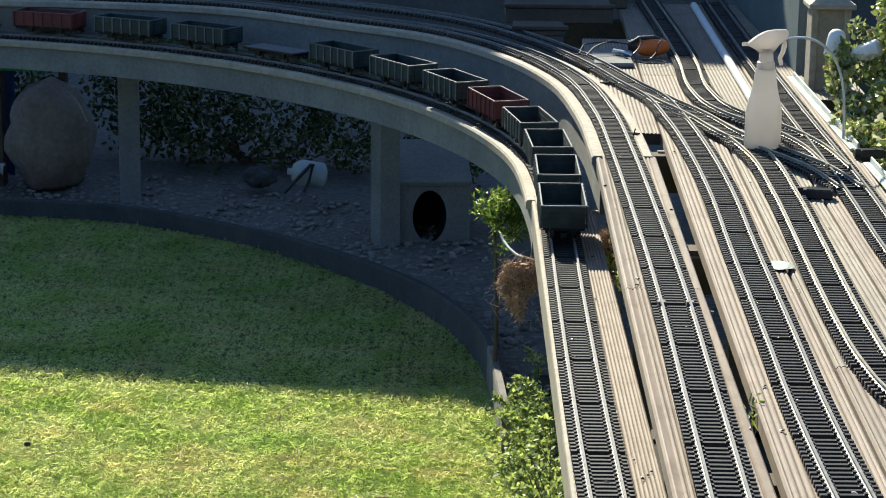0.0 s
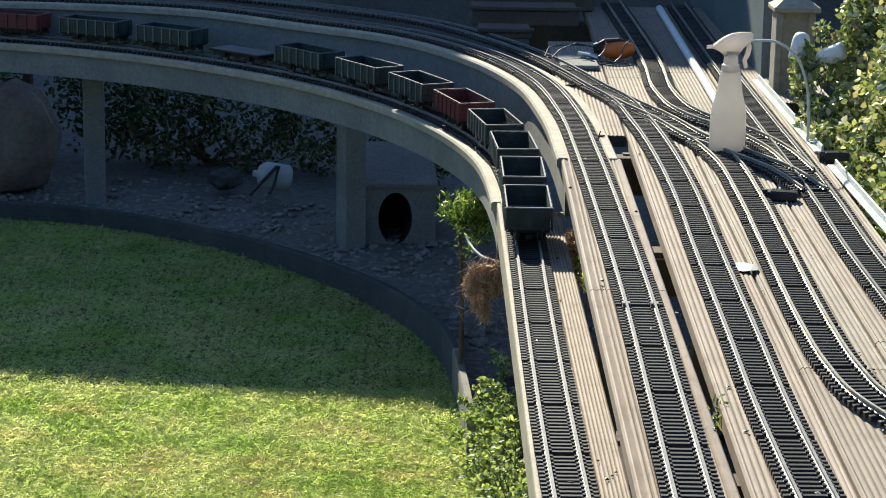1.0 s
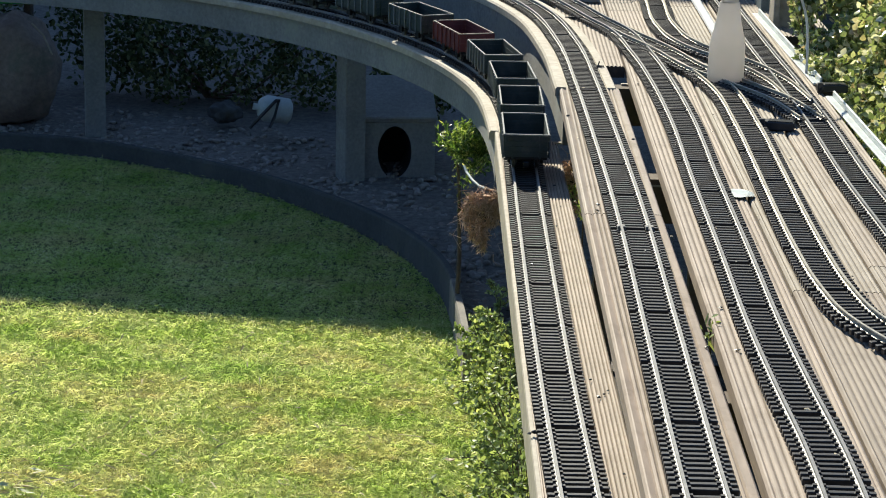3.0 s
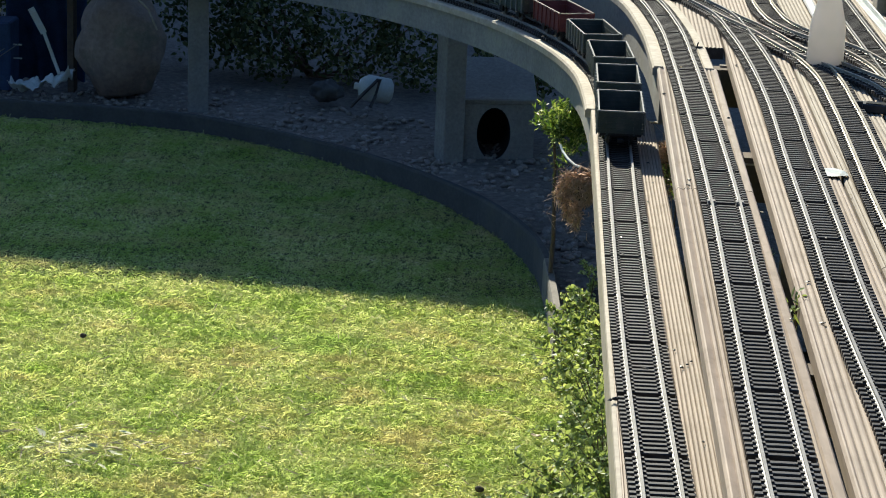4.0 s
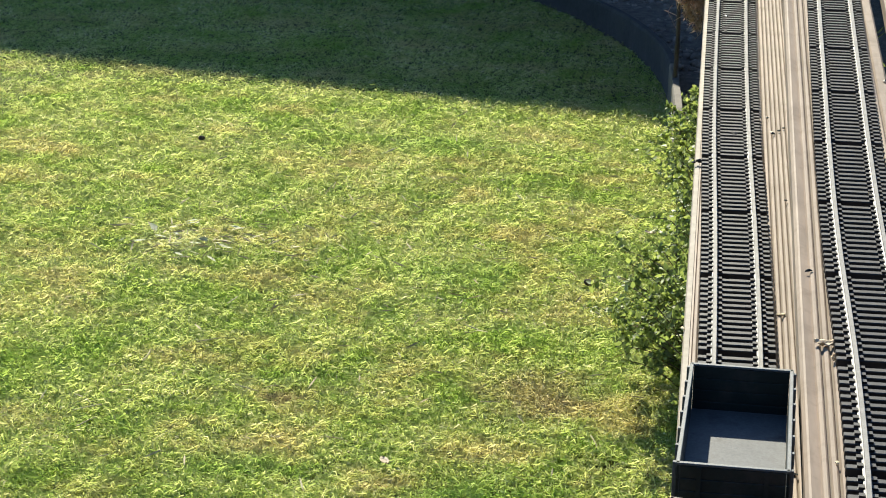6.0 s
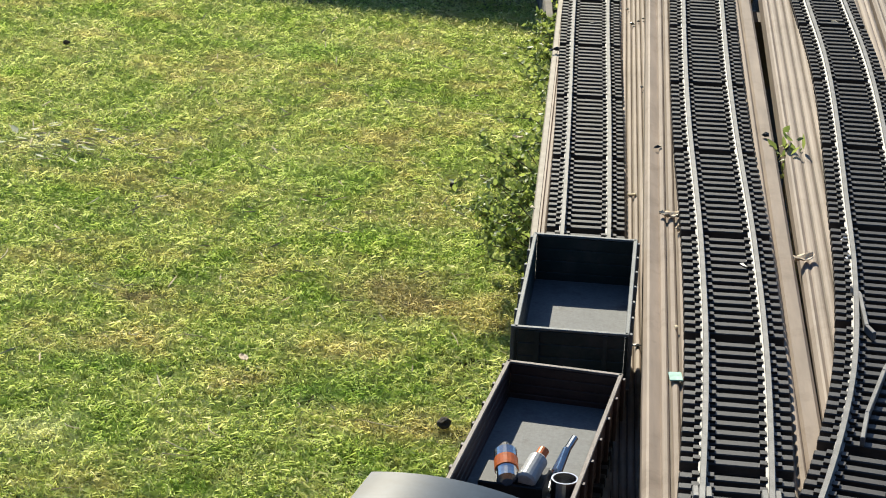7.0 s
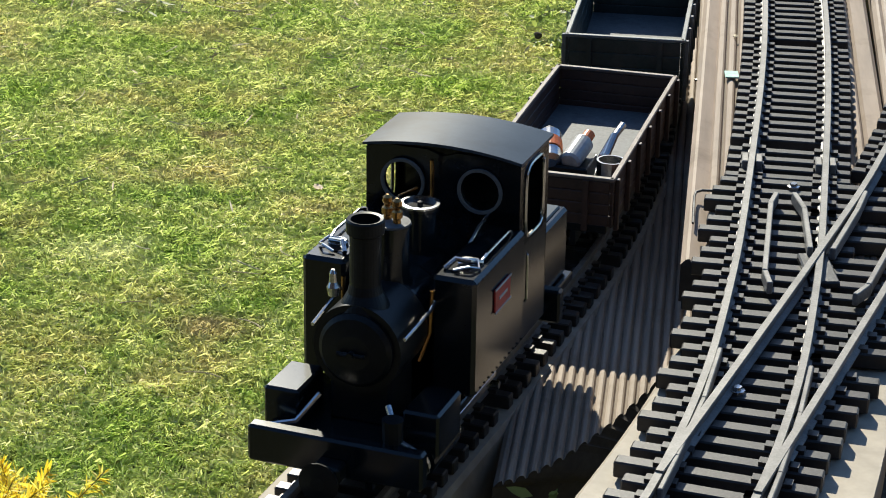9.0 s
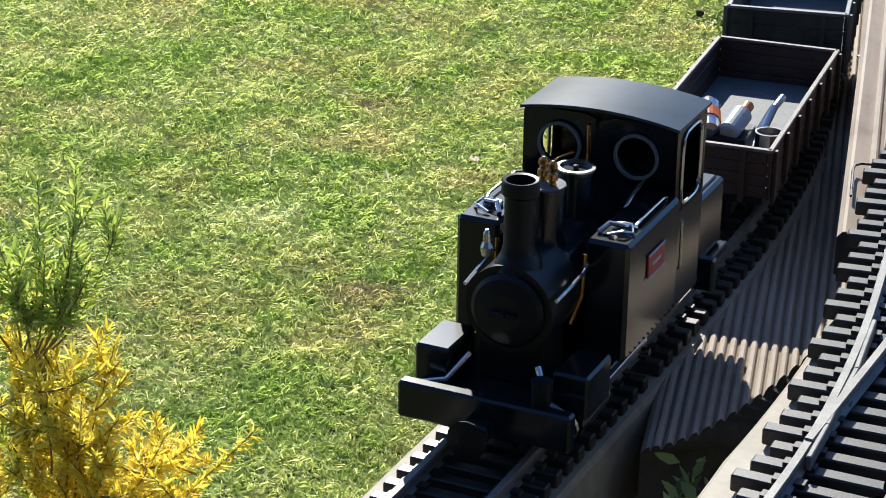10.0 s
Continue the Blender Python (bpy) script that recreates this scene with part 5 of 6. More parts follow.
# shrubs between the lawn and the lower deck
def arching_shrub(label, base, stems, n_leaf):
    """Low shrub of arching stems with small leaves in rows; stems give start, spread and height."""
    t = thing("cotoneaster_shrub", pose(*base), label, "shrub")
    o = np.array(base)
    bm = bmesh.new()
    p_all, d_all = [], []
    for y0, y1, x_out, z_top, count in stems:
        for k in range(count):
            y = rng.uniform(y0, y1)
            a = np.array([rng.uniform(0.0, 0.07), y, LAWN])
            top = rng.uniform(0.35, 1.0)
            e = np.array([-x_out * rng.uniform(0.15, 1.0) + 0.03, y + rng.normal() * 0.06, LAWN + (z_top - LAWN) * top])
            mid = (a + e) / 2 + np.array([0.01, 0, 0.35 * (z_top - LAWN) * top])
            way = [(1 - u) ** 2 * a + 2 * u * (1 - u) * mid + u * u * e for u in np.linspace(0, 1, 7)]
            tube(bm, [w - o for w in way], 0.0018, 5, 0.0006)
            twigs = [way[2:]]
            for q in range(4):
                st = way[rng.integers(2, 7)]
                en = st + rng.normal(size=3) * np.array([0.02, 0.024, 0.014]) + np.array([-0.006, 0, 0.006])
                tube(bm, [st - o, en - o], 0.0009, 4, 0.0004)
                twigs.append([st, en])
            for tw in twigs:
                tw = np.array(tw)
                for u in np.linspace(0, len(tw) - 1.001, n_leaf):
                    i = int(u)
                    c = tw[i] + (tw[i + 1] - tw[i]) * (u - i)
                    d = tw[i + 1] - tw[i]
                    d /= np.linalg.norm(d) + 1e-9
                    for j in range(2):
                        p_all.append(c - o)
                        d_all.append(d * 0.4 + rng.normal(size=3) * 0.7 + np.array([0, 0, 0.25]))
    part("stem_tangle", bm, TWIG, t)["kind"] = "stuff"
    part("leaves", leaves_mesh("leaves", np.array(p_all), 0.0122, normal_up=1.2, narrow=0.62, along=np.array(d_all) * 2), SHRUB, t)["kind"] = "stuff"


arching_shrub("low small-leaved green shrub beside the lower deck", (0.03, 0.9, LAWN), [(0.95, 1.25, 0.09, -0.47, 18), (0.4, 1.0, 0.13, -0.47, 60)], 10)
arching_shrub("small-leaved trailing shrub growing under the deck edge", (0.02, -0.3, LAWN), [(-0.62, -0.28, 0.19, -0.38, 66), (-0.3, 0.35, 0.11, -0.36, 50)], 11)

# conifer in its basket at the kerb, with a bent pipe and a mat of dry roots
con = thing("dwarf_conifer", pose(-0.095, 1.36, LAWN), "bright green leafy dwarf conifer beside the lower viaduct", "conifer")
bm = bmesh.new()
tube(bm, [(0, 0, 0), (0.005, 0, 0.2), (0.0, 0.01, 0.38), (-0.01, 0, 0.5)], 0.007, 8, 0.003)
part("trunk", bm, WOOD_DARK, con)
pts, dirs = [], []
for k in range(190):
    d = rng.normal(size=3)
    d[2] = abs(d[2]) * 1.1 + 0.3
    d /= np.linalg.norm(d)
    c = np.array([0.012, 0.0, 0.475]) + rng.normal(size=3) * np.array([0.021, 0.022, 0.022])
    c += np.array([0.03, 0, -0.025]) * (k % 3 == 0)
    for r in np.linspace(0.004, 0.036, 6):
        for j in range(3):
            pts.append(c + d * r)
            dirs.append(d * 1.1 + rng.normal(size=3) * 0.55)
part("needles", leaves_mesh("needles", np.array(pts), 0.0135, narrow=0.26, bend=0.12, along=np.array(dirs)), CONIFER, con)["kind"] = "stuff"
pts = clumps([(0.0, 0.0, 0.40, 0.035, 0.03, 0.05), (0.02, 0.0, 0.34, 0.03, 0.03, 0.04)], 260) 
part("shaded_needles", leaves_mesh("shaded_needles", pts[:60], 0.012, narrow=0.3), DARK_LEAF, con)["kind"] = "stuff"


def root_tangle(at_place, lobes, count, label):
    """A torn mat of roots: short fibres in lobes, longer loose ends and a few thick roots."""
    t = thing("dry_root_mat", pose(*at_place), label, "roots")
    p = clumps(lobes, count, 0.35)
    al = rng.normal(size=(len(p), 3)) + np.array([-0.3, 0, -0.5])
    part("fibre_tangle", leaves_mesh("fibre_tangle", p, 0.016, narrow=0.07, bend=0.3, along=al), FIBRE, t)["kind"] = "stuff"
    bm = bmesh.new()
    for k in range(60):
        b0 = np.array(lobes[k % len(lobes)][:3]) + rng.normal(size=3) * 0.02
        d = rng.normal(size=3) + np.array([-0.35, -0.2, -0.6])
        d /= np.linalg.norm(d)
        ln = rng.uniform(0.02, 0.055)
        tube(bm, [b0, b0 + d * ln * 0.5 + rng.normal(size=3) * 0.006, b0 + d * ln + rng.normal(size=3) * 0.01], 0.0009, 5, 0.0004)
    part("loose_roots", bm, FIBRE, t)["kind"] = "stuff"
    bm = bmesh.new()
    bmesh.ops.create_icosphere(bm, subdivisions=3, radius=0.018)
    for q in bm.verts:
        q.co *= 1 + 0.5 * noise.noise(q.co * 45)
    part("root_ball", bm, SOIL, t, smooth=True)
    return t


root_tangle((-0.035, 1.05, -0.245), [(-0.02, 0, 0.03, 0.03, 0.03, 0.025), (0.01, 0, 0.01, 0.035, 0.04, 0.04), (-0.04, 0, -0.005, 0.022, 0.025, 0.03), (-0.015, 0, -0.045, 0.025, 0.03, 0.03), (0.03, 0, 0.03, 0.03, 0.03, 0.03), (-0.005, 0, -0.07, 0.012, 0.02, 0.02)], 2600, "tangled reddish-brown dry roots hanging below the deck edge")
root_tangle((0.172, 1.06, -0.165), [(0, 0, 0.03, 0.035, 0.03, 0.03), (-0.01, 0, -0.01, 0.04, 0.04, 0.04), (0.01, 0, -0.05, 0.035, 0.03, 0.03)], 1500, "reddish-brown dry roots showing between the decks")
hanger = thing("basket_bracket", pose(0, 0, 0), "bent pipe with a pale end holding the roots", "bracket")
bm = bmesh.new()
tube(bm, [(-0.036, 1.095, -0.193), (0.0, 1.055, -0.197), (0.06, 1.045, -0.19), (0.145, 1.045, -0.183), (0.215, 1.045, -0.176), (0.24, 1.045, -0.172)], 0.0048, 10)
part("rod", bm, TWIG, hanger)
bm = bmesh.new()
tube(bm, [(-0.086, 1.21, -0.165), (-0.08, 1.19, -0.176), (-0.066, 1.15, -0.186), (-0.05, 1.115, -0.192), (-0.034, 1.093, -0.193)], 0.0032, 10)
part("tip", bm, DULL_WHITE, hanger)

# weeds in the slots between boards
for x, y, z, k, sz, mt in ((0.25, -0.93, 0.078, 34, 0.016, SHRUB), (0.236, -1.82, 0.09, 26, 0.0135, SHRUB), (0.142, 0.62, -0.09, 30, 0.013, SHRUB), (0.15, 0.40, -0.06, 46, 0.013, SHRUB), (0.016, -2.952, -0.012, 48, 0.014, SHRUB), (0.265, -0.3, -0.02, 20, 0.02, SHRUB)):
    wd_ = thing("weed", pose(x, y, z), "small green weed growing up between the boards", "weed", "weeds between the decks")
    c = rng.normal(size=(k, 3)) * np.array([0.006, 0.012, 0.012]) * (1 if k < 50 else 2.2)
    al = rng.normal(size=(k, 3)) + np.array([0, 0, 0.9])
    part("leaves", leaves_mesh("leaves", c, sz, narrow=0.42 if k < 50 else 0.6, along=al * 2), mt, wd_)["kind"] = "stuff"
    bm = bmesh.new()
    tube(bm, [(0, 0, -0.2 if z > -0.05 else -0.4), (0.002, 0.003, -0.05), (0, 0, 0.01)], 0.0018, 6)
    part("stem", bm, TWIG, wd_)

# golden conifer near the camera: sprays of whorled needles, gold below, green above
gold = thing("golden_conifer", pose(-0.60, -2.35, LAWN), "golden-yellow feathery conifer with green shoots beside the lawn", "conifer")
bm = bmesh.new()
tube(bm, [(0, 0, 0), (0.005, 0.02, 0.10), (0.0, 0.03, 0.2), (-0.015, 0.03, 0.30), (-0.02, 0.0, 0.37)], 0.008, 8, 0.002)
gold_p, gold_d, green_p, green_d = [], [], [], []


def spray(a, b, sink_p, sink_d, density, sway=0.02, first=0.25, per=4):
    """A curved twig from a to b, set with needles over its outer part."""
    a, b = np.array(a, float), np.array(b, float)
    mid = (a + b) / 2 + rng.normal(size=3) * sway + np.array([0, 0, -0.15 * np.linalg.norm(b - a)])
    way = [(1 - u) ** 2 * a + 2 * u * (1 - u) * mid + u * u * b for u in np.linspace(0, 1, 12)]
    tube(bm, way, 0.0011, 6, 0.0005)
    ln = np.linalg.norm(b - a)
    for u in np.arange(first, 1.0, density / ln):
        p = (1 - u) ** 2 * a + 2 * u * (1 - u) * mid + u * u * b
        d = 2 * (1 - u) * (mid - a) + 2 * u * (b - mid)
        d /= np.linalg.norm(d)
        for j in range(per):
            e = rng.normal(size=3)
            e /= np.linalg.norm(e)
            sink_p.append(p)
            sink_d.append(d * 0.75 + e * 0.8)
    return way


# ends of the golden branches, in plan and height about the stem
for x, z, side_n in ((0.043, 0.364, 5), (0.126, 0.317, 4), (0.154, 0.292, 4), (0.067, 0.319, 7), (-0.01, 0.37, 5), (-0.044, 0.42, 4), (0.013, 0.304, 8), (0.081, 0.266, 8), (-0.04, 0.30, 8), (0.05, 0.25, 8), (0.12, 0.24, 7), (0.0, 0.24, 8), (-0.07, 0.34, 5), (-0.1, 0.28, 8)):
    for layer in range(2):
        tipp = np.array([x, rng.normal() * 0.045, z]) + rng.normal(size=3) * 0.006 - np.array([0, 0, 0.02 * layer])
        root = np.array([x * 0.35, tipp[1] * 0.4, z - 0.10 - 0.04 * rng.uniform()])
        olive = x < -0.06 and layer
        spray(root, tipp, green_p if olive else gold_p, green_d if olive else gold_d, 0.0032, 0.008, 0.3, 4)
        for k in range(side_n):
            o = root + (tipp - root) * rng.uniform(0.35, 0.85)
            e = o + np.array([rng.normal() * 0.022, rng.normal() * 0.022, rng.uniform(0.015, 0.038)])
            spray(o, e, gold_p, gold_d, 0.0030, 0.004, 0.1, 4)
for x, z in ((0.017, 0.535), (0.033, 0.531), (0.062, 0.503), (-0.031, 0.512), (-0.024, 0.489), (0.04, 0.45), (-0.055, 0.47), (0.0, 0.47), (-0.07, 0.44), (0.02, 0.42), (-0.02, 0.43), (0.05, 0.47)):
    tipp = np.array([x, rng.normal() * 0.03, z])
    root = np.array([-0.02 + x * 0.25, rng.normal() * 0.01, 0.37])
    way = spray(root, tipp, green_p, green_d, 0.0050, 0.008, 0.30, 4)
    for k in range(2):
        o = way[rng.integers(5, 10)]
        spray(o, o + np.array([rng.normal() * 0.018, rng.normal() * 0.015, rng.uniform(0.02, 0.045)]), green_p, green_d, 0.0050, 0.004, 0.1, 4)
part("branchwork", bm, YELLOW_TWIG, gold)["kind"] = "stuff"
part("golden_foliage", leaves_mesh("golden_foliage", np.array(gold_p), 0.0130, narrow=0.20, bend=0.10, along=np.array(gold_d) * 2), GOLD, gold)["kind"] = "stuff"
part("green_growth", leaves_mesh("green_growth", np.array(green_p), 0.0145, narrow=0.22, bend=0.14, along=np.array(green_d) * 2), GREEN_SPRIG, gold, "green needle shoots")["kind"] = "stuff"

# ivy hedge beside the outer track
shrub("ivy_hedge", "pale green and yellowing ivy covering the fence beside the deck", "hedge", (0.95, 1.2, LAWN), [(0.97, 1.30, 0.15, 0.10, 0.15, 0.12), (0.84, 1.20, 0.11, 0.08, 0.12, 0.12), (0.84, 1.0, 0.06, 0.08, 0.18, 0.12), (1.04, 1.25, 0.34, 0.12, 0.16, 0.14), (0.83, 0.85, 0.02, 0.08, 0.18, 0.10), (0.84, 0.65, 0.0, 0.09, 0.18, 0.10), (0.96, 1.0, 0.22, 0.12, 0.25, 0.16), (0.83, 0.42, -0.02, 0.08, 0.15, 0.09), (0.93, 0.75, 0.12, 0.1, 0.15, 0.12), (0.92, 0.92, 0.24, 0.08, 0.14, 0.14), (0.98, 1.12, 0.38, 0.1, 0.12, 0.1), (0.92, 0.5, 0.06, 0.1, 0.2, 0.12), (0.84, 0.2, -0.02, 0.08, 0.15, 0.08), (1.02, 1.5, 0.42, 0.09, 0.12, 0.14), (1.10, 1.5, 0.52, 0.12, 0.14, 0.16), (1.15, 1.45, 0.30, 0.12, 0.16, 0.18), (0.875, 1.38, 0.36, 0.045, 0.05, 0.07), (0.93, 1.36, 0.40, 0.06, 0.06, 0.09), (0.90, 1.36, 0.28, 0.06, 0.06, 0.09)], 44000, 0.0165, IVY, 30, 0.75, 0.004)
shrub("ivy_trail", "loose yellowing ivy sprays over the white trim", "ivy", (0.76, 1.2, -0.1), [(0.74, 1.33, 0.21, 0.03, 0.05, 0.06), (0.755, 1.22, 0.13, 0.035, 0.08, 0.07), (0.775, 1.1, 0.07, 0.04, 0.1, 0.07), (0.79, 0.85, 0.05, 0.045, 0.12, 0.06), (0.79, 0.6, 0.0, 0.05, 0.1, 0.06), (0.72, 1.30, 0.24, 0.02, 0.03, 0.03), (0.80, 1.30, 0.26, 0.05, 0.03, 0.05), (0.86, 1.30, 0.24, 0.05, 0.03, 0.05), (0.74, 1.05, 0.13, 0.02, 0.08, 0.03), (0.785, 1.36, 0.335, 0.022, 0.02, 0.022), (0.745, 1.33, 0.285, 0.016, 0.02, 0.025), (0.82, 1.34, 0.30, 0.03, 0.03, 0.035), (0.735, 1.33, 0.245, 0.018, 0.02, 0.03)], 4000, 0.0155, IVY, 20, 0.75, 0.0018)

# dark evergreens behind the viaduct
shrub("evergreen_shrub", "dark evergreen shrub in the shade behind the viaduct", "shrub", (-1.0, 4.1, LAWN + 0.05), [(-1.15, 3.95, -0.38, 0.2, 0.2, 0.2), (-0.85, 3.95, -0.34, 0.2, 0.2, 0.24), (-0.6, 3.9, -0.4, 0.15, 0.2, 0.18), (-1.35, 4.1, -0.3, 0.25, 0.2, 0.26)], 6500, 0.022, DARK_LEAF, 14, 0.6, 0.006)
shrub("evergreen_shrub", "dark shaded hedge behind the boulder", "shrub", (-2.2, 4.3, LAWN + 0.05), [(-2.0, 4.2, -0.3, 0.3, 0.2, 0.3), (-2.5, 4.2, -0.3, 0.3, 0.2, 0.3), (-3.0, 4.2, -0.3, 0.3, 0.2, 0.3)], 6500, 0.024, DARK_LEAF, 14, 0.6, 0.006)

shrub("evergreen_shrub", "small dark evergreen shrub behind the tunnel block", "shrub", (-0.2, 3.6, LAWN + 0.05), [(-0.2, 3.6, -0.35, 0.2, 0.15, 0.2)], 1600, 0.022, DARK_LEAF, 5, 0.6, 0.005)

# pebbles on the shaded bed
m = 2600
s = rng.uniform(0, KERB.length, m)
q, d = KERB.at(s)
w = 0.02 + 0.55 * rng.uniform(0, 1, m) ** 1.4
px = q[:, 0] + d[:, 1] * w
py = q[:, 1] - d[:, 0] * w
bm = bmesh.new()
bmesh.ops.create_icosphere(bm, subdivisions=1, radius=1)
ico_v = np.array([v_.co for v_ in bm.verts])
ico_f = np.array([[v_.index for v_ in f_.verts] for f_ in bm.faces])
bm.free()
sz = rng.uniform(0.006, 0.017, m)[:, None] * np.stack([np.ones(m), rng.uniform(0.6, 1, m), rng.uniform(0.4, 0.7, m)], 1)
rot = rng.uniform(0, 6.28, m)
vv = ico_v[None] * sz[:, None] * (1 + 0.15 * rng.normal(size=(m, len(ico_v), 1)))
xx = vv[..., 0] * np.cos(rot)[:, None] - vv[..., 1] * np.sin(rot)[:, None] + px[:, None]
yy = vv[..., 0] * np.sin(rot)[:, None] + vv[..., 1] * np.cos(rot)[:, None] + py[:, None]
zz = vv[..., 2] + (LAWN + 0.02 + 0.025 * np.minimum(1, w / 0.8))[:, None]
allf = (ico_f[None] + len(ico_v) * np.arange(m)[:, None, None]).reshape(-1, 3)
tagged(part("pebbles", raw_mesh("pebbles", np.stack([xx, yy, zz], -1).reshape(-1, 3), allf, 3), PEBBLE), "loose grey-brown pebbles on the shaded bed", "pebbles", kind="stuff")

# ---- things in the shade under and behind the viaduct ----


def lump(name, label, category, at_pose, radii, seed, material, rough=0.16, sub=4, freq=2.2):
    t = thing(name, at_pose, label, category)
    bm = bmesh.new()
    bmesh.ops.create_icosphere(bm, subdivisions=sub, radius=1)
    for v_ in bm.verts:
        k = 1 + rough * noise.noise(v_.co * freq + Vector((seed, 0, 0))) + rough * 0.4 * noise.noise(v_.co * freq * 3 + Vector((0, seed, 0)))
        v_.co = Vector((v_.co.x * radii[0] * k, v_.co.y * radii[1] * k, max(v_.co.z * k, -0.93) * radii[2]))
    part("stone", bm, material, t, smooth=True)
    return t


lump("boulder", "large rounded brown boulder standing in the shade", "boulder", pose(-1.655, 3.66, LAWN + 0.22), (0.155, 0.13, 0.2), 3.1, BOULDER)
lump("rock", "small grey rock on the gravel bed", "rock", pose(-0.9, 3.62, LAWN + 0.09), (0.06, 0.05, 0.04), 8.1, SHADED_STONE, 0.25)
lump("rock", "flat grey rock lying in the shade", "rock", pose(0.04, 3.35, LAWN + 0.1), (0.14, 0.1, 0.05), 5.1, CONCRETE, 0.25)

# tunnel block with a round opening
tun = thing("tunnel_block", pose(-0.285, 2.93, LAWN + 0.02, 0, 0, 6), "grey concrete block with a dark round opening", "tunnel block")
bm = bmesh.new()
n = 40
hw, hh, cz = 0.132, 0.10, 0.1


def ring_at(y, rx, rz, zc):
    return [bm.verts.new((rx * math.cos(2 * math.pi * k / n), y, zc + rz * math.sin(2 * math.pi * k / n))) for k in range(n)]


outer = []
for k in range(n):
    a = 2 * math.pi * k / n
    ca, sa = math.cos(a), math.sin(a)
    sc = min(hw / max(abs(ca), 1e-6), (hh if sa > 0 else cz) / max(abs(sa), 1e-6))
    outer.append((ca * sc, cz + sa * sc))
front_o = [bm.verts.new((x, 0, z)) for x, z in outer]
back_o = [bm.verts.new((x, 0.26, z + (0.09 if z > cz + 0.05 else 0))) for x, z in outer]
front_i = ring_at(0, 0.055, 0.086, 0.094)
mid_i = ring_at(0.22, 0.055, 0.086, 0.094)
for a, b in ((front_o, front_i), (back_o, front_o)):
    for k in range(n):
        bm.faces.new((a[k], a[(k + 1) % n], b[(k + 1) % n], b[k]))
bm.faces.new(back_o)
part("block", bm, CONCRETE, tun)
bm = bmesh.new()
front_i = ring_at(0.001, 0.0552, 0.0862, 0.094)
mid_i = ring_at(0.22, 0.0552, 0.0862, 0.094)
for k in range(n):
    bm.faces.new((front_i[k], front_i[(k + 1) % n], mid_i[(k + 1) % n], mid_i[k]))
bm.faces.new(mid_i)
part("bore", bm, DARK_VOID, tun, "dark round bore")
bm = bmesh.new()
box(bm, -0.138, 0.138, -0.012, 0.27, -0.012, 0.008, 0.004, pose(0, 0, 0.207, 19, 0, 0))
part("sloped_cap", bm, CONCRETE, tun)

# white can with a dark strap
can = thing("white_container", pose(-0.715, 3.44, LAWN + 0.085, 0, 0, 15), "white plastic container with a black strap lying on gravel", "container")
bm = bmesh.new()
lathe(bm, [(0.03, 0), (0.045, 0.01), (0.047, 0.09), (0.03, 0.115), (0.012, 0.12), (0.012, 0.135)], 24, pose(0.06, 0, 0.046, 0, -80, 0))
part("body", bm, DULL_WHITE, can, smooth=True)
bm = bmesh.new()
tube(bm, [(-0.09, -0.03, 0.0), (-0.05, -0.05, 0.05), (0.0, -0.05, 0.1), (0.01, -0.04, 0.1), (-0.01, -0.06, 0.04), (-0.03, -0.08, 0.01)], 0.006, 8)
part("strap", bm, DARK_PLASTIC, can)

cloth = thing("crumpled_sheet", pose(-1.91, 3.53, LAWN + 0.06), "crumpled off-white plastic sheet beside the boulder", "sheet")
bm = bmesh.new()
bmesh.ops.create_grid(bm, x_segments=30, y_segments=18, size=1)
for v_ in bm.verts:
    x, y = v_.co.x * 0.11, v_.co.y * 0.05
    v_.co = Vector((x, y + 0.02 * noise.noise((x * 12, y * 12, 2)), 0.025 + 0.05 * max(0, x / 0.11) + 0.05 * noise.noise((x * 22, y * 22, 5)) + 0.02 * noise.noise((x * 60, y * 60, 1))))
bmesh.ops.solidify(bm, geom=bm.faces[:], thickness=0.001)
part("sheet", bm, DULL_WHITE, cloth, smooth=True)
bm = bmesh.new()
box(bm, -0.012, 0.012, -0.002, 0.002, 0, 0.10, 0.001, pose(0.0, 0.05, 0.20, 0, -28, 0))
box(bm, -0.006, 0.006, -0.002, 0.002, -0.17, 0.02, 0.001, pose(0.0, 0.052, 0.20, 0, -20, 0))
part("marker", bm, DULL_WHITE, cloth)

bench = thing("green_trestle", pose(-1.70, 3.72, LAWN), "green painted wooden trestle in the shade", "trestle")
bm = bmesh.new()
box(bm, -0.16, 0.11, -0.04, 0.04, 0.45, 0.475, 0.003)
part("top", bm, GREEN_BENCH, bench)
for x in (-0.14, 0.09):
    bm = bmesh.new()
    box(bm, x - 0.012, x + 0.012, -0.03, 0.03, 0, 0.45, 0.002)
    part("leg", bm, WOOD_DARK, bench)
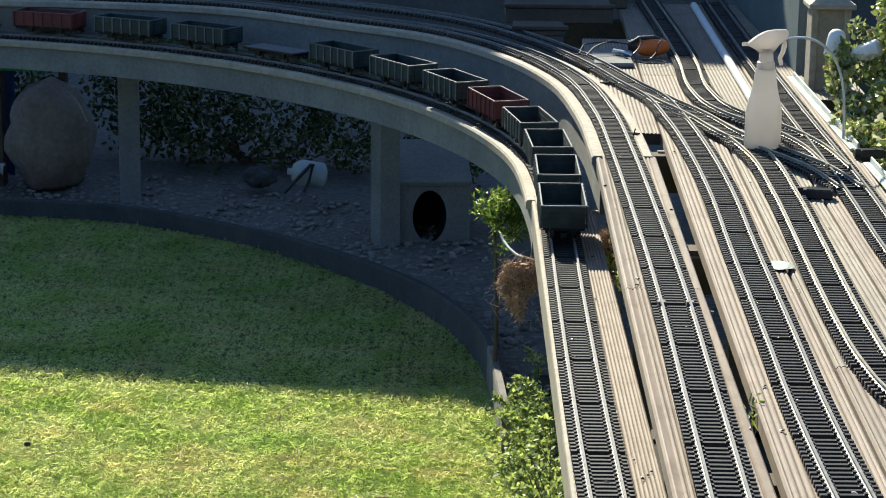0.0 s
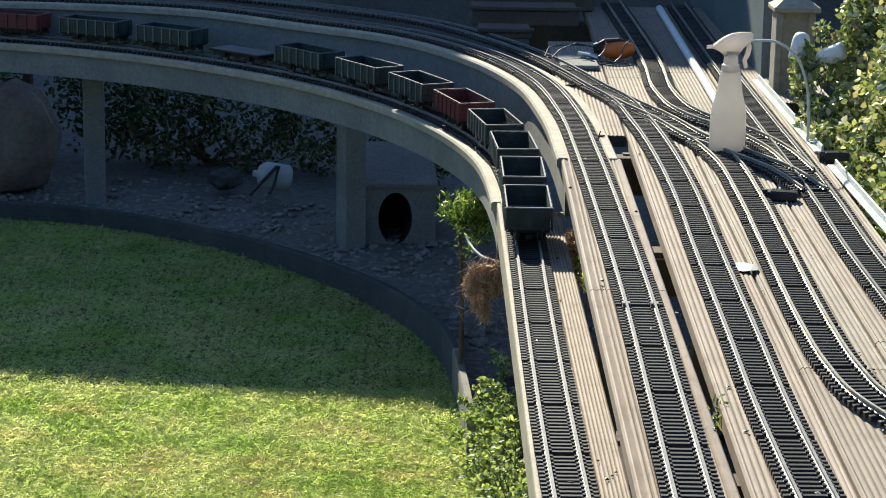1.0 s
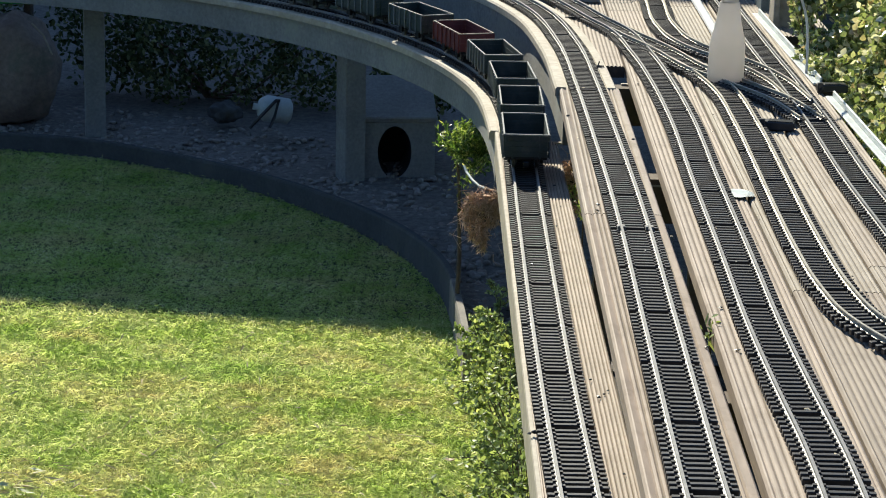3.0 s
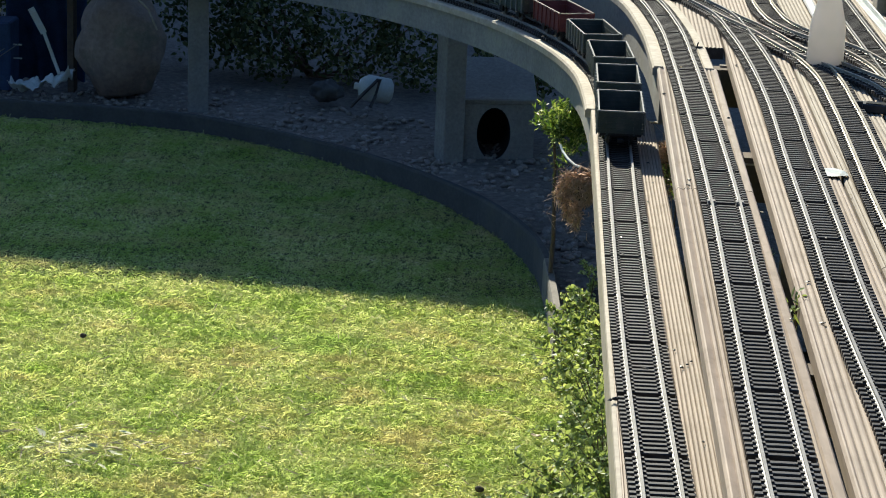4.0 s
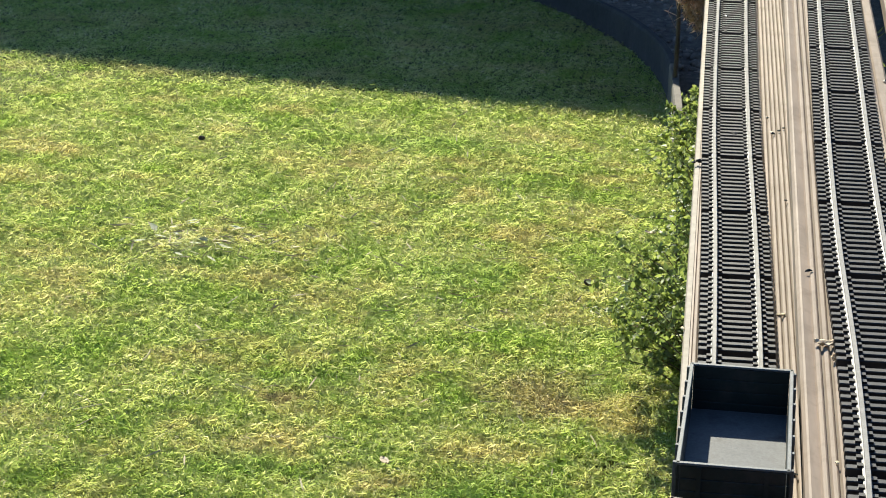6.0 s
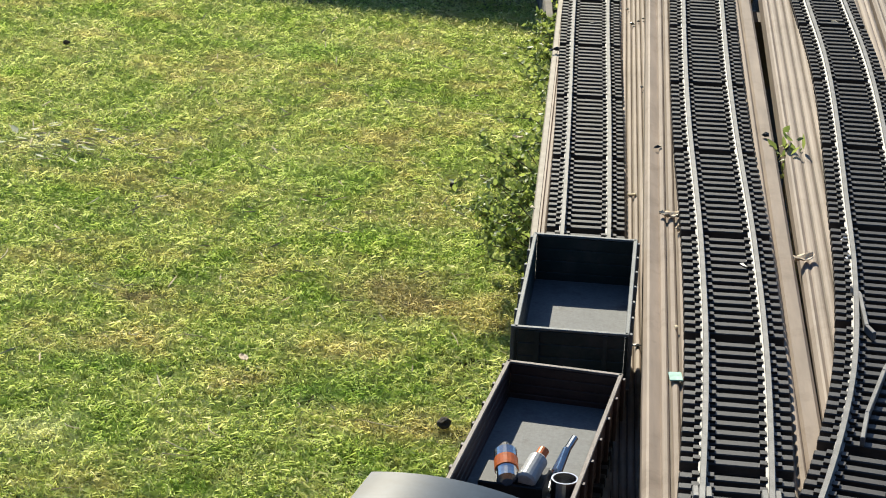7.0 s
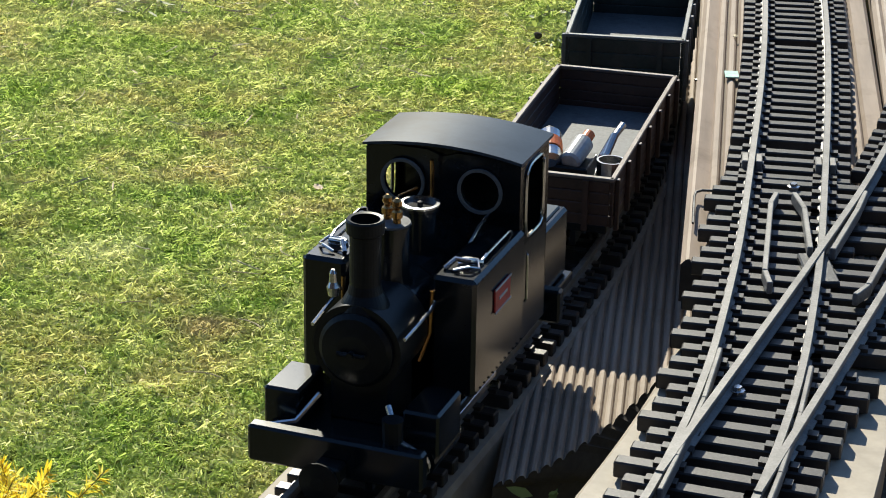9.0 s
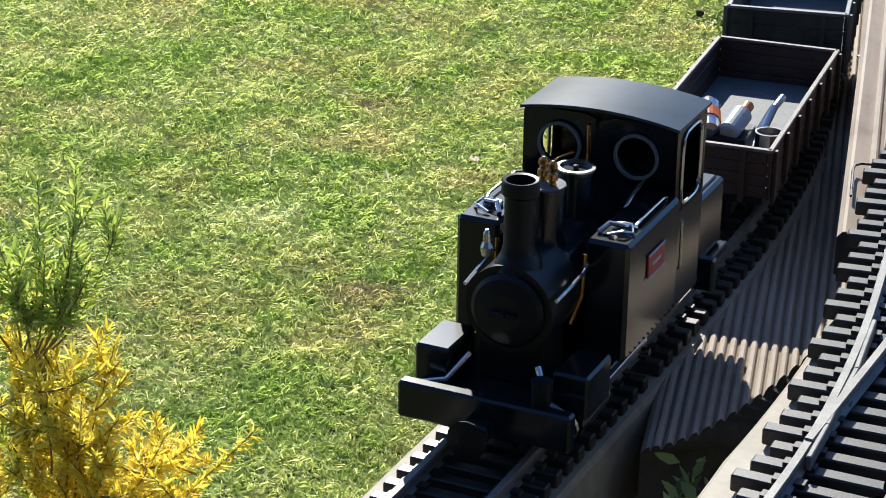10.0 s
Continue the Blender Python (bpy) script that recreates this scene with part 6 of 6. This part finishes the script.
# trolley frame with a cross sign, a wire rack and packs under the viaduct
frame_t = thing("garden_trolley", pose(-2.47, 3.62, LAWN + 0.03), "bent pale tube frame of a garden trolley in shade", "trolley")
bm = bmesh.new()
tube(bm, [(-0.186, 0, 0.295), (-0.158, 0, 0.358), (-0.124, 0, 0.372), (-0.018, 0, 0.380), (0.083, 0, 0.376), (0.146, 0, 0.367), (0.175, 0, 0.335), (0.183, 0, 0.279), (0.183, 0.02, 0.0)], 0.005, 8)
part("handle", bm, DULL_WHITE, frame_t)
for x0, z0, x1, z1 in ((-0.081, 0.220, -0.174, 0.097), (-0.003, 0.119, -0.123, 0.019), (-0.03, 0.21, 0.05, 0.0)):
    bm = bmesh.new()
    tube(bm, [(x0, -0.02, z0), ((x0 + x1) / 2, -0.02, (z0 + z1) / 2 - 0.012), (x1, -0.02, z1)], 0.0045, 8)
    part("leg", bm, DULL_WHITE, frame_t)
sign = thing("cross_sign", pose(-2.46, 3.44, -0.285), "pale green board with a dark cross against the column", "sign")
bm = bmesh.new()
edge = [(0.082, -0.070), (0.082, 0.070)] + [(-0.012 - 0.070 * math.sin(a), 0.068 * math.cos(a)) for a in np.linspace(0.1, math.pi - 0.1, 16)]
f_ = [bm.verts.new((x, -0.004, z)) for x, z in edge]
k_ = [bm.verts.new((x, 0.004, z)) for x, z in edge]
for k in range(len(edge)):
    bm.faces.new((f_[k], f_[(k + 1) % len(edge)], k_[(k + 1) % len(edge)], k_[k]))
bm.faces.new(f_)
bm.faces.new(k_[::-1])
part("board", bm, SIGN_GREEN, sign)
bm = bmesh.new()
box(bm, -0.062, 0.036, -0.0065, -0.0035, -0.014, 0.018)
part("cross_bar", bm, DARK_VOID, sign)
bm = bmesh.new()
box(bm, -0.029, 0.003, -0.0068, -0.0035, -0.046, 0.05)
part("cross_bar", bm, DARK_VOID, sign)
rack = thing("wire_rack", pose(-2.27, 3.5, LAWN + 0.03), "low grey wire rack lying in the shaded bed", "rack")
for y, z, x0, x1 in ((0, 0.124, -0.187, 0.178), (0, 0.075, -0.177, 0.178), (0.2, 0.17, -0.1, 0.25), (0.2, 0.12, -0.1, 0.25)):
    bm = bmesh.new()
    tube(bm, [(x0, y, z), (0, y, z - 0.004), (x1, y, z - 0.008)], 0.003, 6)
    part("rail", bm, DULL_WHITE if z > 0.1 else CONCRETE, rack)
for x in np.linspace(-0.17, 0.17, 15):
    bm = bmesh.new()
    tube(bm, [(x, 0, 0.0), (x, 0, 0.120), (x + 0.07, 0.2, 0.166)], 0.0016, 5)
    part("wire", bm, CONCRETE, rack)
pk = thing("tan_sack", pose(-2.18, 3.72, LAWN + 0.03), "folded tan sack on a navy crate in shade", "sack")
bm = bmesh.new()
bmesh.ops.create_icosphere(bm, subdivisions=4, radius=1)
for v_ in bm.verts:
    k = 1 + 0.25 * noise.noise(v_.co * 2.1) + 0.1 * noise.noise(v_.co * 6)
    v_.co = Vector((v_.co.x * 0.075 * k, v_.co.y * 0.05 * k, 0.275 + v_.co.z * 0.034 * k))
part("sack", bm, SACK, pk, smooth=True)
bm = bmesh.new()
box(bm, -0.11, 0.13, -0.07, 0.07, 0.0, 0.25, 0.006)
part("crate", bm, NAVY, pk)
gb = thing("grey_case", pose(-2.205, 3.80, LAWN + 0.28), "small grey plastic case behind the sack", "case")
bm = bmesh.new()
box(bm, -0.055, 0.055, -0.03, 0.03, 0.0, 0.115, 0.012)
part("case", bm, BLUE_GREY, gb)
bm = bmesh.new()
tube(bm, [(-0.03, -0.032, 0.10), (-0.02, -0.045, 0.075), (0.03, -0.045, 0.07), (0.04, -0.032, 0.095)], 0.005, 8)
part("grip", bm, DARK_PLASTIC, gb)
for pts_ in ([(-1.57, 3.55, -0.23), (-1.53, 3.55, -0.27), (-1.50, 3.55, -0.34)],):
    cane = thing("thin_cane", pose(*pts_[0]), "thin pale bent cane in the shaded bed", "cane", "thin canes")
    bm = bmesh.new()
    tube(bm, [Vector(p) - Vector(pts_[0]) for p in pts_], 0.0035, 6)
    part("stick", bm, FASCIA, cane)

tarp = thing("blue_tarpaulin", pose(-1.97, 3.86, LAWN + 0.03), "dark blue tarpaulin draped over stacked goods in the shade", "tarpaulin")
bm = bmesh.new()
nx, nz = 26, 16
grid = [[bm.verts.new((-0.15 + 0.30 * i / nx, 0.05 * (k / nz) ** 2 + 0.014 * math.sin(i * 0.9 + 0.3 * k) * (1.2 - k / nz) + 0.012 * noise.noise((i * 0.3, k * 0.3, 4)), 0.55 * k / nz - 0.03 * (k == nz) * math.sin(i * 0.5))) for i in range(nx + 1)] for k in range(nz + 1)]
for a, b in zip(grid, grid[1:]):
    for i in range(nx):
        bm.faces.new((a[i], a[i + 1], b[i + 1], b[i]))
bmesh.ops.solidify(bm, geom=bm.faces[:], thickness=0.002)
part("cloth", bm, NAVY, tarp, smooth=True)

# ---- things on the decks ----
BY = 0.90
bottle = thing("spray_bottle", pose(0.500, BY, high(0, BY) + 0.004) @ Matrix.Scale(1.03, 4), "translucent white spray bottle standing on the track", "spray bottle")


def oval(bm, prof, seg=36, flat=0.72):
    rings = []
    for r, z in prof:
        rings.append([bm.verts.new((r * math.cos(2 * math.pi * k / seg), r * flat * math.sin(2 * math.pi * k / seg), z)) for k in range(seg)])
    for a_, b_ in zip(rings, rings[1:]):
        for k in range(seg):
            bm.faces.new((a_[k], a_[(k + 1) % seg], b_[(k + 1) % seg], b_[k]))
    bm.faces.new(rings[0][::-1])
    bm.faces.new(rings[-1])


bm = bmesh.new()
oval(bm, [(0.035, 0.0), (0.0395, 0.003), (0.0405, 0.012), (0.0405, 0.045), (0.0400, 0.085), (0.0375, 0.104), (0.0330, 0.121), (0.0280, 0.142), (0.0245, 0.165), (0.0225, 0.182), (0.0180, 0.189)])
part("body", bm, BOTTLE, bottle, "frosted white plastic body", smooth=True)
bm = bmesh.new()
lathe(bm, [(0.0195, 0.183), (0.0200, 0.188), (0.0195, 0.199), (0.0165, 0.201), (0.0150, 0.222), (0.0165, 0.230)], 28)
part("collar", bm, BOTTLE, bottle)
bm = bmesh.new()
prof = [(-0.046, 0.236), (-0.036, 0.233), (-0.020, 0.228), (-0.016, 0.218), (0.014, 0.218), (0.018, 0.232), (0.030, 0.240), (0.046, 0.256), (0.046, 0.270), (0.018, 0.270), (-0.004, 0.266), (-0.022, 0.256), (-0.038, 0.243)]
a_ = [bm.verts.new((x, -0.012, z)) for x, z in prof]
b_ = [bm.verts.new((x, 0.012, z)) for x, z in prof]
for k in range(len(prof)):
    bm.faces.new((a_[k], a_[(k + 1) % len(prof)], b_[(k + 1) % len(prof)], b_[k]))
bm.faces.new(a_[::-1])
bm.faces.new(b_)
bmesh.ops.bevel(bm, geom=bm.edges[:], offset=0.003, segments=2, affect="EDGES")
part("trigger_head", bm, BOTTLE, bottle, smooth=True)
bm = bmesh.new()
tube(bm, [(0.034, 0, 0.250), (0.039, 0, 0.238), (0.036, 0, 0.222), (0.030, 0, 0.208), (0.034, 0, 0.192)], 0.0065, 10, 0.0045)
part("trigger", bm, BOTTLE, bottle)
bm = bmesh.new()
cyl(bm, 0.0045, 0.004, (-0.042, 0, 0.238), (-0.054, 0, 0.237), 14)
part("nozzle", bm, BOTTLE, bottle)
hose = thing("thin_white_hose", pose(0.543, BY, 0.371), "thin white hose arching from the bottle into ivy", "hose")
bm = bmesh.new()
hp = [(0.0, 0, 0.0), (0.035, 0.02, 0.001), (0.07, 0.05, -0.008), (0.105, 0.09, -0.03), (0.135, 0.12, -0.065), (0.155, 0.14, -0.11), (0.165, 0.15, -0.16), (0.168, 0.15, -0.24), (0.168, 0.15, -0.42)]
for again in range(3):
    hp = [hp[0]] + [tuple(Vector(p).lerp(Vector(q), f)) for p, q in zip(hp, hp[1:]) for f in (0.25, 0.75)] + [hp[-1]]
tube(bm, [Vector(p) for p in hp], 0.0032, 8)
part("tube", bm, WHITE_PLASTIC, hose)

# orange clamp meter and its leads on a slab
slab = thing("paving_slab", pose(0.245, 2.22, high(0, 2.2)), "grey paving slab lying on the deck", "slab")
bm = bmesh.new()
box(bm, -0.06, 0.05, -0.16, 0.10, 0.0, 0.012, 0.003)
part("slab", bm, CONCRETE, slab)
tool = thing("clamp_tool", pose(0.358, 2.25, high(0, 2.25) + 0.001, 0, 0, -10) @ Matrix.Scale(1.15, 4), "orange hand tool with a black end and grey cable", "tool")
bm = bmesh.new()
lathe(bm, [(0.006, -0.036), (0.015, -0.032), (0.021, -0.018), (0.023, 0.0), (0.022, 0.02), (0.017, 0.034), (0.012, 0.042), (0.004, 0.046)], 22, pose(0, 0, 0.024, 0, 84, 0))
part("body", bm, ORANGE, tool, smooth=True)
bm = bmesh.new()
lathe(bm, [(0.004, -0.002), (0.012, 0.0), (0.015, 0.012), (0.012, 0.026), (0.005, 0.034)], 18, pose(-0.058, 0.004, 0.026, 0, 84, 0))
tube(bm, [(-0.05, -0.006, 0.034), (-0.03, -0.004, 0.047), (0.005, 0.0, 0.050), (0.02, 0.0, 0.045)], 0.006, 8)
part("grip", bm, DARK_PLASTIC, tool)
for path in ([(-0.05, -0.01, 0.03), (-0.09, -0.02, 0.04), (-0.13, -0.06, 0.03), (-0.15, -0.12, 0.016)], [(-0.05, 0.0, 0.03), (-0.10, 0.02, 0.03), (-0.16, -0.02, 0.03), (-0.17, -0.10, 0.016)], [(-0.07, -0.09, 0.016), (-0.03, -0.12, 0.006), (0.02, -0.13, 0.004), (0.045, -0.10, 0.004), (0.02, -0.08, 0.006), (-0.04, -0.10, 0.01)], [(0.03, 0.0, 0.05), (0.025, -0.025, 0.045), (0.02, -0.035, 0.02), (0.015, -0.06, 0.004), (-0.02, -0.10, 0.004)], [(-0.03, -0.005, 0.05), (-0.025, -0.03, 0.03), (-0.035, -0.06, 0.01), (-0.08, -0.09, 0.016)]):
    bm = bmesh.new()
    ln_ = Line([p[:2] for p in path], 0.006)
    zz_ = np.interp(ln_.s / ln_.length, np.linspace(0, 1, len(path)), [p[2] for p in path])
    tube(bm, [(x, y, z) for (x, y), z in zip(ln_.p, zz_)], 0.0018, 6)
    part("cable", bm, DARK_PLASTIC, tool)
bm = bmesh.new()
tube(bm, [(-0.09, -0.05, 0.02), (-0.06, -0.065, 0.018), (-0.04, -0.07, 0.012)], 0.006, 10)
part("probe", bm, STEEL, tool)

# pipe laid on the deck
pipe = thing("white_pipe", pose(0.567, 1.9, high(0, 1.9) + 0.011), "long white plastic pipe lying on the boards", "pipe")
bm = bmesh.new()
tube(bm, [(-0.018, -0.62, 0), (-0.008, -0.2, 0), (0.02, 1.4, 0.004)], 0.0115, 16)
part("pipe", bm, WHITE_PLASTIC, pipe)

# white edging strips
for y0, y1, x in ((0.93, 1.95, 0.714), (0.05, 0.80, 0.72)):
    tr = thing("white_edging", pose(x, y0, high(0, y0)), "white plastic edging strip along the outer track", "edging", "white edging strips")
    bm = bmesh.new()
    box(bm, -0.007, 0.010, 0, y1 - y0, 0.0, 0.006, 0.002)
    box(bm, 0.009, 0.0145, 0.002, y1 - y0 - 0.002, 0.0, 0.019, 0.002)
    part("strip", bm, DULL_WHITE, tr)

# panel, post and rolls beyond the trim
panel = thing("blue_grey_panel", pose(0.75, 2.0, high(0, 2.0) - 0.02), "blue-grey board panel in shade beside the outer track", "panel")
bm = bmesh.new()
box(bm, -0.012, 0.012, 0, 1.7, 0, 0.24, 0.003)
part("board", bm, BLUE_GREY, panel)
post = thing("capped_post", pose(0.785, 1.78, high(0, 1.7) - 0.02), "pale square fence post with a pyramid cap", "post")
bm = bmesh.new()
for sx in (-1, 1):
    box(bm, sx * 0.043 - 0.009, sx * 0.043 + 0.009, -0.04, 0.04, 0, 0.235, 0.002)
box(bm, -0.034, 0.034, -0.03, 0.036, 0, 0.235)
part("shaft", bm, FASCIA, post)
bm = bmesh.new()
box(bm, -0.062, 0.062, -0.058, 0.058, 0.235, 0.25, 0.003)
vs = [bm.verts.new(c) for c in ((-0.056, -0.052, 0.25), (0.056, -0.052, 0.25), (0.056, 0.052, 0.25), (-0.056, 0.052, 0.25))]
tp = [bm.verts.new(c) for c in ((-0.03, -0.028, 0.272), (0.03, -0.028, 0.272), (0.03, 0.028, 0.272), (-0.03, 0.028, 0.272))]
for k in range(4):
    bm.faces.new((vs[k], vs[(k + 1) % 4], tp[(k + 1) % 4], tp[k]))
bm.faces.new(tp)
bm.faces.new(vs[::-1])
part("cap", bm, FASCIA, post)
for x, y, z, pitch, yaw in ((0.739, 1.36, 0.325, 166, -150), (0.772, 1.31, 0.270, 66, -25)):
    rr = thing("fence_rail", pose(x, y, z), "round pale fence rail end by the post", "fence rail", "fence rails")
    bm = bmesh.new()
    lathe(bm, [(0.004, -0.005), (0.015, -0.002), (0.022, 0.005), (0.0255, 0.014), (0.026, 0.025), (0.026, 0.075), (0.022, 0.08)], 28, pose(0, 0, 0, 0, pitch, yaw) @ Matrix.Scale(0.84, 4))
    part("rail", bm, WHITE_PLASTIC, rr, smooth=True)

# dark boxes and steps in the shade behind the deck
for x, y, w_, d_, h_ in ((0.12, 3.0, 0.34, 0.22, 0.05), (0.16, 3.35, 0.4, 0.2, 0.10), (0.05, 2.72, 0.16, 0.2, 0.02)):
    st = thing("timber_box", pose(x, y, high(0, y)), "dark timber planter box in the shade behind the tracks", "planter", "dark timber boxes")
    bm = bmesh.new()
    box(bm, -w_ / 2, w_ / 2, -d_ / 2, d_ / 2, 0, h_, 0.004)
    part("sides", bm, WOOD_DARK, st)
    bm = bmesh.new()
    box(bm, -w_ / 2 - 0.006, w_ / 2 + 0.006, -d_ / 2 - 0.006, -d_ / 2 + 0.02, h_, h_ + 0.012, 0.002)
    part("rim", bm, WOOD_DARK, st)

# point motors, levers and small litter
for x, y, ang_ in ((0.553, 0.44, -14), (0.738, 0.86, 4)):
    mo = thing("point_motor", pose(x, y, high(0, y), 0, 0, ang_), "small black point motor box beside the turnout", "point motor", "point motors")
    bm = bmesh.new()
    box(bm, -0.034, 0.034, -0.016, 0.016, 0.0, 0.018, 0.002)
    box(bm, -0.038, -0.026, -0.024, -0.014, 0.0, 0.024, 0.001)
    part("case", bm, DARK_PLASTIC, mo)
    bm = bmesh.new()
    cyl(bm, 0.004, 0.004, (-0.03, 0.02, 0.008), (-0.03, -0.03, 0.008), 10)
    box(bm, -0.02, 0.03, -0.012, 0.012, 0.018, 0.0195)
    part("lever", bm, SOOT, mo)
for x, y, ang_ in ((0.2, 1.79, 20), (0.222, 1.085, 0), (0.075, 0.98, 10), (0.04, 0.71, 0)):
    lv = thing("point_lever", pose(x, y, high(0, y) if x > 0.1 else 0, 0, 0, ang_), "tiny black throw lever on the boards", "lever", "throw levers")
    bm = bmesh.new()
    box(bm, -0.008, 0.008, -0.006, 0.006, 0.0, 0.006, 0.001)
    box(bm, -0.018, 0.014, -0.002, 0.002, 0.003, 0.006)
    tube(bm, [(0, 0, 0.005), (0.003, 0, 0.016)], 0.0017, 6)
    part("lever", bm, DARK_PLASTIC, lv)
for p0, p1 in (((0.095, 0.883, -0.03), (0.165, 0.887, -0.03)), ((0.235, 0.105, 0.06), (0.27, 0.106, 0.06)), ((0.285, 1.04, 0.08), (0.31, 1.04, 0.08))):
    rd = thing("tie_bar", pose(*p0), "pale metal tie bar between the decks", "tie bar", "tie bars")
    bm = bmesh.new()
    box(bm, -0.01, p1[0] - p0[0] + 0.01, -0.006, 0.006, -0.002, 0.002, 0.0006)
    part("bar", bm, FASCIA, rd)
card = thing("mint_card", pose(0.1085, -2.421, high(0, -2.4) + 0.001, 0, 0, 4), "small mint-green square card tab at the board edge", "card")
bm = bmesh.new()
box(bm, -0.0052, 0.0052, -0.008, 0.008, 0.0, 0.0012, 0.0003)
part("tab", bm, MINT, card)
pad = thing("white_leaf_scrap", pose(0.398, -0.145, high(0, -0.15) + 0.002, 0, 0, 20), "pale heart-shaped scrap lying on the boards", "scrap")
bm = bmesh.new()
ring = [bm.verts.new((0.021 * math.cos(a) * (1 + 0.15 * math.cos(2 * a)), 0.036 * math.sin(a) * (1 + 0.2 * math.sin(a)), 0.002 + 0.0015 * math.sin(3 * a))) for a in np.linspace(0, 2 * math.pi, 24, endpoint=False)]
bm.faces.new(ring)
bmesh.ops.solidify(bm, geom=bm.faces[:], thickness=0.0012)
part("scrap", bm, DULL_WHITE, pad)
for k, (x, y, z, sz_) in enumerate(((0.111, -2.052, high(0, -2.05), 0.011), (0.229, -2.146, high(0, -2.15), 0.012), (0.118, -2.09, high(0, -2.1), 0.006), (-0.496, -0.833, LAWN + 0.008, 0.013), (-0.115, 0.39, LAWN + 0.008, 0.012))):
    dl = thing("dry_leaf", pose(x, y, z + 0.003, 0, 0, 40 * k), "curled pale dry leaf lying in the garden", "leaf", "dry leaves")
    bm = bmesh.new()
    bmesh.ops.create_grid(bm, x_segments=8, y_segments=6, size=1)
    for v_ in bm.verts:
        u, w2 = v_.co.x, v_.co.y
        v_.co = Vector((u * sz_, w2 * sz_ * 0.55 * math.sqrt(max(0.05, 1 - u * u)), 0.0025 * abs(w2) + 0.003 * noise.noise((u * 2, w2 * 2, k)) + 0.002 * u * u - 0.0015))
    bmesh.ops.solidify(bm, geom=bm.faces[:], thickness=0.0006)
    part("blade", bm, DRY_LEAF, dl, smooth=True)
for k, (x, y, z, sz_) in enumerate(((-0.018, -1.165, 0.006, 0.006), (-0.012, -1.16, 0.006, 0.005), (-0.026, -1.17, 0.006, 0.004), (0.083, -1.0, 0.003, 0.004), (0.092, -0.985, 0.003, 0.003), (0.098, -0.97, 0.003, 0.003), (0.076, -0.92, 0.003, 0.003), (0.095, -1.31, 0.003, 0.003), (0.215, -1.79, 0.1, 0.005), (0.148, -0.46, 0.115, 0.004), (0.24, 0.31, 0.107, 0.004), (-0.03, -2.53, 0.014, 0.004))):
    cb_ = thing("cinder", pose(x, y, z), "small black cinder lying on the boards", "cinder", "cinders on the decks")
    bm = bmesh.new()
    bmesh.ops.create_icosphere(bm, subdivisions=1, radius=sz_)
    for v_ in bm.verts:
        v_.co *= 0.8 + 0.7 * noise.noise(v_.co * 260 + Vector((k, 0, 0)))
        v_.co.z *= 0.6
    part("cinder", bm, SOOT, cb_)

# loose crumbs of coal and pale chips scattered along the tracks
lit = np.random.default_rng(41)
for k in range(64):
    ln_ = (L1, L2, L3, L4)[k % 4]
    y_ = lit.uniform(-2.5 if k % 4 < 3 else -1.0, 0.9)
    q_, d_ = ln_.at(ln_.near_y(y_))
    off = lit.choice([lit.uniform(-0.062, -0.046), lit.uniform(-0.018, 0.018), lit.uniform(0.046, 0.066)], p=[0.25, 0.5, 0.25])
    zb = (0.0 if k % 4 == 0 else high(0, q_[1])) + (0.0095 if abs(off) < 0.03 else 0.0015)
    sz_ = lit.uniform(0.0015, 0.0042)
    dark = k % 3 != 1
    cb_ = thing("cinder" if dark else "pale_chip", pose(q_[0] + off, q_[1], zb, 0, 0, lit.uniform(0, 360)), "small black cinder lying on the boards" if dark else "small pale wood chip lying on the track", "cinder" if dark else "chip", "cinders on the decks" if dark else "pale chips on the tracks")
    bm = bmesh.new()
    bmesh.ops.create_icosphere(bm, subdivisions=1, radius=sz_)
    for v_ in bm.verts:
        v_.co *= 0.8 + 0.8 * noise.noise(v_.co * 240 + Vector((k, 3, 0)))
        v_.co.x *= 1.6
        v_.co.z *= 0.5
    part("cinder" if dark else "chip", bm, SOOT if dark else STRAW, cb_)
wire = thing("wire_clip", pose(0.085, -2.70, high(0, -2.7) + 0.0025), "thin black wire clip lying beside the turnout", "wire")
bm = bmesh.new()
tube(bm, [(0.012, 0.022, 0.002), (0.005, 0.022, 0.002), (0.001, 0.018, 0.002), (0.0, 0.010, 0.002), (0.0, -0.035, 0.001)], 0.0009, 6)
part("wire", bm, DARK_PLASTIC, wire)
